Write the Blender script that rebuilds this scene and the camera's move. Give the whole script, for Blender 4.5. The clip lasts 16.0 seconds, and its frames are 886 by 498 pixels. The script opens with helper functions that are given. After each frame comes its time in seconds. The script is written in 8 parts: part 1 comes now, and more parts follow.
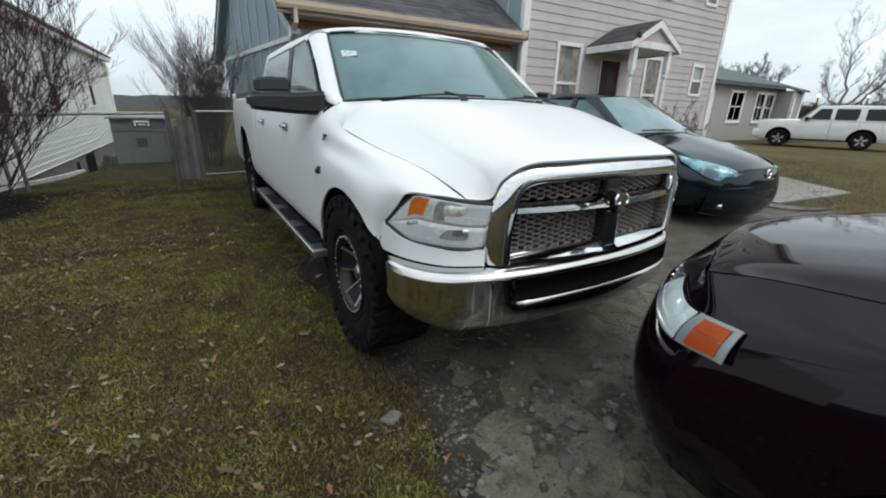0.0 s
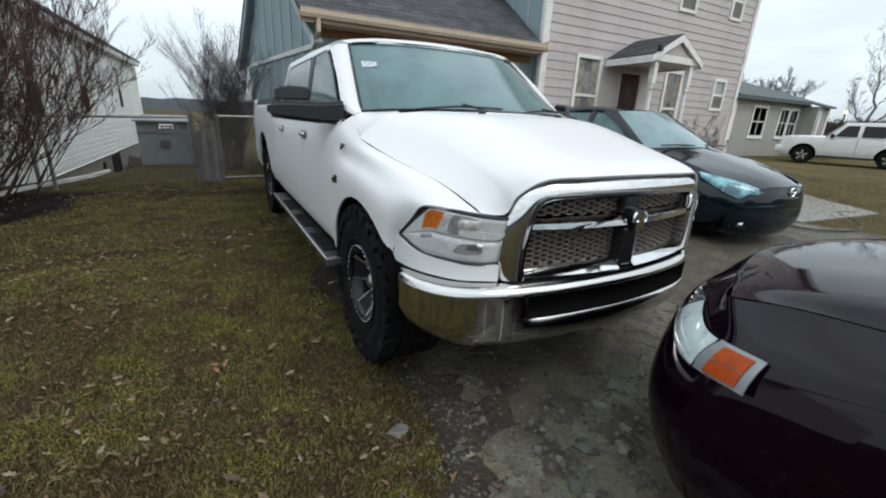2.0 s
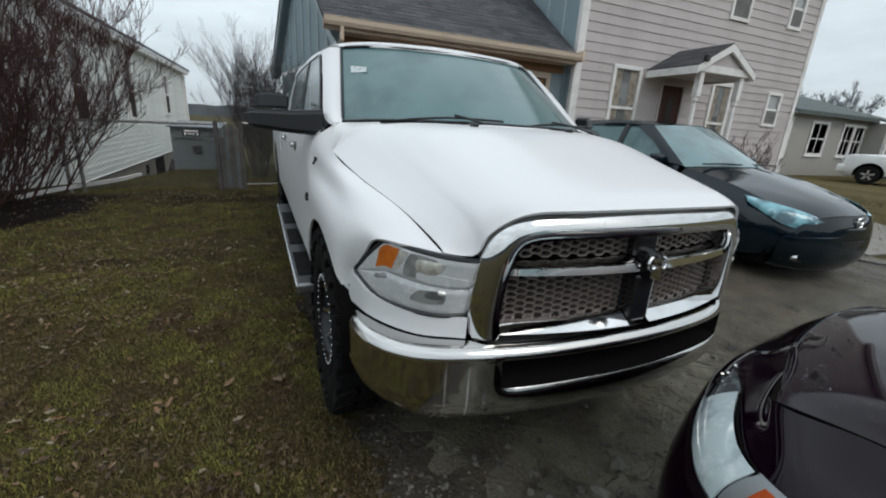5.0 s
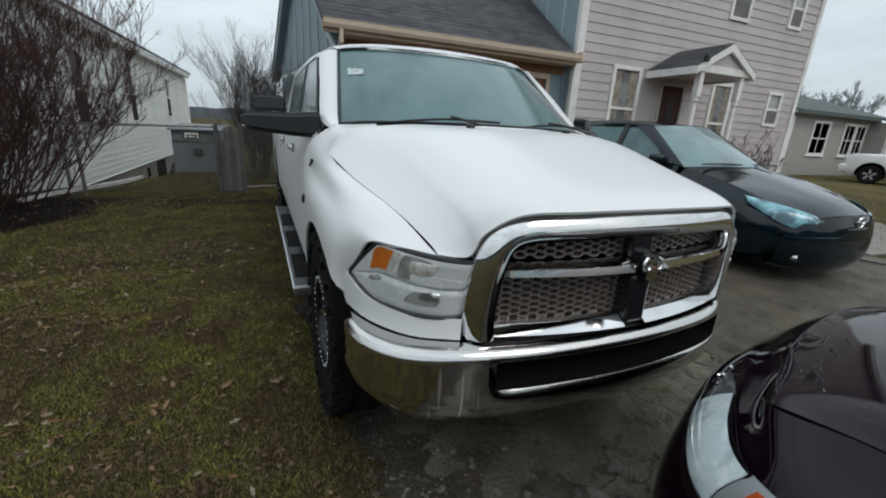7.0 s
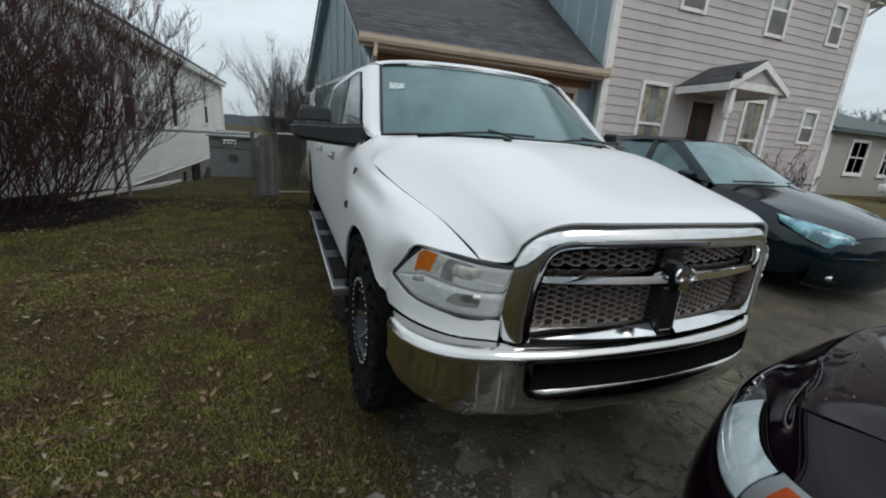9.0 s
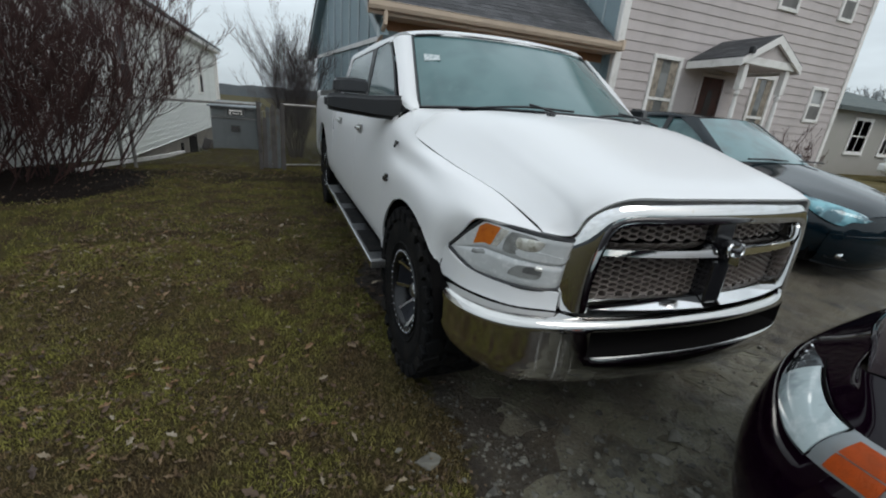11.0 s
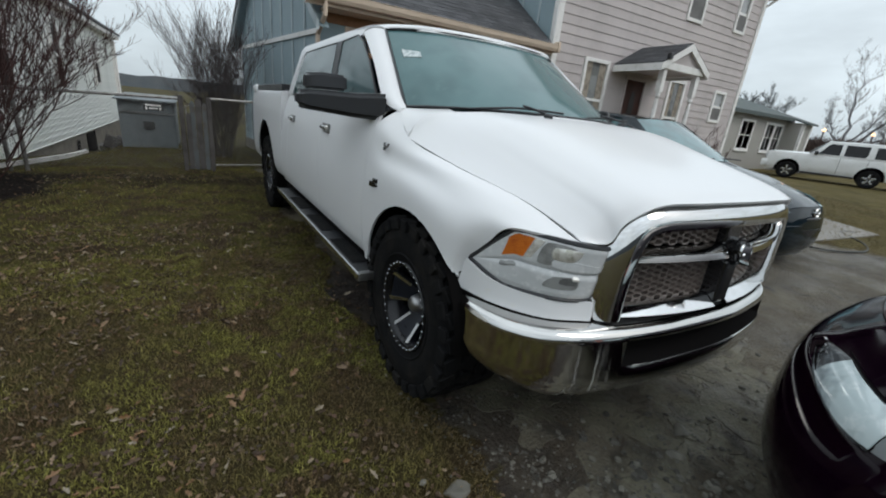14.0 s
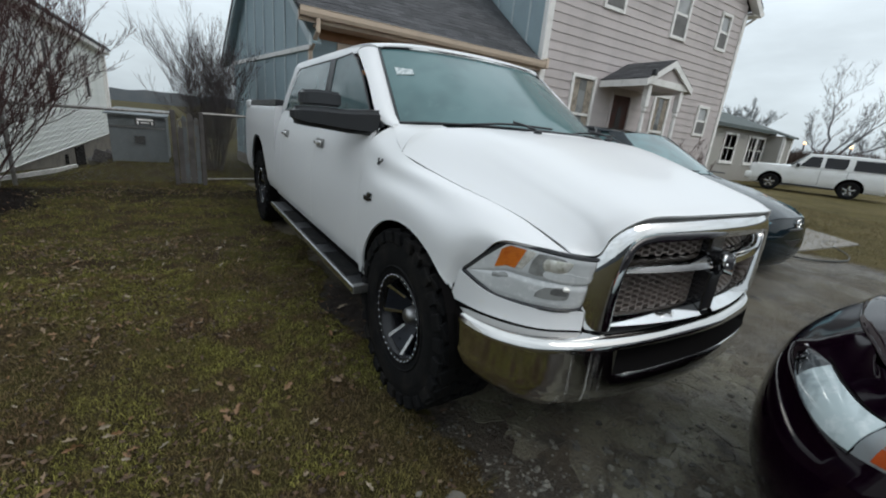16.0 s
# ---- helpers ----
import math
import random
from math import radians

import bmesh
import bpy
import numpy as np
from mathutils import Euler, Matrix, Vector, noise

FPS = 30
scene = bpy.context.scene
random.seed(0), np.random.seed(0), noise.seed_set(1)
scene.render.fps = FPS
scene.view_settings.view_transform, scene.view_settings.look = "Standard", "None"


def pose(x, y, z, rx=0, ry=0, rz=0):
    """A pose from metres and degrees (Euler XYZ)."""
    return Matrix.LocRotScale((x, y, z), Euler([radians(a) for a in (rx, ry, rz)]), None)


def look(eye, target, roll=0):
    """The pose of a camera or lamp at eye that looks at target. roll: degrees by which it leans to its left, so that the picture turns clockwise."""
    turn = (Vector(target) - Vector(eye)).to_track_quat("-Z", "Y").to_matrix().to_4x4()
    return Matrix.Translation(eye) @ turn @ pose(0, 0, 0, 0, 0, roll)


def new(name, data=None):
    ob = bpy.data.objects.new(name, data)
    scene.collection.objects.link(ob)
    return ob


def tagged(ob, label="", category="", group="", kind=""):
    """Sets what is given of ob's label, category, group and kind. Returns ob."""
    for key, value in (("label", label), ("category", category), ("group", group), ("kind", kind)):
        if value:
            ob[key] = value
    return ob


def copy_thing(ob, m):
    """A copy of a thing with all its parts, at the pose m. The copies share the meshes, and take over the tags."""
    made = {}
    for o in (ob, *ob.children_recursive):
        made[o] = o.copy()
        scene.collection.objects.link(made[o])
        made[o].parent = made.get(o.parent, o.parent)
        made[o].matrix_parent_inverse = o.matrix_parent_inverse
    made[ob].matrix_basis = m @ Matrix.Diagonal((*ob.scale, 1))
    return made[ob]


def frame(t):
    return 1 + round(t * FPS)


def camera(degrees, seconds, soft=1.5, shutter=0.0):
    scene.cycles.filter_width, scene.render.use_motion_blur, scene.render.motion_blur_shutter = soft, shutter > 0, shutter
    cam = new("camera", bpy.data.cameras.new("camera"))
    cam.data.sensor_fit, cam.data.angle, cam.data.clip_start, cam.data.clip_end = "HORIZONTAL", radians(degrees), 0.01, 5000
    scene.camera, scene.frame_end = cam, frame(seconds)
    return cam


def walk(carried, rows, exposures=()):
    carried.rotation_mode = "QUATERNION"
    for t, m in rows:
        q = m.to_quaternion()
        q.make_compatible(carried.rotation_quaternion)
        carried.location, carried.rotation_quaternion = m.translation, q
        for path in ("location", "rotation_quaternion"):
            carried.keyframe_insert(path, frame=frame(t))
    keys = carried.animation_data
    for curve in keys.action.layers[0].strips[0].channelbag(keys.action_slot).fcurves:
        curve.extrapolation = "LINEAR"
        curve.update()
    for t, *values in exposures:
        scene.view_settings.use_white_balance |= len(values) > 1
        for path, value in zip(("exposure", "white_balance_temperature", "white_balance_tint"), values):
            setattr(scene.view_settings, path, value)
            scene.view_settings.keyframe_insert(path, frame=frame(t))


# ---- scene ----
cam = camera(95.0, 16.0, soft=2.0)
PATH = [
    (0, (-1.596, -1.112, 1.312), (-0.649, 0.526, 0.666), 1.3),
    (0.5, (-1.596, -1.112, 1.311), (-0.675, 0.536, 0.651), 1.3),
    (1, (-1.588, -1.117, 1.329), (-0.642, 0.535, 0.716), 2.8),
    (1.5, (-1.587, -1.114, 1.327), (-0.684, 0.567, 0.73), 2.3),
    (2, (-1.59, -1.094, 1.332), (-0.693, 0.586, 0.719), 2.5),
    (2.5, (-1.566, -0.988, 1.334), (-0.61, 0.673, 0.764), 3.8),
    (3, (-1.536, -0.806, 1.335), (-0.502, 0.798, 0.737), 4.1),
    (3.5, (-1.469, -0.769, 1.337), (-0.427, 0.833, 0.746), 2.3),
    (4, (-1.304, -0.826, 1.353), (-0.366, 0.856, 0.813), 2.8),
    (4.5, (-1.223, -0.876, 1.357), (-0.462, 0.881, 0.781), 3.7),
    (7, (-1.177, -0.887, 1.358), (-0.428, 0.878, 0.787), 3.2),
    (7.5, (-1.183, -0.888, 1.359), (-0.441, 0.88, 0.789), 3.4),
    (8, (-1.184, -0.903, 1.356), (-0.452, 0.868, 0.784), 3.3),
    (8.5, (-1.216, -0.923, 1.353), (-0.552, 0.877, 0.789), 3.9),
    (9, (-1.284, -0.949, 1.361), (-0.622, 0.863, 0.832), 4.3),
    (9.5, (-1.413, -1.006, 1.35), (-0.801, 0.787, 0.708), 6.4),
    (9.7, (-1.466, -1.032, 1.356), (-0.869, 0.771, 0.728), 6.9),
    (11.8, (-1.578, -0.736, 1.341), (-0.832, 1.004, 0.696), 4.9),
    (12, (-1.641, -0.689, 1.346), (-0.834, 1.03, 0.718), 6.1),
    (12.5, (-1.725, -0.657, 1.332), (-0.719, 0.943, 0.679), 5.2),
    (13, (-1.748, -0.641, 1.331), (-0.739, 0.954, 0.668), 5.8),
    (13.5, (-1.758, -0.652, 1.339), (-0.697, 0.918, 0.7), 6.4),
    (14, (-1.774, -0.651, 1.334), (-0.798, 0.978, 0.707), 5.8),
    (14.5, (-1.794, -0.665, 1.338), (-0.831, 0.984, 0.743), 6.0),
    (15, (-1.806, -0.673, 1.341), (-0.789, 0.954, 0.776), 6.4),
    (15.5, (-1.809, -0.68, 1.342), (-0.774, 0.944, 0.802), 6.4),
    (16, (-1.799, -0.676, 1.344), (-0.784, 0.951, 0.779), 5.7),
]
walk(cam, [(t, look(eye, target, roll)) for t, eye, target, roll in PATH], [(0, 0.30), (2, 0.30), (2.5, 0.16), (3.5, 0.02), (7, -0.12), (9, -0.14), (12.5, 0.0), (16, 0.02)])

# ---- world, light ----
world = bpy.data.worlds.new("overcast_sky")
scene.world = world
world.use_nodes = True
wt = world.node_tree
wt.nodes.clear()
SKY_ELEV, SKY_ROT = radians(38), radians(140)


def wnode(kind, **kw):
    n = wt.nodes.new(kind)
    for k, v in kw.items():
        n.inputs[k].default_value = v
    return n


sky = wt.nodes.new("ShaderNodeTexSky")
sky.sky_type, sky.sun_disc, sky.sun_elevation, sky.sun_rotation = "NISHITA", False, SKY_ELEV, SKY_ROT
sky.air_density, sky.dust_density = 1.0, 4.0
wco = wt.nodes.new("ShaderNodeTexCoord")
wsep = wt.nodes.new("ShaderNodeSeparateXYZ")
wt.links.new(wco.outputs["Generated"], wsep.inputs[0])
wgrad = wt.nodes.new("ShaderNodeValToRGB")
wgrad.color_ramp.elements[0].position, wgrad.color_ramp.elements[0].color = 0.0, (0.71, 0.81, 0.87, 1)
wgrad.color_ramp.elements[1].position, wgrad.color_ramp.elements[1].color = 0.8, (1.20, 1.34, 1.44, 1)
wt.links.new(wsep.outputs["Z"], wgrad.inputs["Fac"])
wmap = wt.nodes.new("ShaderNodeMapping")
wmap.inputs["Scale"].default_value = (1.0, 1.0, 3.5)
wt.links.new(wco.outputs["Generated"], wmap.inputs["Vector"])
wnoise = wnode("ShaderNodeTexNoise", Scale=2.2, Detail=6.0, Roughness=0.55)
wt.links.new(wmap.outputs[0], wnoise.inputs["Vector"])
wcl = wt.nodes.new("ShaderNodeMapRange")
for k, v in (("From Min", 0.3), ("From Max", 0.7), ("To Min", 0.80), ("To Max", 1.22)):
    wcl.inputs[k].default_value = v
wt.links.new(wnoise.outputs["Fac"], wcl.inputs["Value"])
wmul = wt.nodes.new("ShaderNodeMix")
wmul.data_type, wmul.blend_type = "RGBA", "MULTIPLY"
wmul.inputs["Factor"].default_value = 1.0
wt.links.new(wgrad.outputs["Color"], wmul.inputs["A"])
wt.links.new(wcl.outputs["Result"], wmul.inputs["B"])
bg_cloud = wnode("ShaderNodeBackground", Strength=1.0)
wt.links.new(wmul.outputs["Result"], bg_cloud.inputs["Color"])
bg_sky = wnode("ShaderNodeBackground", Strength=0.05)
wt.links.new(sky.outputs[0], bg_sky.inputs["Color"])
wadd = wt.nodes.new("ShaderNodeMixShader")
wadd.inputs["Fac"].default_value = 0.85
wt.links.new(bg_sky.outputs[0], wadd.inputs[1])
wt.links.new(bg_cloud.outputs[0], wadd.inputs[2])
wout = wt.nodes.new("ShaderNodeOutputWorld")
wt.links.new(wadd.outputs[0], wout.inputs[0])

sun_data = bpy.data.lights.new("sun", "SUN")
sun_data.energy, sun_data.angle, sun_data.color = 0.7, radians(25), (1.0, 0.97, 0.93)
sun = new("sun", sun_data)
sun.matrix_world = look((0, 0, 20), (-4, 9, 8))


# ---- materials ----
def mat(name, color, rough=0.6, metal=0.0, spots=(), bump=0.0, bump_scale=40.0, coat=0.0, ior=1.5, rough_var=0.0, trans=0.0, island=0.0, rnd=0.0):
    """spots: rows of (scale, colour, low, high, detail): noise that lays a second colour over the first."""
    m = bpy.data.materials.new(name)
    m.use_nodes = True
    nt = m.node_tree
    b = nt.nodes["Principled BSDF"]
    b.inputs["Roughness"].default_value, b.inputs["Metallic"].default_value = rough, metal
    b.inputs["Coat Weight"].default_value, b.inputs["IOR"].default_value = coat, ior
    b.inputs["Coat Roughness"].default_value = 0.04
    b.inputs["Transmission Weight"].default_value = trans
    co = nt.nodes.new("ShaderNodeTexCoord")
    last = nt.nodes.new("ShaderNodeRGB")
    last.outputs[0].default_value = (*color, 1)
    last = last.outputs[0]
    for scale, col, low, high, detail in spots:
        n = nt.nodes.new("ShaderNodeTexNoise")
        n.inputs["Scale"].default_value, n.inputs["Detail"].default_value, n.inputs["Roughness"].default_value = scale, detail, 0.6
        nt.links.new(co.outputs["Object"], n.inputs["Vector"])
        r = nt.nodes.new("ShaderNodeMapRange")
        r.inputs["From Min"].default_value, r.inputs["From Max"].default_value = low, high
        nt.links.new(n.outputs["Fac"], r.inputs["Value"])
        x = nt.nodes.new("ShaderNodeMix")
        x.data_type = "RGBA"
        x.inputs["B"].default_value = (*col, 1)
        nt.links.new(last, x.inputs["A"])
        nt.links.new(r.outputs["Result"], x.inputs["Factor"])
        last = x.outputs["Result"]
    if island or rnd:
        g = nt.nodes.new("ShaderNodeNewGeometry" if island else "ShaderNodeObjectInfo")
        r = nt.nodes.new("ShaderNodeMapRange")
        v = island or rnd
        r.inputs["To Min"].default_value, r.inputs["To Max"].default_value = 1 - v, 1 + v
        nt.links.new(g.outputs["Random Per Island" if island else "Random"], r.inputs["Value"])
        h = nt.nodes.new("ShaderNodeHueSaturation")
        nt.links.new(r.outputs["Result"], h.inputs["Value"])
        nt.links.new(last, h.inputs["Color"])
        last = h.outputs["Color"]
    nt.links.new(last, b.inputs["Base Color"])
    if rough_var:
        n = nt.nodes.new("ShaderNodeTexNoise")
        n.inputs["Scale"].default_value, n.inputs["Detail"].default_value = 3.0, 4.0
        nt.links.new(co.outputs["Object"], n.inputs["Vector"])
        r = nt.nodes.new("ShaderNodeMapRange")
        r.inputs["From Min"].default_value, r.inputs["From Max"].default_value = 0.35, 0.65
        r.inputs["To Min"].default_value, r.inputs["To Max"].default_value = max(0.02, rough - rough_var), min(1, rough + rough_var)
        nt.links.new(n.outputs["Fac"], r.inputs["Value"])
        nt.links.new(r.outputs["Result"], b.inputs["Roughness"])
    if bump:
        n = nt.nodes.new("ShaderNodeTexNoise")
        n.inputs["Scale"].default_value, n.inputs["Detail"].default_value = bump_scale, 5.0
        nt.links.new(co.outputs["Object"], n.inputs["Vector"])
        k = nt.nodes.new("ShaderNodeBump")
        k.inputs["Strength"].default_value, k.inputs["Distance"].default_value = bump, 0.01
        nt.links.new(n.outputs["Fac"], k.inputs["Height"])
        nt.links.new(k.outputs["Normal"], b.inputs["Normal"])
    return m


def glow(name, color, strength):
    m = bpy.data.materials.new(name)
    m.use_nodes = True
    b = m.node_tree.nodes["Principled BSDF"]
    b.inputs["Emission Color"].default_value, b.inputs["Emission Strength"].default_value = (*color, 1), strength
    return m


M = {}
M["white_paint"] = mat("white_paint", (0.70, 0.70, 0.708), 0.32, coat=0.2, spots=[(1.6, (0.72, 0.72, 0.71), 0.5, 0.85, 4), (30, (0.7, 0.69, 0.66), 0.62, 0.8, 3)])
M["chrome"] = mat("chrome", (0.70, 0.70, 0.70), 0.07, metal=1.0, spots=[(5, (0.55, 0.53, 0.5), 0.5, 0.75, 6), (60, (0.66, 0.64, 0.6), 0.6, 0.75, 4)], rough_var=0.05)
M["black_plastic"] = mat("black_plastic", (0.020, 0.021, 0.024), 0.34, ior=1.42, bump=0.15, bump_scale=300, spots=[(6, (0.020, 0.020, 0.021), 0.45, 0.7, 4)])
M["shelf_grey"] = mat("shelf_grey", (0.30, 0.31, 0.32), 0.38, metal=0.7, spots=[(40, (0.16, 0.16, 0.16), 0.5, 0.7, 4)])
M["black_gloss"] = mat("black_gloss", (0.012, 0.012, 0.014), 0.12, coat=0.5)
# Near-black for gaps, wells and hollows: their shade is put into this colour.
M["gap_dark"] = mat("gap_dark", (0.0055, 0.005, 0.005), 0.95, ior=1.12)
# Opaque tinted pane: sky reflection and its unevenness are put into colour and spots.
M["glass_tint_sheen"] = mat("glass_tint_sheen", (0.085, 0.160, 0.165), 0.08, ior=1.42, spots=[(0.9, (0.125, 0.205, 0.21), 0.45, 0.7, 3), (1.6, (0.055, 0.105, 0.11), 0.5, 0.75, 3), (8, (0.11, 0.185, 0.19), 0.58, 0.8, 5)])
M["glass_side"] = mat("glass_side", (0.060, 0.105, 0.110), 0.06, ior=1.45, spots=[(2.2, (0.10, 0.15, 0.155), 0.45, 0.7, 4), (5, (0.03, 0.05, 0.055), 0.52, 0.7, 5)])
M["rubber"] = mat("rubber", (0.0085, 0.0085, 0.009), 0.85, ior=1.2, bump=0.3, bump_scale=120, spots=[(9, (0.020, 0.018, 0.016), 0.5, 0.75, 5)])
M["rim_black"] = mat("rim_black", (0.008, 0.008, 0.010), 0.25, ior=1.4)
M["spoke_grey"] = mat("spoke_grey", (0.012, 0.014, 0.020), 0.35, ior=1.35, spots=[(20, (0.008, 0.008, 0.010), 0.45, 0.7, 4)])
M["milled"] = mat("milled", (0.7, 0.71, 0.73), 0.22, metal=1.0)
M["dull_metal"] = mat("dull_metal", (0.38, 0.38, 0.38), 0.4, metal=1.0, spots=[(20, (0.2, 0.19, 0.18), 0.5, 0.75, 4)])
M["lens_clear"] = mat("lens_clear", (0.54, 0.55, 0.555), 0.22, coat=0.6, spots=[(4, (0.38, 0.395, 0.40), 0.45, 0.7, 5), (40, (0.66, 0.67, 0.66), 0.55, 0.75, 3)])
M["lens_dark"] = mat("lens_dark", (0.24, 0.245, 0.24), 0.2, coat=0.5, spots=[(25, (0.16, 0.16, 0.155), 0.45, 0.65, 3)])
M["bowl_black"] = mat("bowl_black", (0.10, 0.10, 0.10), 0.3, spots=[(30, (0.05, 0.05, 0.05), 0.45, 0.65, 3)])
M["reflector"] = mat("reflector", (0.85, 0.84, 0.80), 0.28, metal=0.6, spots=[(35, (0.5, 0.48, 0.40), 0.5, 0.7, 3)])
M["amber"] = mat("amber", (0.40, 0.060, 0.006), 0.3, ior=1.3, coat=0.0, bump=0.3, bump_scale=140, spots=[(25, (0.30, 0.05, 0.008), 0.45, 0.7, 3)])
M["amber_truck"] = mat("amber_truck", (0.52, 0.135, 0.014), 0.3, ior=1.35, bump=0.3, bump_scale=140, spots=[(25, (0.40, 0.085, 0.010), 0.45, 0.7, 3)])
M["mesh_grey"] = mat("mesh_grey", (0.18, 0.15, 0.135), 0.35, metal=0.3)
M["maroon"] = mat("maroon", (0.0046, 0.0008, 0.0042), 0.07, coat=0.0, ior=1.36, spots=[(220, (0.014, 0.002, 0.007), 0.66, 0.78, 2), (7, (0.006, 0.002, 0.004), 0.5, 0.75, 5)], rough_var=0.03)
M["navy"] = mat("navy", (0.003, 0.010, 0.015), 0.06, coat=0.0, ior=1.44, spots=[(200, (0.012, 0.02, 0.03), 0.62, 0.76, 2), (6, (0.008, 0.011, 0.015), 0.5, 0.75, 5)])
M["suv_white"] = mat("suv_white", (0.72, 0.72, 0.71), 0.25, coat=0.4, spots=[(2, (0.62, 0.61, 0.59), 0.5, 0.75, 4)])
M["tail_red"] = mat("tail_red", (0.4, 0.02, 0.015), 0.2, coat=0.5)
M["siding_taupe"] = mat("siding_taupe", (0.50, 0.445, 0.435), 0.55, rnd=0.05, spots=[(1.3, (0.42, 0.375, 0.365), 0.45, 0.7, 5), (25, (0.51, 0.455, 0.44), 0.55, 0.75, 3)], bump=0.1, bump_scale=60)
M["siding_blue"] = mat("siding_blue", (0.27, 0.35, 0.38), 0.6, rnd=0.04, spots=[(1.1, (0.235, 0.305, 0.335), 0.45, 0.7, 5), (25, (0.30, 0.38, 0.41), 0.55, 0.75, 3)], bump=0.1, bump_scale=60)
M["siding_white"] = mat("siding_white", (0.84, 0.85, 0.82), 0.55, rnd=0.05, spots=[(0.9, (0.70, 0.72, 0.68), 0.5, 0.75, 6)], bump=0.1, bump_scale=40)
M["siding_far"] = mat("siding_far", (0.35, 0.335, 0.30), 0.6, spots=[(1.0, (0.37, 0.345, 0.32), 0.45, 0.7, 4)])
M["trim_white"] = mat("trim_white", (0.80, 0.78, 0.755), 0.5, spots=[(3, (0.56, 0.545, 0.51), 0.5, 0.75, 5)])
M["trim_tan"] = mat("trim_tan", (0.62, 0.49, 0.38), 0.45, spots=[(3, (0.52, 0.41, 0.32), 0.5, 0.75, 5)])
M["shingle"] = mat("shingle", (0.055, 0.055, 0.06), 0.85, island=0.35, bump=0.6, bump_scale=150, spots=[(0.8, (0.075, 0.075, 0.08), 0.45, 0.65, 5)])
M["shingle_far"] = mat("shingle_far", (0.075, 0.092, 0.09), 0.85, bump=0.5, bump_scale=60, spots=[(2, (0.10, 0.115, 0.11), 0.45, 0.65, 5)])
M["batten_pale"] = mat("batten_pale", (0.46, 0.52, 0.54), 0.6, spots=[(4, (0.38, 0.43, 0.45), 0.45, 0.7, 4)])
M["door_glass"] = mat("door_glass", (0.02, 0.014, 0.012), 0.3, ior=1.3)
M["drive_slab"] = mat("drive_slab", (0.125, 0.114, 0.078), 0.7, rnd=0.06, rough_var=0.25, spots=[(2.2, (0.084, 0.072, 0.052), 0.42, 0.64, 8), (16, (0.155, 0.148, 0.112), 0.52, 0.74, 7), (5, (0.038, 0.032, 0.025), 0.52, 0.66, 8), (60, (0.045, 0.04, 0.034), 0.56, 0.68, 4)], bump=1.0, bump_scale=55)
M["door_wood"] = mat("door_wood", (0.060, 0.020, 0.014), 0.6, ior=1.3, spots=[(6, (0.03, 0.014, 0.010), 0.45, 0.7, 4)])
M["garage_brown"] = mat("garage_brown", (0.30, 0.14, 0.06), 0.55, spots=[(4, (0.22, 0.10, 0.045), 0.45, 0.7, 5)])
M["pane"] = mat("pane", (0.16, 0.165, 0.16), 0.05, coat=0.6, spots=[(2.5, (0.05, 0.05, 0.05), 0.45, 0.65, 4)])
M["pane_grey"] = mat("pane_grey", (0.34, 0.345, 0.345), 0.12, coat=0.4, spots=[(2.5, (0.24, 0.245, 0.245), 0.45, 0.65, 4)])
M["pane_screen"] = mat("pane_screen", (0.15, 0.145, 0.14), 0.6, spots=[(3, (0.10, 0.098, 0.095), 0.45, 0.65, 4)])
M["pane_dark"] = mat("pane_dark", (0.02, 0.02, 0.022), 0.15, ior=1.3)
M["curtain"] = mat("curtain", (0.36, 0.31, 0.25), 0.8, spots=[(7, (0.20, 0.17, 0.14), 0.45, 0.6, 5)])
M["concrete"] = mat("concrete", (0.24, 0.225, 0.205), 0.75, spots=[(1.4, (0.15, 0.14, 0.125), 0.42, 0.66, 7), (18, (0.29, 0.275, 0.25), 0.55, 0.75, 5)], bump=0.15, bump_scale=50)
M["foundation"] = mat("foundation", (0.21, 0.185, 0.155), 0.8, spots=[(2.5, (0.12, 0.105, 0.09), 0.45, 0.65, 6)], bump=0.4, bump_scale=30)
M["bark_red"] = mat("bark_red", (0.060, 0.026, 0.023), 0.8, island=0.35)
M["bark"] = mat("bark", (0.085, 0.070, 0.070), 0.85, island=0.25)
# Distance haze is put into this paler, bluer bark colour.
M["bark_hazed"] = mat("bark_hazed", (0.22, 0.235, 0.245), 0.9, island=0.2)
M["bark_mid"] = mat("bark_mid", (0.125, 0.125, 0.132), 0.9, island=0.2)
M["straw_grass"] = mat("straw_grass", (0.19, 0.15, 0.07), 0.7, island=0.4, spots=[(1.2, (0.11, 0.095, 0.045), 0.45, 0.68, 4)])
M["galvanised"] = mat("galvanised", (0.30, 0.29, 0.28), 0.5, metal=0.7, spots=[(12, (0.16, 0.14, 0.12), 0.45, 0.7, 4)])
M["wood_grey"] = mat("wood_grey", (0.082, 0.074, 0.070), 0.85, spots=[(5, (0.050, 0.044, 0.042), 0.45, 0.65, 5)], bump=0.4, bump_scale=60)
M["board_pale"] = mat("board_pale", (0.095, 0.104, 0.108), 0.85, spots=[(5, (0.08, 0.065, 0.055), 0.45, 0.65, 5)], bump=0.4, bump_scale=60)
M["shed_grey"] = mat("shed_grey", (0.17, 0.19, 0.20), 0.6, spots=[(2, (0.13, 0.145, 0.15), 0.45, 0.7, 5)])
M["sign_dark"] = mat("sign_dark", (0.05, 0.05, 0.05), 0.6)
M["screen_dark"] = mat("screen_dark", (0.045, 0.042, 0.04), 0.9, ior=1.1)
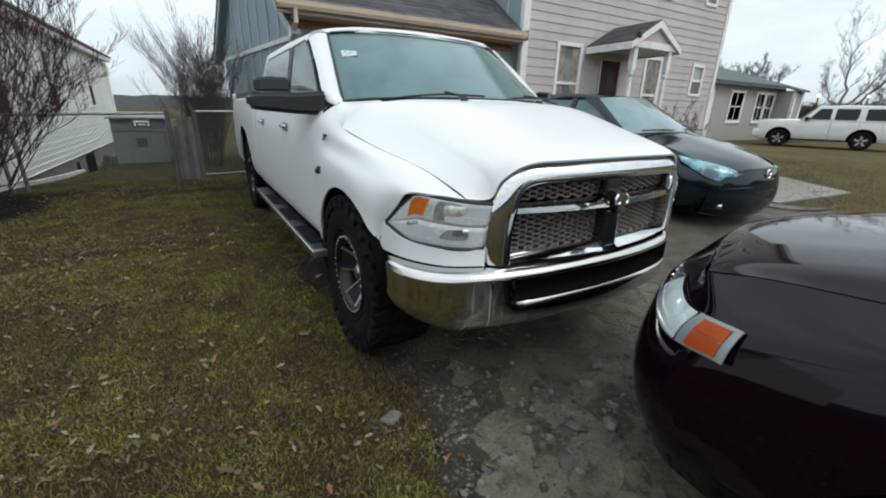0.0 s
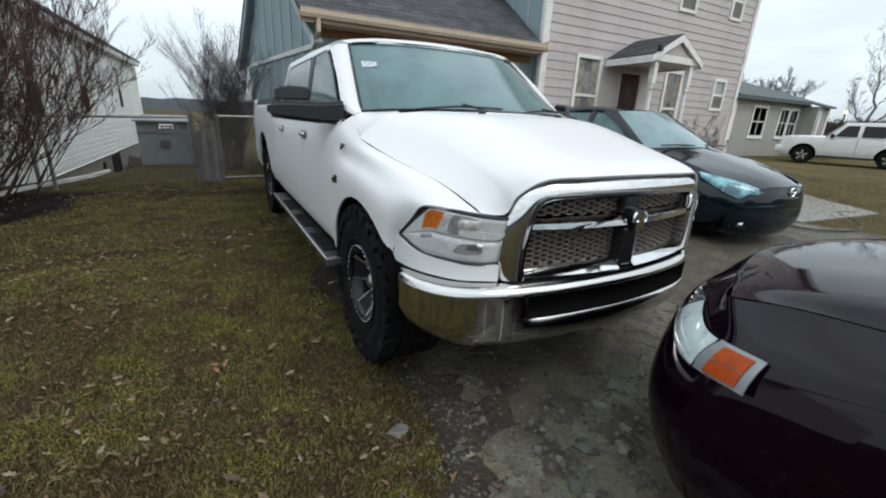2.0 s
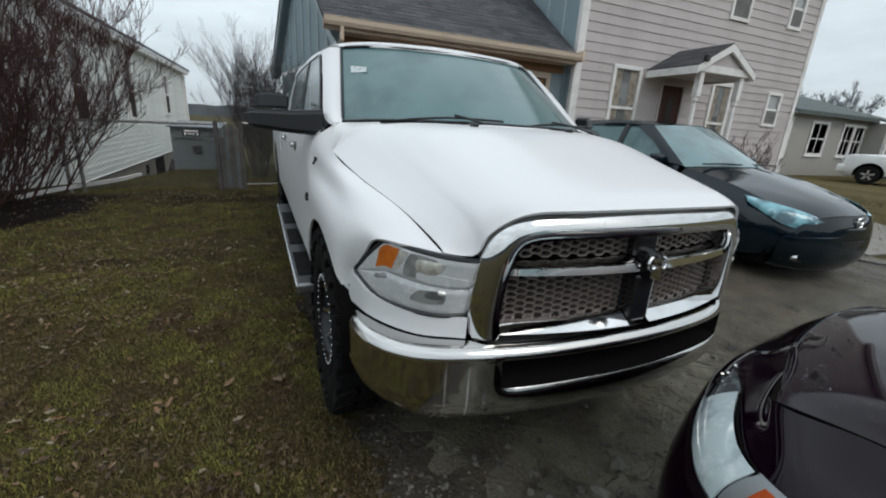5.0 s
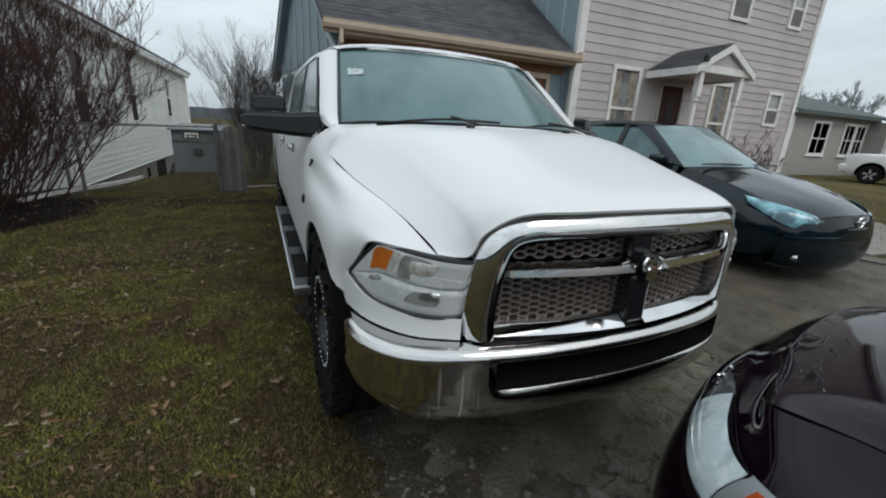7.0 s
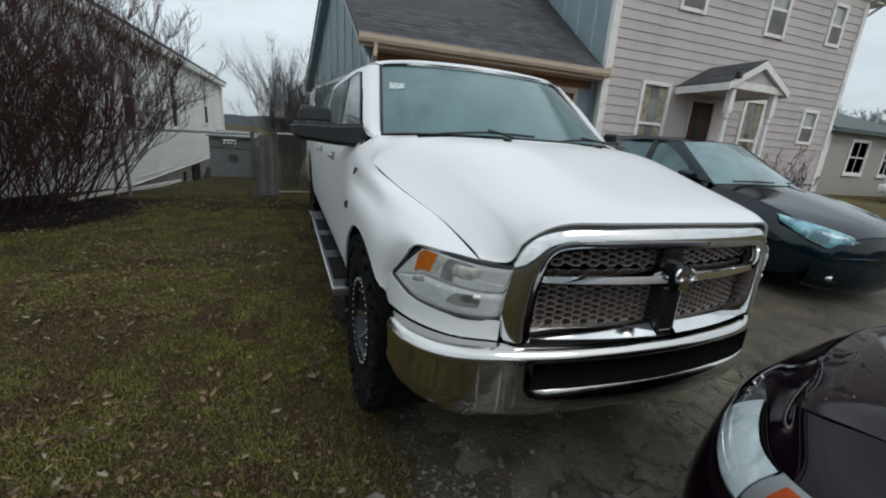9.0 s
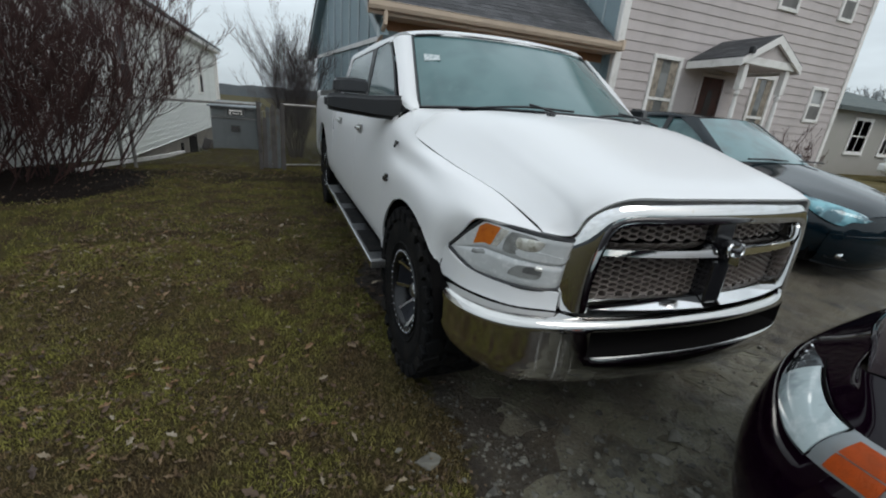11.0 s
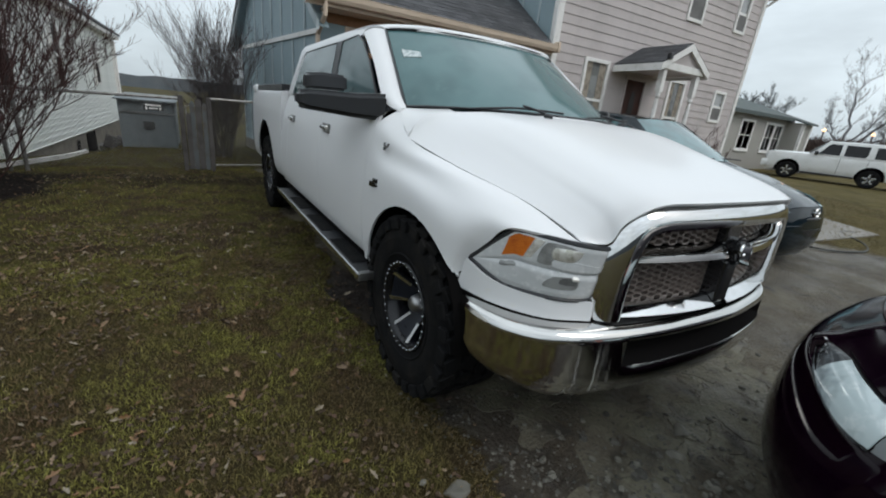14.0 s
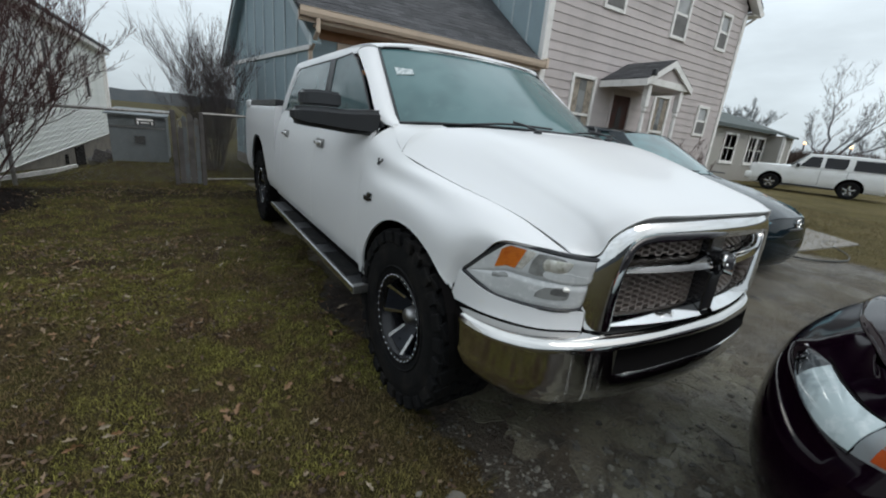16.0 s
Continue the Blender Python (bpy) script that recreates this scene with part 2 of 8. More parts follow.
M["junk"] = mat("junk", (0.05, 0.045, 0.045), 0.7, spots=[(8, (0.12, 0.11, 0.11), 0.5, 0.7, 4)])
M["hose"] = mat("hose", (0.02, 0.022, 0.02), 0.5)
M["hill"] = mat("hill", (0.075, 0.086, 0.095), 0.95, spots=[(0.05, (0.10, 0.105, 0.11), 0.45, 0.65, 6)])
M["thicket"] = mat("thicket", (0.07, 0.045, 0.035), 0.95, spots=[(0.7, (0.04, 0.028, 0.024), 0.4, 0.65, 6)])
M["lamp_glow"] = glow("lamp_glow", (1.0, 0.50, 0.18), 4.0)
M["sticker_pale"] = mat("sticker_pale", (0.58, 0.62, 0.62), 0.4, spots=[(60, (0.26, 0.32, 0.33), 0.45, 0.6, 3)])
M["stone"] = mat("stone", (0.115, 0.108, 0.090), 0.75, island=0.5, spots=[(12, (0.085, 0.080, 0.068), 0.45, 0.65, 5)], bump=0.4, bump_scale=60)


def leaf_mat():
    """Dead leaves: each one its own brown, tan, grey or rust."""
    m = mat("leaf", (0.15, 0.11, 0.07), 0.7, spots=[(30, (0.2, 0.16, 0.11), 0.5, 0.68, 3)])
    nt = m.node_tree
    b = nt.nodes["Principled BSDF"]
    g = nt.nodes.new("ShaderNodeNewGeometry")
    r = nt.nodes.new("ShaderNodeValToRGB")
    r.color_ramp.elements[0].color = (0.040, 0.024, 0.015, 1)
    r.color_ramp.elements[1].position, r.color_ramp.elements[1].color = 1.0, (0.25, 0.215, 0.165, 1)
    for pos, col in ((0.3, (0.10, 0.062, 0.034)), (0.55, (0.17, 0.115, 0.066)), (0.72, (0.18, 0.095, 0.042)), (0.86, (0.23, 0.18, 0.12))):
        r.color_ramp.elements.new(pos).color = (*col, 1)
    nt.links.new(g.outputs["Random Per Island"], r.inputs["Fac"])
    nt.links.new(r.outputs["Color"], b.inputs["Base Color"])
    return m


M["leaf"] = leaf_mat()
M["litter"] = mat("litter", (0.060, 0.034, 0.020), 0.8, island=0.6, spots=[(2.5, (0.095, 0.066, 0.040), 0.45, 0.65, 4)])
M["grass"] = mat("grass", (0.186, 0.172, 0.044), 0.65, ior=1.3, island=0.5, spots=[(3.4, (0.122, 0.080, 0.042), 0.49, 0.58, 7), (11, (0.096, 0.068, 0.034), 0.54, 0.66, 4), (0.9, (0.118, 0.088, 0.040), 0.50, 0.62, 4)])


# ---- mesh helpers ----
def obj(name, bm, material, parent=None, label="", smooth=False, mats=()):
    me = bpy.data.meshes.new(name)
    bm.normal_update()
    if smooth:
        for f in bm.faces:
            f.smooth = True
        for e in bm.edges:
            e.smooth = e.calc_face_angle(0) < 0.8
    bm.to_mesh(me)
    bm.free()
    for x in ([material] if material else []) + list(mats):
        me.materials.append(M[x] if isinstance(x, str) else x)
    ob = new(name, me)
    if parent is not None:
        ob.parent = parent
    if label:
        ob["label"] = label
    return ob


def part(name, bm, material, parent, label="", smooth=False, mats=()):
    return obj(name, bm, material, parent, label, smooth, mats)


def thing(name, label, category, at=None, group="", kind=""):
    e = new(name)
    e.empty_display_size = 0.1
    if at is not None:
        e.matrix_world = at
    return tagged(e, label, category, group, kind)


def box(bm, lo, hi, bevel=0.0, m=None):
    lo, hi = Vector(lo), Vector(hi)
    g = bmesh.ops.create_cube(bm, size=1.0)["verts"]
    for v in g:
        v.co = Vector([lo[i] + (v.co[i] + 0.5) * (hi[i] - lo[i]) for i in range(3)])
    if bevel:
        es = {e for v in g for e in v.link_edges}
        r = bmesh.ops.bevel(bm, geom=list(es), offset=bevel, segments=2, affect="EDGES", profile=0.5)
        g = list({v for f in r["faces"] for v in f.verts} | {v for v in g if v.is_valid})
    if m is not None:
        bmesh.ops.transform(bm, matrix=m, verts=[v for v in g if v.is_valid])
    return g


def boxbm(*boxes, bevel=0.0, m=None):
    bm = bmesh.new()
    for lo, hi in boxes:
        box(bm, lo, hi, bevel, m)
    return bm


def catmull(pts, n):
    """n points along a Catmull-Rom curve through pts."""
    p = np.array(pts, float)
    p = np.concatenate([[2 * p[0] - p[1]], p, [2 * p[-1] - p[-2]]])
    out = []
    for t in np.linspace(0, len(p) - 3 - 1e-9, n):
        i = int(t)
        s = t - i
        a, b, c, d = p[i : i + 4]
        out.append(0.5 * (2 * b + (c - a) * s + (2 * a - 5 * b + 4 * c - d) * s * s + (3 * b - a - 3 * c + d) * s**3))
    return np.array(out)


def grid_bm(pts, bm=None, flip=False, close=False):
    """A sheet over an array of points, rows by columns."""
    bm = bm or bmesh.new()
    vs = [[bm.verts.new(p) for p in row] for row in pts]
    for i in range(len(vs) - 1):
        cols = len(vs[i]) if close else len(vs[i]) - 1
        for j in range(cols):
            k = (j + 1) % len(vs[i])
            q = [vs[i][j], vs[i][k], vs[i + 1][k], vs[i + 1][j]]
            bm.faces.new(q[::-1] if flip else q)
    return bm


def loft(curves, nu, nv, mirror=False, bm=None, straight=False, close=False):
    """A smooth sheet through curves of 3D points; mirror: over x."""
    dense = [catmull(c, nv) for c in curves]
    if straight:
        rows = [np.array(dense[i]) for i in range(len(dense))]
        sheet = []
        for i in range(len(rows) - 1):
            for s in np.linspace(0, 1, nu, endpoint=i == len(rows) - 2):
                sheet.append(rows[i] * (1 - s) + rows[i + 1] * s)
        sheet = np.array(sheet)
    else:
        sheet = np.array([catmull([c[j] for c in dense], nu) for j in range(nv)]).transpose(1, 0, 2)
    if mirror:
        sheet = sheet * (-1, 1, 1)
    return grid_bm(sheet, bm, flip=mirror, close=close)


def both(half):
    """Half-curves from the side to the middle, made whole by mirroring over x."""
    return [list(c) + [(-x, y, z) for x, y, z in reversed(c[:-1])] for c in half]


def cut_arch(bm, cy, cz, r):
    """Opens a round wheel arch in a side sheet."""
    for v in bm.verts:
        v.tag = (v.co.y - cy) ** 2 + (v.co.z - cz) ** 2 < r * r
    bmesh.ops.delete(bm, geom=[f for f in bm.faces if all(v.tag for v in f.verts)], context="FACES")
    bmesh.ops.delete(bm, geom=[v for v in bm.verts if not v.link_faces], context="VERTS")
    for v in bm.verts:
        if v.is_valid and v.tag:
            d = Vector((0, v.co.y - cy, v.co.z - cz))
            if d.length > 1e-4:
                d = d.normalized() * r
                v.co.y, v.co.z = cy + d.y, cz + d.z
    bmesh.ops.remove_doubles(bm, verts=bm.verts[:], dist=0.005)
    bmesh.ops.dissolve_degenerate(bm, edges=bm.edges[:], dist=0.003)
    return bm


def thick(bm, t):
    bm.normal_update()
    bmesh.ops.solidify(bm, geom=bm.faces[:], thickness=t)
    return bm


def tube(bm, pts, r, n=8, r_end=None, cap=True):
    pts = [Vector(p) for p in pts]
    rings = []
    for i, p in enumerate(pts):
        d = (pts[min(i + 1, len(pts) - 1)] - pts[max(i - 1, 0)]).normalized()
        a = d.orthogonal().normalized() if i == 0 else (a - d * a.dot(d)).normalized()
        b = d.cross(a)
        k = r if r_end is None else r + (r_end - r) * i / max(1, len(pts) - 1)
        rings.append([bm.verts.new(p + (a * math.cos(2 * math.pi * j / n) + b * math.sin(2 * math.pi * j / n)) * k) for j in range(n)])
    for i in range(len(rings) - 1):
        for j in range(n):
            bm.faces.new((rings[i][j], rings[i][(j + 1) % n], rings[i + 1][(j + 1) % n], rings[i + 1][j]))
    if cap:
        bm.faces.new(rings[0][::-1])
        bm.faces.new(rings[-1])
    return bm


def tubebm(pts, r, n=8, r_end=None):
    return tube(bmesh.new(), pts, r, n, r_end)


def lathe(bm, profile, n=48, axis="x", centre=(0, 0, 0)):
    """Turns a profile of (radius, along) about an axis through centre."""
    rows = []
    for k in range(n):
        a = 2 * math.pi * k / n
        c, s = math.cos(a), math.sin(a)
        rows.append([(centre[0] + h, centre[1] + r * c, centre[2] + r * s) if axis == "x" else (centre[0] + r * c, centre[1] + r * s, centre[2] + h) for r, h in profile])
    vs = [[bm.verts.new(p) for p in row] for row in rows]
    for i in range(n):
        for j in range(len(profile) - 1):
            bm.faces.new((vs[i][j], vs[(i + 1) % n][j], vs[(i + 1) % n][j + 1], vs[i][j + 1]))
    return bm


def poly(bm, pts, depth=None):
    """A flat polygon, or a slab when depth (a vector) is given."""
    vs = [bm.verts.new(p) for p in pts]
    f = bm.faces.new(vs)
    if depth is not None:
        d = Vector(depth)
        ws = [bm.verts.new(Vector(p) + d) for p in pts]
        bm.faces.new(ws[::-1])
        for i in range(len(vs)):
            j = (i + 1) % len(vs)
            bm.faces.new((vs[j], vs[i], ws[i], ws[j]))
        bmesh.ops.recalc_face_normals(bm, faces=bm.faces[:])
    return bm


def polybm(pts, depth=None):
    return poly(bmesh.new(), pts, depth)


def rise(x, y):
    """Height of the ground: the drive climbs gently to the garage and house."""
    s = min(1.0, max(0.0, (x - 0.9) / 2.6))
    s = s * s * (3 - 2 * s)
    e = min(1.0, max(0.0, (22 - x) / 9))
    return 0.05 * min(6.5, max(0.0, y - 0.3)) * s * e


# ---- ground ----
def drive_edge(y):
    """Where the broken drive gives way to the lawn, along y."""
    return -0.92 + 0.10 * math.sin(2.1 * y + 0.6) + 0.06 * math.sin(5.3 * y) - 0.10 * max(0.0, 1.0 - abs(y - 0.2))


def ground_mat():
    m = bpy.data.materials.new("yard_ground")
    m.use_nodes = True
    nt = m.node_tree
    b = nt.nodes["Principled BSDF"]
    geo = nt.nodes.new("ShaderNodeNewGeometry")
    att = nt.nodes.new("ShaderNodeAttribute")
    att.attribute_name = "paved"

    def noise_at(scale, detail, low, high):
        n = nt.nodes.new("ShaderNodeTexNoise")
        n.inputs["Scale"].default_value, n.inputs["Detail"].default_value, n.inputs["Roughness"].default_value = scale, detail, 0.62
        nt.links.new(geo.outputs["Position"], n.inputs["Vector"])
        r = nt.nodes.new("ShaderNodeMapRange")
        r.inputs["From Min"].default_value, r.inputs["From Max"].default_value = low, high
        nt.links.new(n.outputs["Fac"], r.inputs["Value"])
        return r.outputs["Result"]

    def blend(fac, a, c):
        x = nt.nodes.new("ShaderNodeMix")
        x.data_type = "RGBA"
        for key, v in (("A", a), ("B", c)):
            if isinstance(v, tuple):
                x.inputs[key].default_value = (*v, 1)
            else:
                nt.links.new(v, x.inputs[key])
        nt.links.new(fac, x.inputs["Factor"])
        return x.outputs["Result"]

    lawn = blend(noise_at(3.4, 7, 0.46, 0.57), (0.078, 0.072, 0.018), (0.054, 0.034, 0.019))
    lawn = blend(noise_at(14, 6, 0.45, 0.7), lawn, (0.020, 0.014, 0.010))
    lawn = blend(noise_at(0.35, 3, 0.45, 0.6), lawn, (0.050, 0.039, 0.017))
    # Same lawn colours about a fifth darker, growing with y.
    bare = nt.nodes.new("ShaderNodeAttribute")
    bare.attribute_name = "lawn_darker"
    lawn = blend(bare.outputs["Fac"], lawn, blend(noise_at(3.0, 7, 0.44, 0.58), (0.062, 0.056, 0.014), (0.042, 0.028, 0.015)))
    far = nt.nodes.new("ShaderNodeAttribute")
    far.attribute_name = "straw"
    straw = blend(noise_at(2.5, 7, 0.38, 0.64), (0.115, 0.092, 0.034), (0.066, 0.056, 0.022))
    straw = blend(noise_at(0.5, 4, 0.42, 0.62), straw, (0.125, 0.098, 0.042))
    lawn = blend(far.outputs["Fac"], lawn, straw)
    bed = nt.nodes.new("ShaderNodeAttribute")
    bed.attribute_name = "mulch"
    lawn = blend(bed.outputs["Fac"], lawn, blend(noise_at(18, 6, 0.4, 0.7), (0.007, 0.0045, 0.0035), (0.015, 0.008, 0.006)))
    drive = blend(noise_at(1.7, 8, 0.38, 0.62), (0.120, 0.100, 0.066), (0.070, 0.054, 0.035))
    drive = blend(noise_at(22, 6, 0.5, 0.72), drive, (0.11, 0.100, 0.080))
    drive = blend(noise_at(5, 8, 0.54, 0.68), drive, (0.035, 0.029, 0.023))
    mud = nt.nodes.new("ShaderNodeAttribute")
    mud.attribute_name = "mud"
    drive = blend(mud.outputs["Fac"], drive, blend(noise_at(9, 7, 0.4, 0.65), (0.018, 0.011, 0.008), (0.034, 0.023, 0.017)))
    edge = nt.nodes.new("ShaderNodeMath")
    edge.operation = "ADD"
    nt.links.new(att.outputs["Fac"], edge.inputs[0])
    wob = nt.nodes.new("ShaderNodeMapRange")
    wob.inputs["To Min"].default_value, wob.inputs["To Max"].default_value = -0.35, 0.35
    nt.links.new(noise_at(7, 7, 0.3, 0.7), wob.inputs["Value"])
    nt.links.new(wob.outputs["Result"], edge.inputs[1])
    sharp = nt.nodes.new("ShaderNodeMapRange")
    sharp.inputs["From Min"].default_value, sharp.inputs["From Max"].default_value = 0.4, 0.6
    nt.links.new(edge.outputs[0], sharp.inputs["Value"])
    nt.links.new(blend(sharp.outputs["Result"], lawn, drive), b.inputs["Base Color"])
    wet = nt.nodes.new("ShaderNodeMapRange")
    wet.inputs["To Min"].default_value, wet.inputs["To Max"].default_value = 0.42, 0.82
    nt.links.new(noise_at(1.3, 5, 0.42, 0.6), wet.inputs["Value"])
    rough = nt.nodes.new("ShaderNodeMix")
    rough.inputs["A"].default_value = 0.9
    nt.links.new(sharp.outputs["Result"], rough.inputs["Factor"])
    nt.links.new(wet.outputs["Result"], rough.inputs["B"])
    nt.links.new(rough.outputs["Result"], b.inputs["Roughness"])
    spec = nt.nodes.new("ShaderNodeMix")
    spec.inputs["A"].default_value, spec.inputs["B"].default_value = 0.12, 0.5
    nt.links.new(sharp.outputs["Result"], spec.inputs["Factor"])
    nt.links.new(spec.outputs["Result"], b.inputs["Specular IOR Level"])
    bump = nt.nodes.new("ShaderNodeBump")
    bump.inputs["Strength"].default_value, bump.inputs["Distance"].default_value = 1.0, 0.03
    nt.links.new(noise_at(35, 8, 0.2, 0.8), bump.inputs["Height"])
    nt.links.new(bump.outputs["Normal"], b.inputs["Normal"])
    return m


def stops(*runs):
    out = []
    for lo, hi, step in runs:
        out += list(np.arange(lo, hi - 1e-6, step))
    return out + [runs[-1][1]]


def build_ground():
    xs = stops((-900, -60, 140), (-60, -8, 4), (-8, -4, 0.2), (-4, 3, 0.06), (3, 14, 0.4), (14, 60, 4), (60, 900, 140))
    ys = stops((-900, -60, 140), (-60, -4, 4), (-4, -1, 0.3), (-1, 5, 0.06), (5, 8, 0.2), (8, 14, 0.4), (14, 60, 4), (60, 900, 140))
    pts, paved, straw, mud, mulch, lawn_darker = [], [], [], [], [], []
    for y in ys:
        for x in xs:
            d = x - drive_edge(y) if -4 < y < 8 else -1
            right = 5.9 + 0.25 * max(0.0, 2.2 - y)
            p = min(1.0, max(0.0, 0.5 + d / 0.22)) * (1.0 if x < right else max(0.0, 1 - (x - right) / 0.15))
            bump = 0.0
            if -5 < x < 4 and -2 < y < 7:
                bump = 0.035 * (noise.noise((x * 1.3, y * 1.3, 1)) * (1 - p)) + 0.022 * noise.noise((x * 5, y * 5, 4)) + 0.008 * noise.noise((x * 17, y * 17, 2))
            z = rise(x, y) + bump
            if x < -3.3 and y > 7:
                z -= min(1.6, 0.10 * (y - 7)) * min(1, (-3.3 - x))
            pts.append((x, y, z))
            paved.append(p)
            straw.append(min(1.0, max(0.0, (x - 5.5) / 1.5)))
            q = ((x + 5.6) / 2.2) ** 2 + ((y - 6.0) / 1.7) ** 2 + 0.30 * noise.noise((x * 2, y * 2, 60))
            lawn_darker.append(min(1.0, max(0.0, (y - 0.9) / 1.6)) if x < 0 else 0.0)
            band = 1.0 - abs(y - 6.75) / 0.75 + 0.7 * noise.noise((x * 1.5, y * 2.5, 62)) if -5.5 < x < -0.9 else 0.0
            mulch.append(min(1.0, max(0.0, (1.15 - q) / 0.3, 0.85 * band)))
            mud.append(min(1.0, max(0.0, 1.25 - (x + 1.05) / 0.42 + 0.5 * noise.noise((x * 4, y * 4, 6)))) if -2 < y < 2.5 else 0.0)
    n = len(xs)
    faces = [(j * n + i, j * n + i + 1, (j + 1) * n + i + 1, (j + 1) * n + i) for j in range(len(ys) - 1) for i in range(n - 1)]
    me = bpy.data.meshes.new("ground")
    me.from_pydata(pts, [], faces)
    me.attributes.new("paved", "FLOAT", "POINT").data.foreach_set("value", paved)
    me.attributes.new("straw", "FLOAT", "POINT").data.foreach_set("value", straw)
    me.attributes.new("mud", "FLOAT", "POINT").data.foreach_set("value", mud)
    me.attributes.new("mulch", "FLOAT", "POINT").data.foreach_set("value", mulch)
    me.attributes.new("lawn_darker", "FLOAT", "POINT").data.foreach_set("value", lawn_darker)
    me.materials.append(ground_mat())
    me.shade_smooth()
    tagged(new("ground", me), "damp patchy winter lawn beside a broken grey drive", "ground", kind="structure")


build_ground()


# ---- houses ----
def lap_wall(parent, a, b, z0, z1, step, material, proud=0.018, holes=()):
    """Lapped boards on a wall from a to b (plan points), the outside to the right of the way; holes: (along0, along1, z0, z1)."""
    a, b = Vector((*a, 0)), Vector((*b, 0))
    d = (b - a).normalized()
    n = Vector((d.y, -d.x, 0))
    length = (b - a).length
    shared = {}
    for k in range(int((z1 - z0) / step + 0.5)):
        lo, hi = z0 + k * step, min(z1, z0 + (k + 1) * step + 0.01)
        spans = [(0.0, length)]
        for h0, h1, hz0, hz1 in holes:
            if hz0 < hi - 0.02 and hz1 > lo + 0.02:
                spans = [s for x0, x1 in spans for s in ((x0, min(x1, h0)), (max(x0, h1), x1)) if s[1] - s[0] > 0.02]
        for x0, x1 in spans:
            key = (round(x1 - x0, 3), round(hi - lo, 3))
            if key not in shared:
                bm = bmesh.new()
                w, h = x1 - x0, hi - lo
                vs = [bm.verts.new(p) for p in ((0, 0, 0), (w, 0, 0), (w, -proud, 0), (0, -proud, 0), (0, 0, h), (w, 0, h), (w, -0.003, h), (0, -0.003, h))]
                for f in ((0, 1, 2, 3), (3, 2, 6, 7), (7, 6, 5, 4), (0, 3, 7, 4), (1, 5, 6, 2)):
                    bm.faces.new([vs[i] for i in f])
                bmesh.ops.recalc_face_normals(bm, faces=bm.faces[:])
                me = bpy.data.meshes.new("siding_board")
                bm.to_mesh(me)
                bm.free()
                me.materials.append(M[material])
                shared[key] = me
            ob = new("siding_board", shared[key])
            p = a + d * x0
            ob.matrix_world = Matrix.Translation((p.x, p.y, lo)) @ Matrix(((d.x, -n.x, 0, 0), (d.y, -n.y, 0, 0), (0, 0, 1, 0), (0, 0, 0, 1)))
            ob.parent = parent
    return n


def wall_frame(a, b):
    """A matrix whose x runs along the wall from a to b and whose -y points outward (to the right of the way)."""
    a, b = Vector((*a, 0)), Vector((*b, 0))
    d = (b - a).normalized()
    return Matrix(((d.x, -d.y, 0, a.x), (d.y, d.x, 0, a.y), (0, 0, 1, 0), (0, 0, 0, 1)))


def window_on(parent, frame_m, x0, x1, z0, z1, pane="pane", trim="trim_white", w=0.09, mullions=0, curtain=False, sill=True, screen=""):
    """A sash window in a wall: frame, sill, meeting rail and two panes."""
    e = new("window")
    e.matrix_world = frame_m
    e.parent = parent
    part("window_frame", boxbm(((x0 - w, -0.05, z0 - w), (x0, 0.05, z1 + w)), ((x1, -0.05, z0 - w), (x1 + w, 0.05, z1 + w)), ((x0, -0.05, z1), (x1, 0.05, z1 + w)), ((x0, -0.05, z0 - w), (x1, 0.05, z0)), bevel=0.006), trim, e)
    zm = (z0 + z1) / 2
    part("meeting_rail", boxbm(((x0, -0.028, zm - 0.03), (x1, 0.03, zm + 0.03))), trim, e)
    for lo, hi in ((z0, zm - 0.03), (zm + 0.03, z1)):
        part("pane", boxbm(((x0, 0.0, lo), (x1, 0.012, hi))), screen if screen and lo == z0 else pane, e)
        if screen and lo == z0:
            part("insect_screen", boxbm(((x0, -0.03, lo), (x1, -0.024, hi))), screen, e)
    if curtain:
        bm = bmesh.new()
        for s, t in ((x0, x0 + 0.32 * (x1 - x0)), (x0 + 0.68 * (x1 - x0), x1)):
            grid_bm([[(s + (t - s) * i / 16, -0.006 + 0.004 * math.sin(i * 2.2), z) for i in range(17)] for z in (z0 + 0.01, zm, z1 - 0.01)], bm)
        part("curtain", bm, "curtain", e)
    for k in range(mullions):
        xm = x0 + (x1 - x0) * (k + 1) / (mullions + 1)
        part("mullion", boxbm(((xm - 0.02, -0.02, z0), (xm + 0.02, -0.001, z1))), trim, e)
    if sill:
        part("window_sill", boxbm(((x0 - w - 0.03, -0.09, z0 - w - 0.04), (x1 + w + 0.03, 0.0, z0 - w)), bevel=0.006), trim, e)
    return e


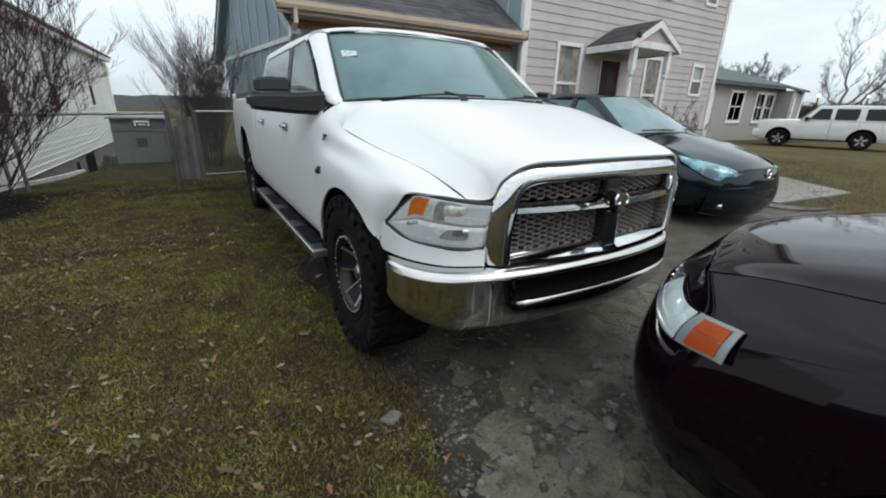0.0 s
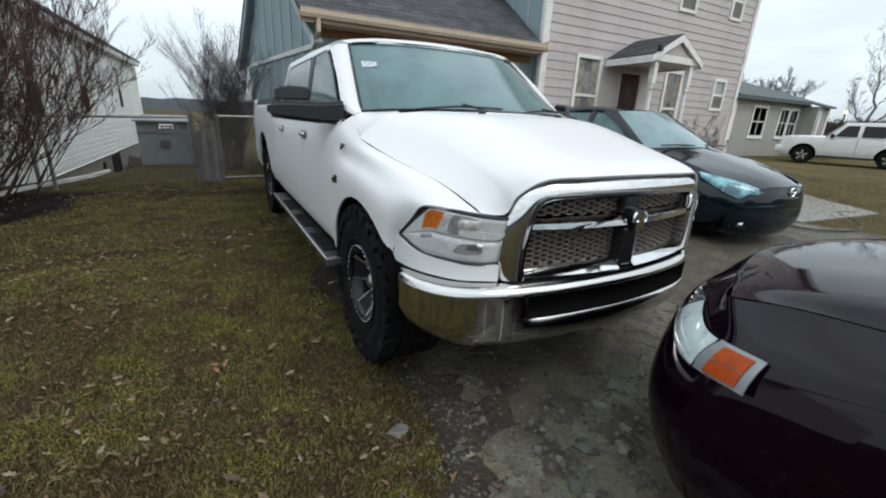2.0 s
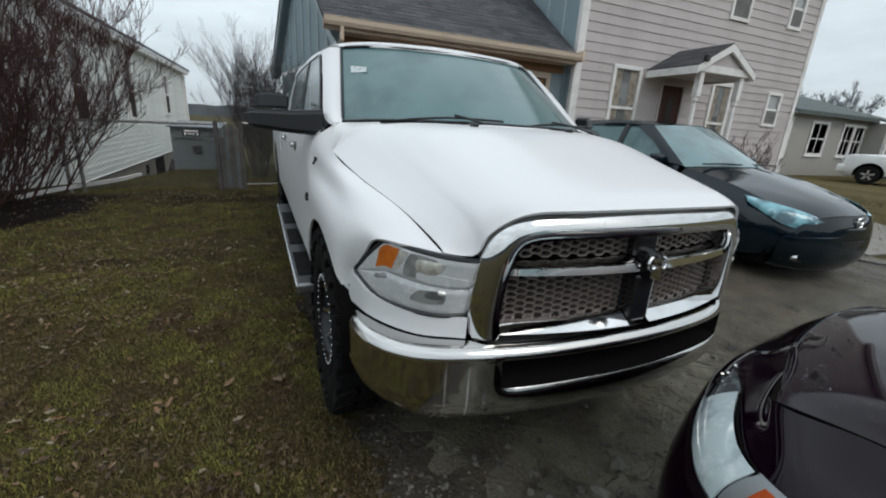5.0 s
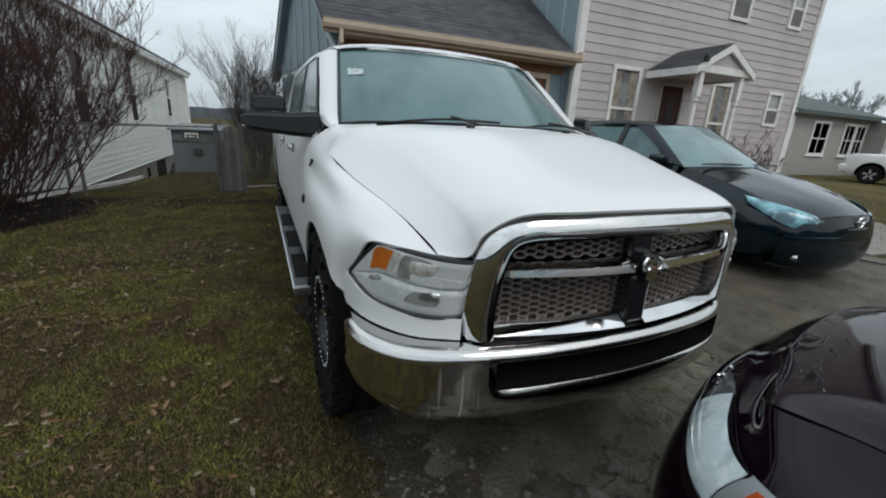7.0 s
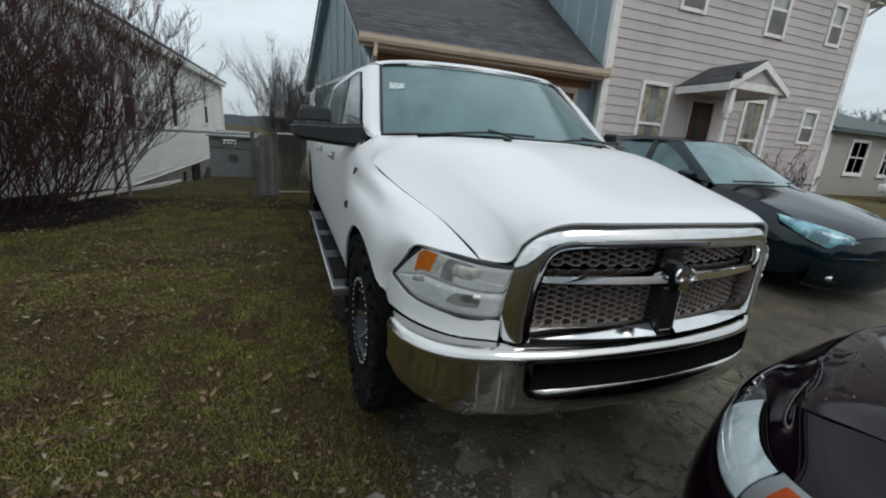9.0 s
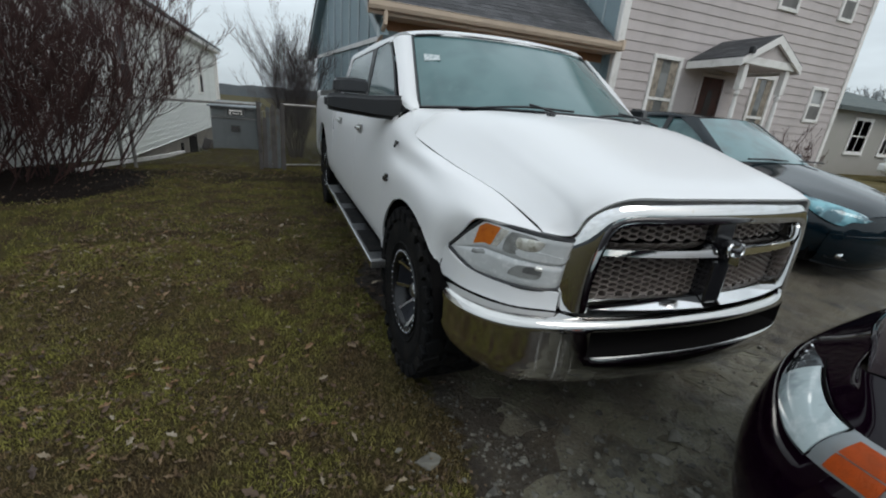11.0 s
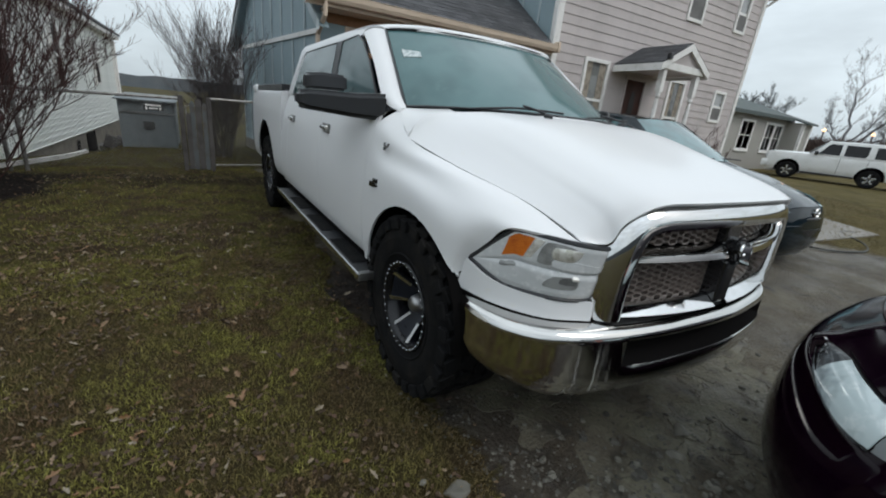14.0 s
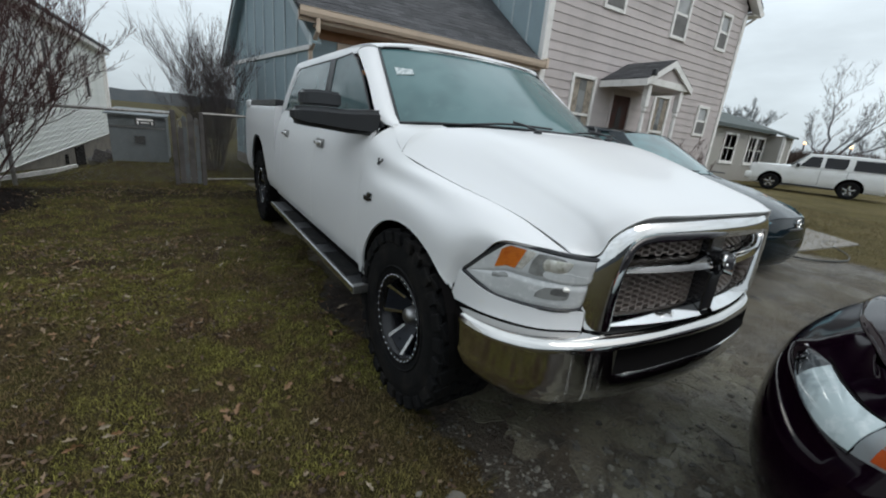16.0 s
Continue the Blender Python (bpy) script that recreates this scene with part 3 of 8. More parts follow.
def shingles(parent, m, width, depth, material="shingle", step=0.14, tab=0.28, skip=lambda u, v: False):
    """Rows of shingle tabs over a roof slope: x along the eave, y up the slope, z out of it."""
    verts, faces = [], []
    rng = random.Random(4)
    rows = int(depth / step)
    for r in range(rows):
        x = -(r % 2) * tab / 2
        while x < width:
            a, b = max(0, x + 0.004), min(width, x + tab - 0.004)
            if b - a > 0.03 and not skip((a + b) / 2, (r + 0.5) * step):
                y0, y1, t = r * step, (r + 1) * step + 0.03, 0.006 + rng.random() * 0.005
                k = len(verts)
                verts += [(a, y0, t), (b, y0, t), (b, y1, 0.004), (a, y1, 0.004), (a, y0, -0.005), (b, y0, -0.005)]
                faces += [(k, k + 1, k + 2, k + 3), (k + 4, k + 5, k + 1, k)]
            x += tab
    me = bpy.data.meshes.new("shingles")
    me.from_pydata(verts, [], faces)
    me.materials.append(M[material])
    ob = new("shingles", me)
    ob["kind"] = "stuff"
    ob.matrix_world = m
    ob.parent = parent
    return ob


FY = 6.6  # plane of the house front
GX0, GX1, GY = -0.02, 4.62, 6.85  # garage front: corners and plane
HX0, HX1 = 4.78, 12.45
EAVE, PITCH = 5.42, 0.69  # eave height and slope of the front gable


def build_house():
    h = thing("house", "two-storey taupe lap-sided house with a small gabled porch", "house")
    front = wall_frame((HX0, FY), (HX1, FY))
    wins = [(5.83, 6.50, 1.20, 2.79), (11.24, 11.70, 1.95, 2.67), (6.43, 7.02, 4.40, 5.60), (9.06, 9.60, 4.26, 5.30), (11.25, 11.66, 4.34, 5.16)]
    door = (7.30, 7.98, 0.62, 2.58)
    door_2 = (9.04, 9.62, 0.95, 2.72)
    holes = [(a - HX0, b - HX0, c, d) for a, b, c, d in wins + [door, door_2]]
    width, mid, step = HX1 - HX0, (HX0 + HX1) / 2, 0.185
    over, lip = 0.38, 0.24
    sill_z = EAVE + PITCH * over  # where the roof meets the side walls
    top = sill_z + PITCH * width / 2
    for k in range(int((top - 0.45) / step)):
        lo = 0.45 + k * step
        cut = (lo + step - sill_z) / PITCH
        if cut > 0:
            holes += [(0.0, cut, lo + 0.001, lo + step), (width - cut, width, lo + 0.001, lo + step)]
    part("wall", polybm([(HX0, FY + 0.02, 0.0), (HX1, FY + 0.02, 0.0), (HX1, FY + 0.02, sill_z - 0.03), (mid, FY + 0.02, top - 0.03), (HX0, FY + 0.02, sill_z - 0.03)], (0, 8.0, 0)), "siding_taupe", h)
    lap_wall(h, (HX0, FY), (HX1, FY), 0.45, top - 0.1, step, "siding_taupe", proud=0.018, holes=holes)
    part("foundation", boxbm(((HX0 - 0.01, FY - 0.02, 0.0), (HX1 + 0.01, FY + 0.015, 0.45))), "foundation", h)
    for x0, x1 in ((HX0 - 0.06, HX0 + 0.10), (HX1 - 0.10, HX1 + 0.03)):
        part("corner_trim", boxbm(((x0, FY - 0.045, 0.42), (x1, FY + 0.10, EAVE - 0.02)), bevel=0.008), "trim_white", h)
    part("downspout", tubebm([(HX0 - 0.10, FY - 0.08, 0.5), (HX0 - 0.10, FY - 0.08, EAVE)], 0.035, 8), "trim_white", h)
    for k, (a, b, c, d) in enumerate(wins):
        window_on(h, front, a - HX0, b - HX0, c, d, pane="pane_grey" if k else "pane", curtain=k == 0, w=0.08, sill=False, screen="pane_screen" if k else "")
    e = new("door")
    e.matrix_world = front
    e.parent = h
    a, b, c, d = door
    x0, x1 = a - HX0, b - HX0
    part("door_frame", boxbm(((x0 - 0.06, -0.04, c), (x0, 0.05, d + 0.06)), ((x1, -0.04, c), (x1 + 0.06, 0.05, d + 0.06)), ((x0, -0.04, d), (x1, 0.05, d + 0.06))), "siding_taupe", e)
    part("door_leaf", boxbm(((x0, -0.008, c), (x1, 0.03, d)), bevel=0.004), "door_wood", e, "dark stained wooden front door")
    arch = [(x0 + 0.24 + (x1 - x0 - 0.48) * (0.5 - 0.5 * math.cos(math.pi * i / 12)), -0.014, d - 0.55 + 0.30 * math.sin(math.pi * i / 12)) for i in range(13)]
    part("door_light", polybm([(x1 - 0.24, -0.014, c + 1.15), (x0 + 0.24, -0.014, c + 1.15)] + arch, (0, 0.004, 0)), "door_glass", e)
    part("handle", boxbm(((x1 - 0.10, -0.06, c + 0.98), (x1 - 0.06, -0.01, c + 1.14)), bevel=0.008), "dull_metal", e)
    e2 = window_on(h, front, door_2[0] - HX0, door_2[1] - HX0, door_2[2], door_2[3], w=0.09, curtain=True)
    e2.name = "tall_window"
    # gable roof with deep eaves: two slopes, rakes and boxed eave ends
    for q in (-1, 1):
        wall_x = mid + q * width / 2
        ex, ez = wall_x + q * over, EAVE - 0.005
        rz = ez + PITCH * abs(ex - mid)
        part("roof", polybm([(ex, FY - lip, ez + 0.16), (mid, FY - lip, rz + 0.16), (mid, FY + 8.3, rz + 0.16), (ex, FY + 8.3, ez + 0.16)], (0, 0, 0.05)), "shingle", h)
        part("rake_board", polybm([(ex, FY - lip, ez - 0.04), (mid, FY - lip, rz - 0.04), (mid, FY - lip, rz + 0.155), (ex, FY - lip, ez + 0.155)], (0, 0.03, 0)), "trim_white", h)
        part("rake_soffit", polybm([(ex, FY - lip + 0.035, ez), (mid, FY - lip + 0.035, rz), (mid, FY - 0.02, rz), (ex, FY - 0.02, ez)], (0, 0, 0.02)), "trim_white", h)
        part("eave_fascia", boxbm(((min(ex, ex + q * 0.03), FY - lip, ez - 0.04), (max(ex, ex + q * 0.03), FY + 8.3, ez + 0.15))), "trim_white", h)
        part("eave_soffit", boxbm(((min(wall_x + q * 0.035, ex), FY - lip + 0.04, ez - 0.03), (max(wall_x + q * 0.035, ex), FY + 8.0, ez - 0.01))), "trim_white", h)
    part("gutter", tubebm([(HX1 + over + 0.08, FY - lip, EAVE + 0.06), (HX1 + over + 0.08, FY + 8.3, EAVE + 0.06)], 0.06, 8), "trim_white", h)
    part("downspout", tubebm([(HX1 + over, FY - 0.1, EAVE - 0.04), (HX1 + 0.30, FY + 0.06, EAVE - 0.20), (HX1 + 0.07, FY + 0.15, EAVE - 0.36), (HX1 + 0.07, FY + 0.15, 0.4)], 0.035, 8), "trim_white", h)
    # porch
    p = thing("porch", "white gabled porch roof on two turned posts", "porch")
    py0, px0, px1, pz = FY - 1.25, 6.88, 8.28, 2.72
    pm = (px0 + px1) / 2
    peak = 3.30
    part("floor_slab", boxbm(((px0 - 0.1, py0, 0.1), (px1 + 0.15, FY - 0.02, 0.60)), bevel=0.01), "concrete", p)
    part("step", boxbm(((px0 + 0.1, py0 - 0.3, 0.1), (px1 - 0.1, py0, 0.42)), bevel=0.01), "concrete", p)
    for x in (px0 + 0.10, px1 - 0.06):
        bm = boxbm(((x - 0.06, py0 + 0.04, 0.60), (x + 0.06, py0 + 0.16, 1.0)), ((x - 0.06, py0 + 0.04, 2.25), (x + 0.06, py0 + 0.16, pz)), bevel=0.006)
        lathe(bm, [(0.055, 1.0), (0.06, 1.03), (0.035, 1.08), (0.05, 1.2), (0.052, 1.6), (0.045, 2.0), (0.033, 2.12), (0.055, 2.16), (0.055, 2.2), (0.04, 2.25)], 16, "z", (x, py0 + 0.10, 0))
        part("post", bm, "trim_white", p)
    part("beam", boxbm(((px0 - 0.06, py0, pz), (px0 + 0.06, FY - 0.03, pz + 0.16)), ((px1 - 0.06, py0, pz), (px1 + 0.06, FY - 0.03, pz + 0.16)), ((px0 + 0.06, py0, pz), (px1 - 0.06, py0 + 0.1, pz + 0.14)), bevel=0.006), "trim_white", p)
    part("ceiling_board", boxbm(((px0 + 0.06, py0 + 0.1, pz + 0.02), (px1 - 0.06, FY - 0.03, pz + 0.05))), "siding_taupe", p)
    part("gable_panel", polybm([(px0 - 0.02, py0 + 0.02, pz + 0.14), (px1 + 0.02, py0 + 0.02, pz + 0.14), (pm, py0 + 0.02, peak - 0.06)], (0, 0.05, 0)), "siding_taupe", p)
    for s in (-1, 1):
        ex = pm + s * ((px1 - px0) / 2 + 0.16)
        part("rake_board", polybm([(pm, py0 - 0.05, peak), (ex, py0 - 0.05, pz + 0.10), (ex, py0 - 0.05, pz - 0.03), (pm, py0 - 0.05, peak - 0.15)], (0, 0.05, 0)), "trim_white", p)
        part("roof_slope", polybm([(pm, py0 - 0.045, peak - 0.005), (ex + s * 0.01, py0 - 0.045, pz + 0.095), (ex + s * 0.01, FY - 0.03, pz + 0.095), (pm, FY - 0.03, peak - 0.005)], (0, 0, 0.02)), "shingle", p)
        part("eave_fascia", boxbm(((min(ex, ex + s * 0.025), py0 - 0.05, pz - 0.05), (max(ex, ex + s * 0.025), FY - 0.03, pz + 0.095))), "trim_white", p)
    ln = (Vector((pm, 0, peak)) - Vector((px0 - 0.19, 0, pz + 0.10)))
    ang = math.atan2(ln.z, ln.x)
    shingles(p, pose(px0 - 0.17, FY - 0.03, pz + 0.118) @ Matrix(((0, math.cos(ang), -math.sin(ang), 0), (-1, 0, 0, 0), (0, math.sin(ang), math.cos(ang), 0), (0, 0, 0, 1))), 1.26, ln.length)
    lamp = thing("porch_lamp", "small dark lantern fixed at the porch corner", "lamp")
    part("body", boxbm(((px0 - 0.06, py0 - 0.10, pz + 0.17), (px0 + 0.05, py0 - 0.01, pz + 0.30)), bevel=0.02), "black_plastic", lamp)


def build_garage():
    g = thing("garage", "attached garage with blue-grey board-and-batten side and shingle roof", "garage")
    back = (-0.80, 11.9)
    # side wall, slightly splayed, as a slab with a gable
    a, b = Vector((GX0, GY, 0)), Vector((*back, 0))
    d = (b - a).normalized()
    L = (b - a).length
    wf = Matrix(((-d.x, d.y, 0, b.x), (-d.y, -d.x, 0, b.y), (0, 0, 1, 0), (0, 0, 0, 1)))  # x runs from back to front, -y outward
    ez, pk = 2.75, 4.9
    part("side_wall", polybm([wf @ Vector(p) for p in ((0, 0.0, 0), (L, 0.0, 0), (L, 0.0, ez), (L / 2, 0.0, pk), (0, 0.0, ez))], (wf.to_3x3() @ Vector((0, 0.15, 0)))), "siding_blue", g)
    n = 8
    for k in range(n + 1):
        x = 0.05 + (L - 0.1) * k / n
        top = ez + (pk - ez) * (1 - abs(x - L / 2) / (L / 2)) - 0.02
        part("batten", boxbm(((x - 0.022, -0.022, 0.25), (x + 0.022, -0.003, 2.38)), ((x - 0.022, -0.022, 2.50), (x + 0.022, -0.003, top)), m=wf), "batten_pale", g)
    part("band_board", boxbm(((0, -0.032, 2.40), (L, -0.003, 2.48)), bevel=0.004, m=wf), "trim_white", g)
    part("footing", boxbm(((0, -0.03, 0.0), (L, -0.003, 0.25)), m=wf), "foundation", g)
    # rakes
    for s in (0, 1):
        x0 = -0.45 if s == 0 else L + 0.35
        za = ez - (pk - ez) * ((0.45 if s == 0 else 0.35) / (L / 2))
        pts = [(x0, -0.20, za + 0.08), (L / 2, -0.20, pk + 0.08), (L / 2, -0.20, pk - 0.06), (x0, -0.20, za - 0.06)]
        part("rake_board", polybm([wf @ Vector(p) for p in pts], wf.to_3x3() @ Vector((0, 0.04, 0))), "batten_pale", g)
        pts = [(x0, -0.16, za - 0.02), (L / 2, -0.16, pk - 0.02), (L / 2, 0.0, pk - 0.02), (x0, 0.0, za - 0.02)]
        part("soffit", polybm([wf @ Vector(p) for p in pts], (0, 0, 0.03)), "siding_blue", g)
    # roof slopes
    fl, fr = wf @ Vector((L + 0.40, -0.38, ez - 0.12)), Vector((GX1 + 0.05, GY - 0.35, ez + 0.10))
    rl, rr = wf @ Vector((L / 2, -0.22, pk + 0.12)), Vector((GX1 + 0.05, GY + 2.55, pk + 0.12))
    fl = Vector((fl.x, GY - 0.42, 2.86))
    fr = Vector((GX1 - 0.02, GY - 0.42, 2.86))
    part("roof_slope", polybm([fl, fr, rr, rl], (0, 0, 0.05)), "shingle", g)
    bl, br = wf @ Vector((-0.45, -0.22, ez - 0.3)), Vector((GX1 + 0.05, back[1] + 0.3, ez - 0.3))
    part("roof_slope", polybm([rl, rr, br, bl], (0, 0, 0.05)), "shingle", g)
    ud = (fr - fl).normalized()
    up = (rr - fr)
    up = (up - ud * up.dot(ud))
    vd = up.normalized()
    nd = ud.cross(vd)
    o = fl + Vector((0, 0, 0.056))
    slope = (rl - fl).dot(ud) / (rl - fl).dot(vd)
    shingles(g, Matrix(((ud.x, vd.x, nd.x, o.x), (ud.y, vd.y, nd.y, o.y), (ud.z, vd.z, nd.z, o.z), (0, 0, 0, 1))), (fr - fl).length, up.length, skip=lambda u, v: u < slope * v + 0.02)
    # front: wall, header, door
    part("front_wall", boxbm(((GX0, GY, 0.0), (GX0 + 0.45, GY + 0.15, 2.72)), ((4.28, GY, 0.2), (GX1 + 0.1, GY + 0.15, 2.72)), ((GX0 + 0.45, GY, 2.45), (4.28, GY + 0.15, 2.72))), "siding_blue", g)
    part("door_trim", boxbm(((GX0 + 0.40, GY - 0.03, 0.2), (GX0 + 0.50, GY - 0.002, 2.45)), ((4.23, GY - 0.03, 0.2), (4.33, GY - 0.002, 2.45)), ((GX0 + 0.40, GY - 0.03, 2.45), (4.33, GY - 0.002, 2.56)), bevel=0.006), "trim_tan", g)
    dr = new("garage_door")
    dr.parent = g
    for k in range(4):
        part("panel", boxbm(((GX0 + 0.5, GY + 0.03, 0.25 + k * 0.55), (4.23, GY + 0.07, 0.25 + k * 0.55 + 0.54)), bevel=0.012), "garage_brown", dr)
    part("header_board", boxbm(((GX0 + 0.02, GY - 0.02, 2.57), (GX1, GY - 0.002, 2.72))), "garage_brown", g)
    part("fascia", boxbm(((fl.x, GY - 0.42, 2.72), (GX1, GY - 0.38, 2.88)), bevel=0.005), "trim_tan", g)
    part("soffit", boxbm(((fl.x + 0.3, GY - 0.38, 2.72), (GX1, GY, 2.745))), "trim_tan", g)
    # gutter, U section
    prof = [(0, 0.12), (0.0, 0.0), (-0.09, 0.0), (-0.115, 0.05), (-0.12, 0.12), (-0.13, 0.125)]
    part("gutter", thick(grid_bm([[(x, GY - 0.42 + u, 2.78 + v) for u, v in prof] for x in np.linspace(fl.x, GX1 + 0.03, 10)]), 0.004), "trim_tan", g)
    part("gutter_end", boxbm(((GX1 + 0.02, GY - 0.56, 2.76), (GX1 + 0.09, GY - 0.40, 2.96)), bevel=0.015), "trim_tan", g)
    part("downspout", tubebm([(fl.x + 0.28, GY - 0.48, 2.79), (fl.x + 0.28, GY - 0.47, 2.60), (GX0 - 0.06, GY - 0.08, 2.36), (GX0 - 0.06, GY - 0.06, 0.3)], 0.036, 8), "trim_tan", g)
    # upper blue wall of the house beside the garage roof
    part("upper_wall", boxbm(((GX1 + 0.02, GY - 0.02, 0.3), (HX0 - 0.02, GY + 3.0, 2.9))), "siding_blue", g)
    part("upper_wall", boxbm(((HX0 - 0.055, FY + 0.105, 0.3), (HX0 - 0.005, FY + 7.0, EAVE))), "siding_blue", g)
    for k in range(11):
        y = FY + 0.55 + 0.6 * k
        part("batten", boxbm(((HX0 - 0.075, y - 0.022, 2.5), (HX0 - 0.056, y + 0.022, EAVE))), "batten_pale", g)


NB = Matrix.Translation((-1.5, -0.8, 1.35)) @ Matrix.Scale(1.3, 4) @ Matrix.Translation((1.5, 0.8, -1.35))  # the neighbouring house at full size


def build_neighbour():
    h = thing("neighbour_house", "white lap-sided neighbouring house on a stained foundation", "house")
    x, y0, y1, z0, z1 = -4.54, 3.0, 20.2, -0.05, 2.80
    part("wall", boxbm(((x - 7, y0, z0), (x - 0.02, y1, z1))), "siding_white", h)
    wins = [(12.25, 12.75, 1.12, 2.42), (16.45, 17.0, 1.25, 2.45), (8.9, 9.5, 1.05, 2.35)]
    lap_wall(h, (x, y1), (x, y0), z0, z1, 0.12, "siding_white", proud=0.022, holes=[(y1 - b, y1 - a, c, d) for a, b, c, d in wins])
    wf = pose(x, y0, 0, 0, 0, 90)
    for a, b, c, d in wins:
        window_on(h, wf, a - y0, b - y0, c, d, pane="pane_dark", w=0.06, sill=False, screen="screen_dark")
    part("foundation", boxbm(((x - 7, y0, -2.0), (x - 0.06, y1 - 0.02, z0))), "foundation", h)
    part("corner_board", boxbm(((x - 0.1, y1 - 0.1, z0), (x + 0.025, y1 + 0.02, z1))), "trim_white", h)
    part("downspout", tubebm([(x + 0.06, y1 + 0.05, 2.75), (x + 0.06, y1 + 0.06, -1.0)], 0.04, 8), "trim_white", h)
    part("eave_board", boxbm(((x - 0.3, y0, z1), (x + 0.22, y1 + 0.25, z1 + 0.12))), "trim_white", h)
    part("roof", polybm([(x + 0.26, y0, z1 + 0.12), (x + 0.26, y1 + 0.3, z1 + 0.12), (x - 3.6, y1 + 0.3, z1 + 2.2), (x - 3.6, y0, z1 + 2.2)], (0, 0, 0.08)), "shingle", h)
    part("crawl_opening", boxbm(((x - 0.05, 14.3, -0.75), (x - 0.035, 15.4, -0.12))), "gap_dark", h)
    part("vent", boxbm(((x - 0.055, 13.2, -0.45), (x - 0.04, 13.5, -0.2))), "gap_dark", h)
    h.matrix_world = NB


def build_far_house():
    h = thing("far_house", "single-storey taupe house with a low green-grey roof", "house")
    x0, x1, y, ez = 22.4, 29.6, 12.0, 3.05
    part("wall", boxbm(((x0, y, 0.0), (x1 + 1.0, y + 8, ez))), "siding_far", h)
    part("wing", boxbm(((x1, y - 0.9, 0.0), (x1 + 1.1, y, ez - 0.16))), "siding_far", h)
    for cx, cy in ((x0, y), (x1, y - 0.9), (x1 + 0.95, y - 0.9)):
        part("corner_trim", boxbm(((cx - 0.03, cy - 0.05, 0.1), (cx + 0.17, cy + 0.1, ez - 0.2))), "trim_white", h)
    part("roof", polybm([(x0 - 0.4, y - 0.4, ez), (x1 + 1.1, y - 0.4, ez), (x1 + 1.1, y + 4, ez + 1.35), (x0 - 0.4, y + 4, ez + 1.35)], (0, 0, 0.1)), "shingle_far", h)
    part("wing_roof", polybm([(x1 - 0.2, y - 1.2, ez - 0.245), (x1 + 1.1, y - 1.2, ez - 0.245), (x1 + 1.1, y - 0.402, ez), (x1 - 0.2, y - 0.402, ez)], (0, 0, 0.1)), "shingle_far", h)
    part("fascia", boxbm(((x0 - 0.4, y - 0.46, ez - 0.10), (x1 - 0.2, y - 0.4, ez + 0.06))), "shingle_far", h)
    front = wall_frame((x0, y), (x1, y))
    for a, b in ((2.0, 3.25), (4.85, 5.70), (5.95, 6.75)):
        window_on(h, front, a, b, 1.15, 2.60, pane="pane_screen", w=0.14, mullions=1)
    fy = y - 2.2
    part("deck_rail", boxbm(((x0 + 3.0, fy, 1.0), (x1 + 0.4, fy + 0.08, 1.08))), "wood_grey", h)
    for k in range(12):
        part("deck_board", boxbm(((x0 + 3.0 + 0.62 * k, fy + 0.01, 0.1), (x0 + 3.52 + 0.62 * k, fy + 0.06, 0.95 - 0.05 * (k % 2)))), "wood_grey", h)


build_house()
build_garage()
build_neighbour()
build_far_house()


# ---- the pickup ----
FW, RW, WZ = 0.97, 4.90, 0.44  # axles along y, hub height


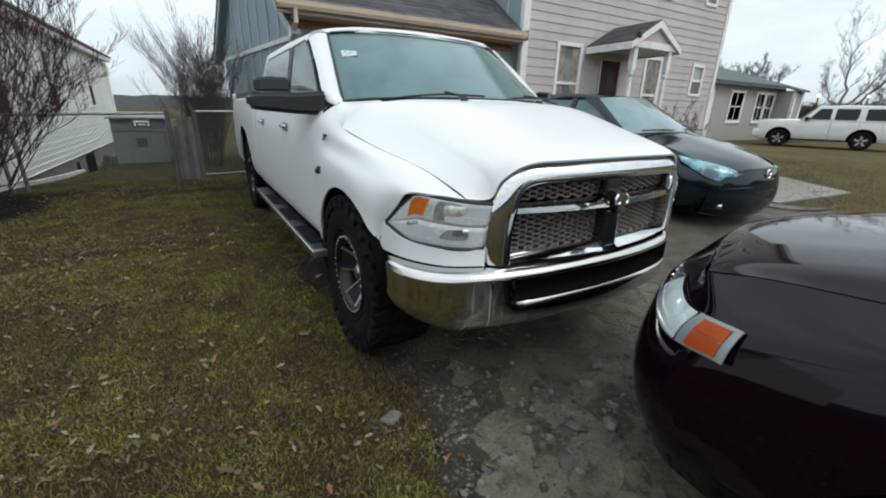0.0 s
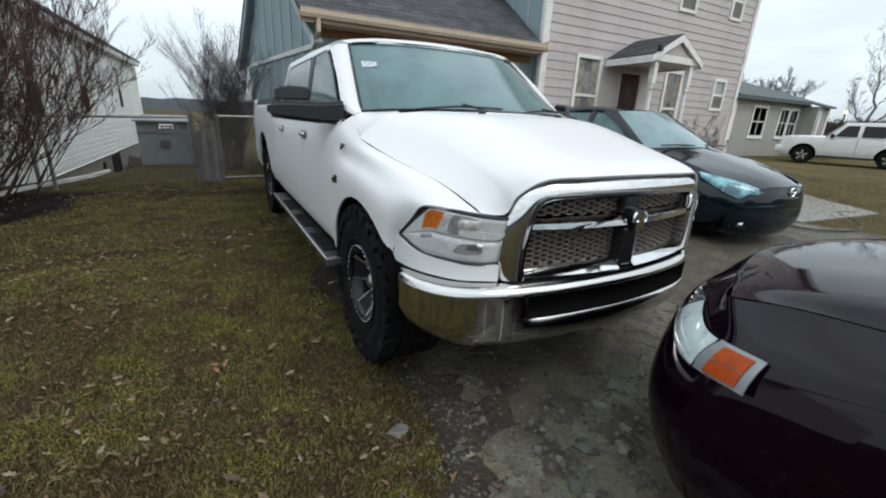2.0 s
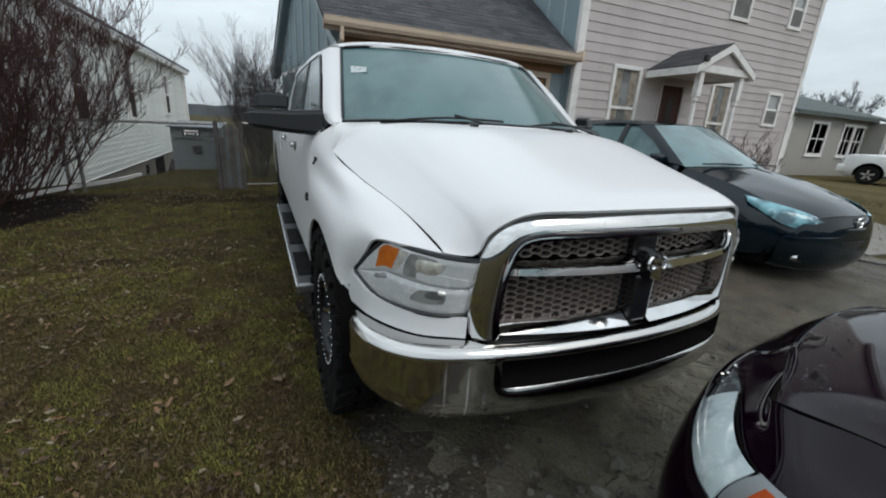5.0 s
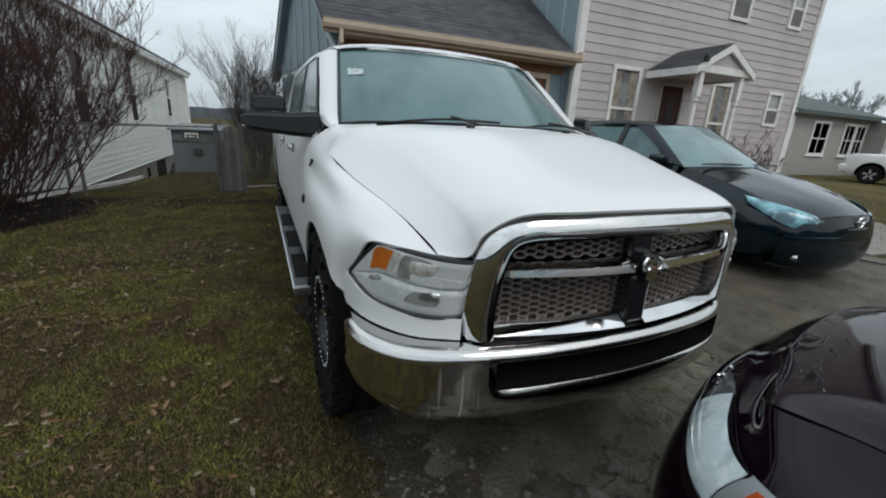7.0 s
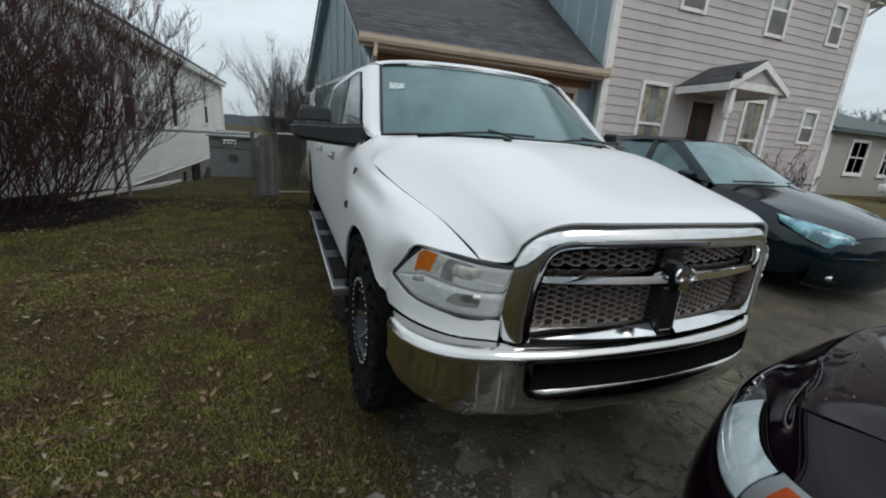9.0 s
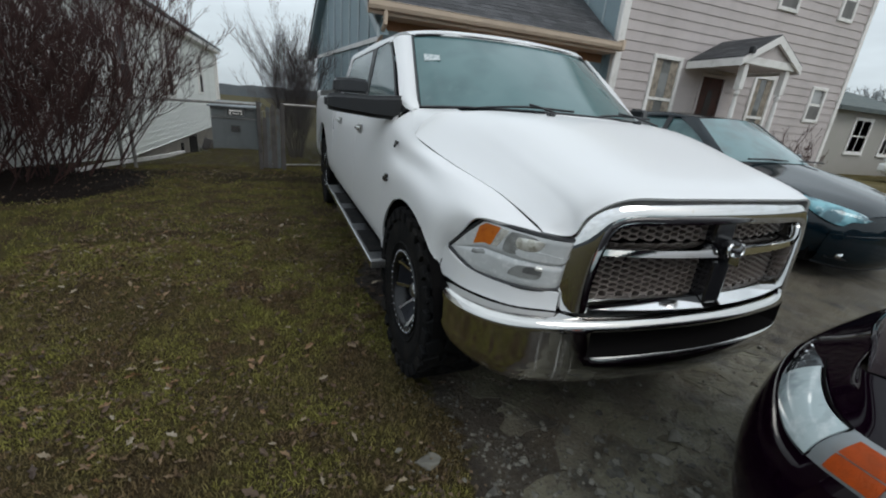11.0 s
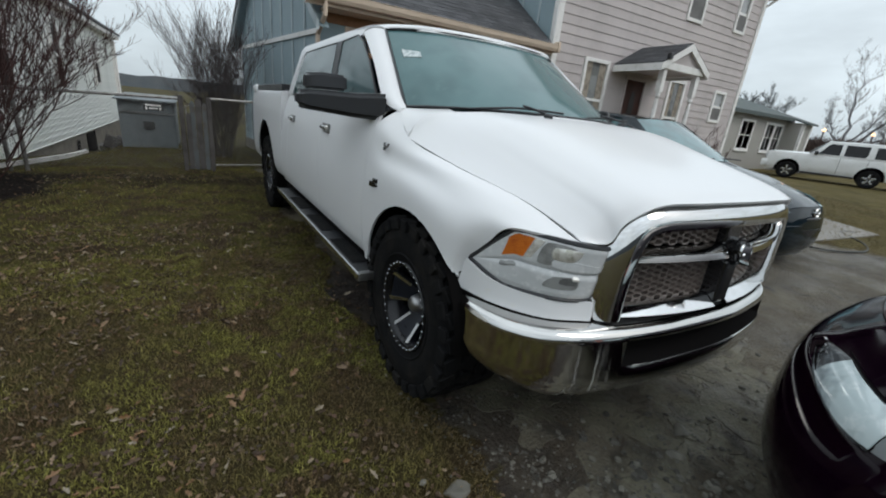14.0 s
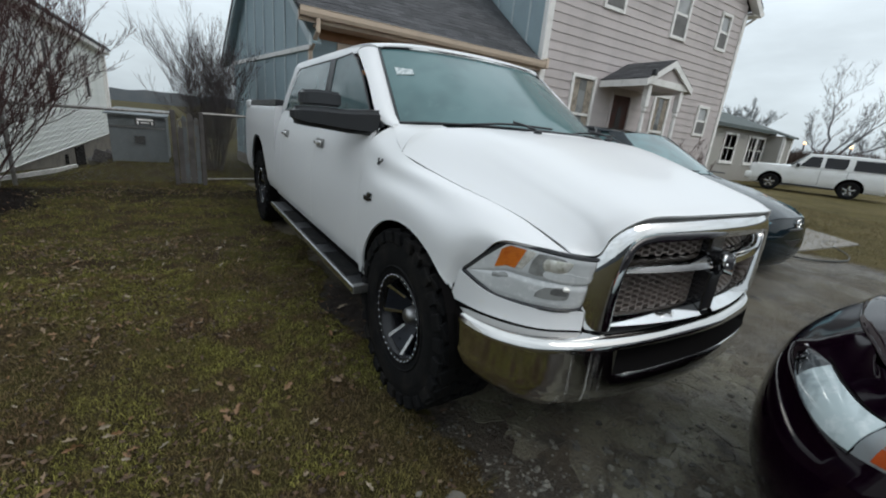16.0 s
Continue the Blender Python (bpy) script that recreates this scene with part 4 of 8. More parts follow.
def pickup():
    t = thing("pickup_truck", "white four-door pickup truck with chrome grille and black wheels", "truck", Matrix.Translation((-0.9, 0.4, 0)) @ pose(0, 0, 0, 0, -0.75, 0.9) @ Matrix.Translation((0.9, -0.4, 0)))
    WP = "white_paint"
    for side in (False, True):
        # fender
        c = [
            [(-0.945, 0.60, 0.70), (-0.952, 0.585, 0.76), (-0.941, 0.560, 0.830), (-0.925, 0.478, 0.915), (-0.902, 0.405, 0.988), (-0.83, 0.31, 0.992), (-0.728, 0.243, 0.977)],
            [(-0.99, 0.66, 0.58), (-0.998, 0.66, 0.70), (-0.998, 0.65, 0.82), (-0.990, 0.635, 0.945), (-0.938, 0.585, 1.022), (-0.87, 0.53, 1.06), (-0.788, 0.49, 1.068)],
            [(-0.995, 0.97, 0.52), (-1.015, 0.97, 0.68), (-1.018, 0.97, 0.84), (-1.010, 0.965, 1.0), (-0.958, 0.935, 1.075), (-0.92, 0.89, 1.125), (-0.858, 0.85, 1.134)],
            [(-0.99, 1.28, 0.50), (-1.015, 1.28, 0.66), (-1.02, 1.28, 0.84), (-1.012, 1.28, 1.015), (-0.970, 1.265, 1.105), (-0.945, 1.235, 1.168), (-0.903, 1.20, 1.212)],
            [(-0.99, 1.50, 0.50), (-1.015, 1.50, 0.66), (-1.02, 1.50, 0.84), (-1.006, 1.50, 1.03), (-0.985, 1.50, 1.165), (-0.948, 1.48, 1.262), (-0.850, 1.43, 1.342)],
        ]
        part("fender", thick(cut_arch(loft(c, 64, 60, side), FW - 0.01, WZ, 0.482), 0.012), WP, t, smooth=True)
        # front apron under the lamp
        a = [[(-0.942, 0.562, 0.830), (-0.900, 0.440, 0.782), (-0.80, 0.285, 0.768), (-0.645, 0.20, 0.763)], [(-0.946, 0.60, 0.70), (-0.895, 0.425, 0.690), (-0.79, 0.275, 0.688), (-0.65, 0.195, 0.692)]]
        part("lamp_apron", thick(loft(a, 4, 16, side), 0.01), WP, t, smooth=True)
        # doors
        for y0, y1, nm in ((1.504, 2.474, "front_door"), (2.478, 3.604, "rear_door")):
            prof = [(-0.985, 0.53), (-1.012, 0.62), (-1.02, 0.82), (-1.008, 1.02), (-0.990, 1.16), (-0.962, 1.27), (-0.935, 1.345), (-0.918, 1.385)]
            cs = [[(x, y, z) for x, z in prof] for y in np.linspace(y0, y1, 4)]
            if nm == "front_door":
                cs[0] = [(x, y0, z) for x, z in ((-0.985, 0.53), (-1.012, 0.62), (-1.02, 0.82), (-1.006, 1.03), (-0.987, 1.15), (-0.960, 1.23), (-0.930, 1.29), (-0.892, 1.335))]
            d = part(nm, thick(loft(cs, 8, 30, side), 0.012), WP, t, smooth=True)
            s = 1 if side else -1
            hy = (2.25, 2.39) if nm == "front_door" else (3.36, 3.50)
            hb = bmesh.new()
            box(hb, (s * 1.012 - 0.014, hy[0], 1.155), (s * 1.012 + 0.014, hy[1], 1.185), 0.01)
            part("handle", hb, "chrome", d, "chrome pull handle", smooth=True)
            part("handle_cup", boxbm(((s * 0.994 - 0.006, hy[0] - 0.005, 1.135), (s * 0.994 + 0.006, hy[1] + 0.01, 1.20)), bevel=0.005), "dull_metal", d)
        # rear cab corner and bed side
        prof = [(-0.985, 0.53), (-1.012, 0.62), (-1.02, 0.82), (-1.008, 1.02), (-0.990, 1.16), (-0.962, 1.27), (-0.935, 1.345), (-0.918, 1.385)]
        part("cab_corner", thick(loft([[(x, y, z) for x, z in prof] for y in (3.608, 3.75, 3.90)], 4, 30, side), 0.012), WP, t, smooth=True)
        prof = [(-0.985, 0.55), (-1.012, 0.64), (-1.02, 0.82), (-1.018, 1.02), (-1.015, 1.18), (-1.008, 1.29), (-0.995, 1.37), (-0.97, 1.402), (-0.92, 1.402), (-0.905, 1.33)]
        cs = [[(x * (1.012 if 4.5 < y < 5.7 else 1.0), y, z) for x, z in prof] for y in (3.906, 4.6, 5.3, 5.86, 5.99)]
        part("bed_side", thick(cut_arch(loft(cs, 80, 60, side), RW, WZ + 0.03, 0.60), 0.012), WP, t, smooth=True)
        s = 1 if side else -1
        part("bed_rail_cap", boxbm(((min(s * 0.88, s * 0.985), 3.95, 1.403), (max(s * 0.88, s * 0.985), 5.66, 1.470)), bevel=0.008), "black_plastic", t)
        part("bed_end_cap", boxbm(((min(s * 0.88, s * 1.005), 5.664, 1.36), (max(s * 0.88, s * 1.005), 5.985, 1.475)), bevel=0.03), WP, t, smooth=True)
        # Wheel wells use near-black, so the arch shade sits in their colour.
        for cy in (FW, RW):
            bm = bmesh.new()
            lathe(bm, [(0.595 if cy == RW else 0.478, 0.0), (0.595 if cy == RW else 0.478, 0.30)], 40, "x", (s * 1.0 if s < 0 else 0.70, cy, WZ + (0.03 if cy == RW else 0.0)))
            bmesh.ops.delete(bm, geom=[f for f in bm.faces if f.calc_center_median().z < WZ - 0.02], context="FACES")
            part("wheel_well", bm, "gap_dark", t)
        # running board
        rb = bmesh.new()
        box(rb, (min(s * 0.90, s * 1.085), 1.34, 0.435), (max(s * 0.90, s * 1.085), 3.70, 0.475), 0.012)
        b = part("running_board", rb, "black_plastic", t)
        part("edge_trim", boxbm(((min(s * 1.083, s * 1.096), 1.33, 0.44), (max(s * 1.083, s * 1.096), 3.71, 0.480)), bevel=0.004), "milled", b, "bright metal edge")
        part("end_cap", boxbm(((min(s * 0.90, s * 1.09), 1.325, 0.43), (max(s * 0.90, s * 1.09), 1.365, 0.479)), bevel=0.006), "dull_metal", b)
        for y in (1.50, 2.15, 2.80):
            part("tread_strip", boxbm(((min(s * 0.93, s * 1.07), y, 0.4752), (max(s * 0.93, s * 1.07), y + 0.45, 0.480)), bevel=0.002), "rubber", b)
        # greenhouse
        m = -1 if side else 1
        f = lambda *p: [(x * m, y, z) for x, y, z in p]
        ap = [f((-0.868, 1.41, 1.325), (-0.822, 1.42, 1.340)), f((-0.892, 1.575, 1.380), (-0.796, 1.545, 1.415)), f((-0.856, 1.83, 1.585), (-0.752, 1.785, 1.605)), f((-0.816, 2.12, 1.775), (-0.712, 2.03, 1.80))]
        part("a_pillar", thick(loft([[np.array(a), (np.array(a) + np.array(b)) / 2 + (-0.012 * m, 0, 0.012), np.array(b)] for a, b in ap], 16, 6, False), 0.02), WP, t, smooth=True)
        rail = [[np.array(p) for p in f((-0.852, y, 1.735), (-0.834, y, 1.79), (-0.79, y, 1.822), (-0.72, y, 1.845))] for y in (2.14, 2.6, 3.2, 3.68)]
        rail[0] = [np.array(p) for p in f((-0.820, 2.14, 1.760), (-0.798, 2.13, 1.796), (-0.762, 2.10, 1.812), (-0.712, 2.06, 1.820))]
        part("roof_rail", thick(loft(rail, 16, 10), 0.012), WP, t, smooth=True)
        cp = [f((-0.914, 3.75, 1.38), (-0.922, 3.90, 1.375)), f((-0.892, 3.68, 1.50), (-0.895, 3.85, 1.50)), f((-0.860, 3.55, 1.66), (-0.855, 3.76, 1.66)), f((-0.840, 3.42, 1.745), (-0.832, 3.69, 1.77))]
        part("c_pillar", thick(loft([[np.array(a), (np.array(a) + np.array(b)) / 2 + (-0.006 * m, 0, 0), np.array(b)] for a, b in cp], 10, 8), 0.015), WP, t, smooth=True)
        glass = (("front_window", [[(-0.900, 1.63, 1.378), (-0.910, 2.02, 1.376), (-0.917, 2.42, 1.375)], [(-0.860, 1.87, 1.582), (-0.874, 2.14, 1.572), (-0.884, 2.42, 1.560)], [(-0.830, 2.07, 1.715), (-0.842, 2.24, 1.705), (-0.858, 2.42, 1.700)], [(-0.822, 2.19, 1.762), (-0.834, 2.30, 1.752), (-0.850, 2.42, 1.742)]]),
                 ("rear_window", [[(-0.917, 2.54, 1.375), (-0.919, 3.15, 1.375), (-0.920, 3.77, 1.375)], [(-0.884, 2.54, 1.560), (-0.885, 3.10, 1.565), (-0.886, 3.67, 1.570)], [(-0.862, 2.54, 1.680), (-0.861, 3.05, 1.684), (-0.862, 3.56, 1.690)], [(-0.850, 2.54, 1.742), (-0.850, 3.00, 1.742), (-0.852, 3.45, 1.737)]]))
        for nm, rows in glass:
            rows = [f(*r) for r in rows]
            part(nm, thick(loft(rows, 10, 12), 0.006), "glass_side", t, smooth=True)
            rim = rows[0] + [r[-1] for r in rows[1:-1]] + rows[-1][::-1] + [r[0] for r in rows[-2:0:-1]]
            part("window_seal", tubebm([Vector(p) + Vector((-0.004 * m, 0, 0)) for p in rim + rim[:1]], 0.007, 5), "black_plastic", t)
        part("b_pillar", polybm(f((-0.926, 2.41, 1.372), (-0.926, 2.55, 1.372), (-0.858, 2.55, 1.746), (-0.858, 2.41, 1.746)), (0.012 * m, 0, 0)), "black_plastic", t)
        part("mirror_sail", polybm(f((-0.896, 1.47, 1.325), (-0.932, 1.56, 1.300), (-0.932, 1.72, 1.345), (-0.908, 1.70, 1.405), (-0.896, 1.60, 1.390)), (0.015 * m, 0.01, 0)), "black_plastic", t)
        # tow mirror, folded out with the head turned up
        mir = new("mirror")
        mir.parent = t
        arm = [f((-0.915, 1.50, 1.268), (-0.90, 1.50, 1.405), (-0.90, 1.62, 1.41), (-0.915, 1.62, 1.268)), f((-1.05, 1.575, 1.272), (-1.05, 1.575, 1.392), (-1.05, 1.74, 1.398), (-1.05, 1.74, 1.272)), f((-1.255, 1.715, 1.290), (-1.255, 1.715, 1.392), (-1.255, 1.88, 1.396), (-1.255, 1.88, 1.290)), f((-1.300, 1.765, 1.303), (-1.300, 1.765, 1.385), (-1.300, 1.87, 1.388), (-1.300, 1.87, 1.303))]
        bm = grid_bm([[Vector(p) for p in r] for r in arm], close=True)
        bm.faces.new([v for v in bm.verts][-4:])
        bmesh.ops.recalc_face_normals(bm, faces=bm.faces[:])
        bmesh.ops.bevel(bm, geom=[e for e in bm.edges if e.calc_face_angle(0) > 0.4], offset=0.022, segments=3, affect="EDGES")
        part("arm_housing", bm, "black_plastic", mir, smooth=True)
        head = [f((-1.065, 1.655, 1.400), (-1.065, 1.665, 1.478), (-1.065, 1.80, 1.485), (-1.065, 1.80, 1.400)), f((-1.18, 1.722, 1.400), (-1.18, 1.732, 1.484), (-1.18, 1.87, 1.49), (-1.18, 1.87, 1.400)), f((-1.245, 1.785, 1.398), (-1.24, 1.795, 1.476), (-1.24, 1.91, 1.480), (-1.245, 1.91, 1.398))]
        bm = grid_bm([[Vector(p) for p in r] for r in head], close=True)
        vs = [v for v in bm.verts]
        bm.faces.new(vs[-4:])
        bm.faces.new(vs[:4][::-1])
        bmesh.ops.recalc_face_normals(bm, faces=bm.faces[:])
        bmesh.ops.bevel(bm, geom=[e for e in bm.edges if e.calc_face_angle(0) > 0.4], offset=0.012, segments=3, affect="EDGES")
        part("mirror_head", bm, "black_plastic", mir, smooth=True)
        # badges
        bd = bmesh.new()
        for (y0, y1, z0, z1) in ((1.300, 1.352, 0.970, 0.992), (1.335, 1.395, 0.945, 0.972), (1.30, 1.34, 0.952, 0.966)):
            box(bd, (min(s * 1.002, s * 1.026), y0, z0), (max(s * 1.002, s * 1.026), y1, z1), 0.003)
        part("badge", bd, "black_gloss", t, "small dark engine badge")
        em = bmesh.new()
        for k in (-1, 1):
            tube(em, catmull(f((-0.975, 1.305 + k * 0.024, 1.172), (-0.977, 1.305 + k * 0.020, 1.160), (-0.983, 1.305 + k * 0.007, 1.150), (-0.988, 1.305 + k * 0.005, 1.138)), 8), 0.0055, 6)
        part("fender_emblem", em, "black_gloss", t, "small dark emblem")
    # hood
    half = [
        [(-0.7255, 0.236, 0.980), (-0.668, 0.208, 0.975), (-0.634, 0.19, 0.987), (-0.603, 0.172, 1.055), (-0.50, 0.128, 1.120), (-0.30, 0.085, 1.133), (0, 0.068, 1.137)],
        [(-0.7365, 0.30, 1.005), (-0.688, 0.275, 1.035), (-0.650, 0.26, 1.070), (-0.608, 0.24, 1.115), (-0.505, 0.215, 1.160), (-0.31, 0.185, 1.178), (0, 0.17, 1.182)],
        [(-0.7855, 0.49, 1.069), (-0.732, 0.485, 1.106), (-0.685, 0.48, 1.142), (-0.63, 0.475, 1.184), (-0.52, 0.47, 1.232), (-0.31, 0.46, 1.258), (0, 0.46, 1.262)],
        [(-0.8555, 0.85, 1.136), (-0.785, 0.835, 1.184), (-0.725, 0.825, 1.230), (-0.65, 0.815, 1.282), (-0.54, 0.80, 1.324), (-0.32, 0.785, 1.346), (0, 0.78, 1.346)],
        [(-0.9000, 1.17, 1.203), (-0.825, 1.145, 1.262), (-0.75, 1.115, 1.308), (-0.66, 1.09, 1.343), (-0.545, 1.06, 1.363), (-0.32, 1.025, 1.370), (0, 1.01, 1.372)],
        [(-0.900, 1.215, 1.222), (-0.850, 1.225, 1.290), (-0.78, 1.205, 1.333), (-0.68, 1.158, 1.351), (-0.55, 1.115, 1.362), (-0.32, 1.060, 1.369), (0, 1.035, 1.368)],
    ]
    part("hood", thick(loft(both(half), 60, 90), 0.010), WP, t, smooth=True)
    # cowl and windscreen
    part("cowl", thick(loft(both([[(-0.80, 1.19, 1.25), (-0.58, 1.10, 1.31), (-0.3, 1.04, 1.335), (0, 1.01, 1.335)], [(-0.80, 1.26, 1.31), (-0.58, 1.15, 1.345), (-0.3, 1.09, 1.36), (0, 1.07, 1.36)]]), 4, 30), 0.01), "black_plastic", t, smooth=True)
    ws = [[(-0.81, 1.466, 1.348), (-0.70, 1.30, 1.360), (-0.48, 1.16, 1.370), (-0.24, 1.085, 1.374), (0, 1.06, 1.376)], [(-0.71, 2.03, 1.795), (-0.60, 1.935, 1.801), (-0.43, 1.85, 1.805), (-0.21, 1.81, 1.807), (0, 1.80, 1.808)]]
    part("windscreen", thick(loft(both(ws), 12, 40, straight=True), 0.008), "glass_tint_sheen", t, smooth=True)
    edge = [Vector(p) + Vector((0, -0.004, 0.006)) for p in list(catmull(both(ws)[0], 40)) + list(catmull(both(ws)[1], 40))[::-1]]
    part("windscreen_seal", tubebm(edge + edge[:1], 0.008, 6), "black_plastic", t)
    # white scuttle corners between the bonnet's rear edge and the glass
    for s in (False, True):
        sc = [[(-0.903, 1.222, 1.221), (-0.850, 1.228, 1.290), (-0.78, 1.208, 1.333), (-0.68, 1.160, 1.350)], [(-0.885, 1.32, 1.275), (-0.835, 1.31, 1.318), (-0.765, 1.28, 1.344), (-0.67, 1.21, 1.356)], [(-0.850, 1.43, 1.342), (-0.822, 1.43, 1.346), (-0.755, 1.365, 1.352), (-0.66, 1.262, 1.362)]]
        part("scuttle_corner", thick(loft(sc, 10, 14, s), 0.006), WP, t, smooth=True)
    part("windscreen_sticker", polybm([(-0.693, 1.811, 1.670), (-0.618, 1.716, 1.662), (-0.628, 1.674, 1.631), (-0.703, 1.752, 1.626)], (0, -0.003, 0.004)), "sticker_pale", t, "pale inspection sticker inside the glass")
    for x0, x1, w in ((-0.60, -0.04, 0), (0.06, 0.52, 1)):
        pts = [(x0, 1.12 + 0.10 * abs(x0), 1.372), (x0 + 0.08, 1.10, 1.385), ((x0 + x1) / 2, 1.10, 1.402), (x1, 1.075, 1.40)]
        wp = new("wiper")
        wp.parent = t
        part("wiper_blade", tubebm(catmull(pts, 12), 0.006, 6), "black_plastic", wp)
        part("wiper_arm", tubebm(catmull([(x0 + 0.5, 1.04, 1.365), (x0 + 0.36, 1.07, 1.40), ((x0 + x1) / 2, 1.09, 1.415)], 8), 0.006, 6), "black_plastic", wp)
    for x in (-0.285, 0.285):
        part("washer_nozzle", boxbm(((x - 0.018, 0.915, 1.363), (x + 0.018, 0.95, 1.382)), bevel=0.006), "black_plastic", t)
    # roof
    roof = [[(-0.712, 2.03, 1.797), (-0.60, 1.93, 1.803), (-0.43, 1.835, 1.806), (0, 1.782, 1.808)], [(-0.722, 2.07, 1.818), (-0.61, 1.97, 1.832), (-0.43, 1.878, 1.839), (0, 1.83, 1.843)], [(-0.735, 2.25, 1.842), (-0.61, 2.2, 1.860), (-0.4, 2.14, 1.873), (0, 2.1, 1.88)], [(-0.74, 2.9, 1.846), (-0.62, 2.9, 1.868), (-0.4, 2.9, 1.882), (0, 2.9, 1.888)], [(-0.74, 3.66, 1.826), (-0.62, 3.68, 1.845), (-0.4, 3.69, 1.855), (0, 3.70, 1.86)]]
    part("roof", thick(loft(both(roof), 24, 40), 0.012), WP, t, smooth=True)
    for x in (0.12,):
        bm = bmesh.new()
        bmesh.ops.create_uvsphere(bm, u_segments=12, v_segments=6, radius=0.018)
        bmesh.ops.transform(bm, matrix=pose(x, 1.93, 1.858) @ Matrix.Diagonal((0.8, 1.6, 0.6, 1)), verts=bm.verts[:])
        part("roof_marker_lamp", bm, "black_gloss", t, smooth=True)
    part("rear_screen", polybm([(-0.80, 3.90, 1.38), (0.80, 3.90, 1.38), (0.74, 3.70, 1.80), (-0.74, 3.70, 1.80)], (0, -0.01, 0)), "glass_tint_sheen", t)
    part("cab_back", boxbm(((-0.92, 3.88, 0.6), (0.92, 3.90, 1.38))), WP, t)
    part("bed_floor", boxbm(((-0.90, 3.93, 0.85), (0.90, 5.94, 0.90))), "black_plastic", t)
    for x in (-1.0, 0.90):
        part("bed_front_post", boxbm(((x, 3.908, 0.60), (x + 0.10, 3.94, 1.398)), bevel=0.008), WP, t)
    for lo, hi in (((-0.895, 3.97, 0.90), (-0.865, 5.93, 1.462)), ((0.865, 3.97, 0.90), (0.895, 5.93, 1.462)), ((-0.86, 3.945, 0.90), (0.86, 3.965, 1.455)), ((-0.86, 5.90, 0.90), (0.86, 5.935, 1.44))):
        part("bed_liner", boxbm((lo, hi), bevel=0.006), "black_plastic", t)
    part("tailgate", boxbm(((-0.95, 5.94, 0.62), (0.95, 5.99, 1.45)), bevel=0.015), WP, t)
    # Near-black filler blocks give the body's inner and underside shade by colour.
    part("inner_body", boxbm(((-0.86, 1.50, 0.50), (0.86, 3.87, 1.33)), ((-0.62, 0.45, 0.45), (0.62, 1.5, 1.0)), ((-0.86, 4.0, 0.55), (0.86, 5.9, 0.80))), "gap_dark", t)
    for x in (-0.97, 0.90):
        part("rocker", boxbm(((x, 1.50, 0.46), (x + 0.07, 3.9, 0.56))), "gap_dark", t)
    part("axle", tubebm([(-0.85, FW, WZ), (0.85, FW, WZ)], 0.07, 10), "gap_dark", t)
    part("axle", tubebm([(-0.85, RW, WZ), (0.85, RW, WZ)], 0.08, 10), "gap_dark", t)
    t.matrix_world = pose(-1.012, 0.955, 0, 0, 0, 1.5) @ pose(1.0, -0.97, 0)
    grille(t)
    headlamps(t)
    bumper(t)
    w = wheel(t)
    for s, y in ((-1, FW), (-1, RW), (1, FW), (1, RW)):
        c = w if (s, y) == (-1, FW) else copy_thing(w, Matrix())
        c.parent = t
        c.matrix_basis = pose(s * 0.84, y, WZ, 0, 0, 0 if s < 0 else 180) @ pose(0, 0, 0, 12 if y == FW else 40, 0, 0)
    return t


def gy(x, z=0.9):
    """Depth of the bowed grille at x."""
    return 0.085 + 0.26 * x * x + 0.04 * max(0, z - 0.95)


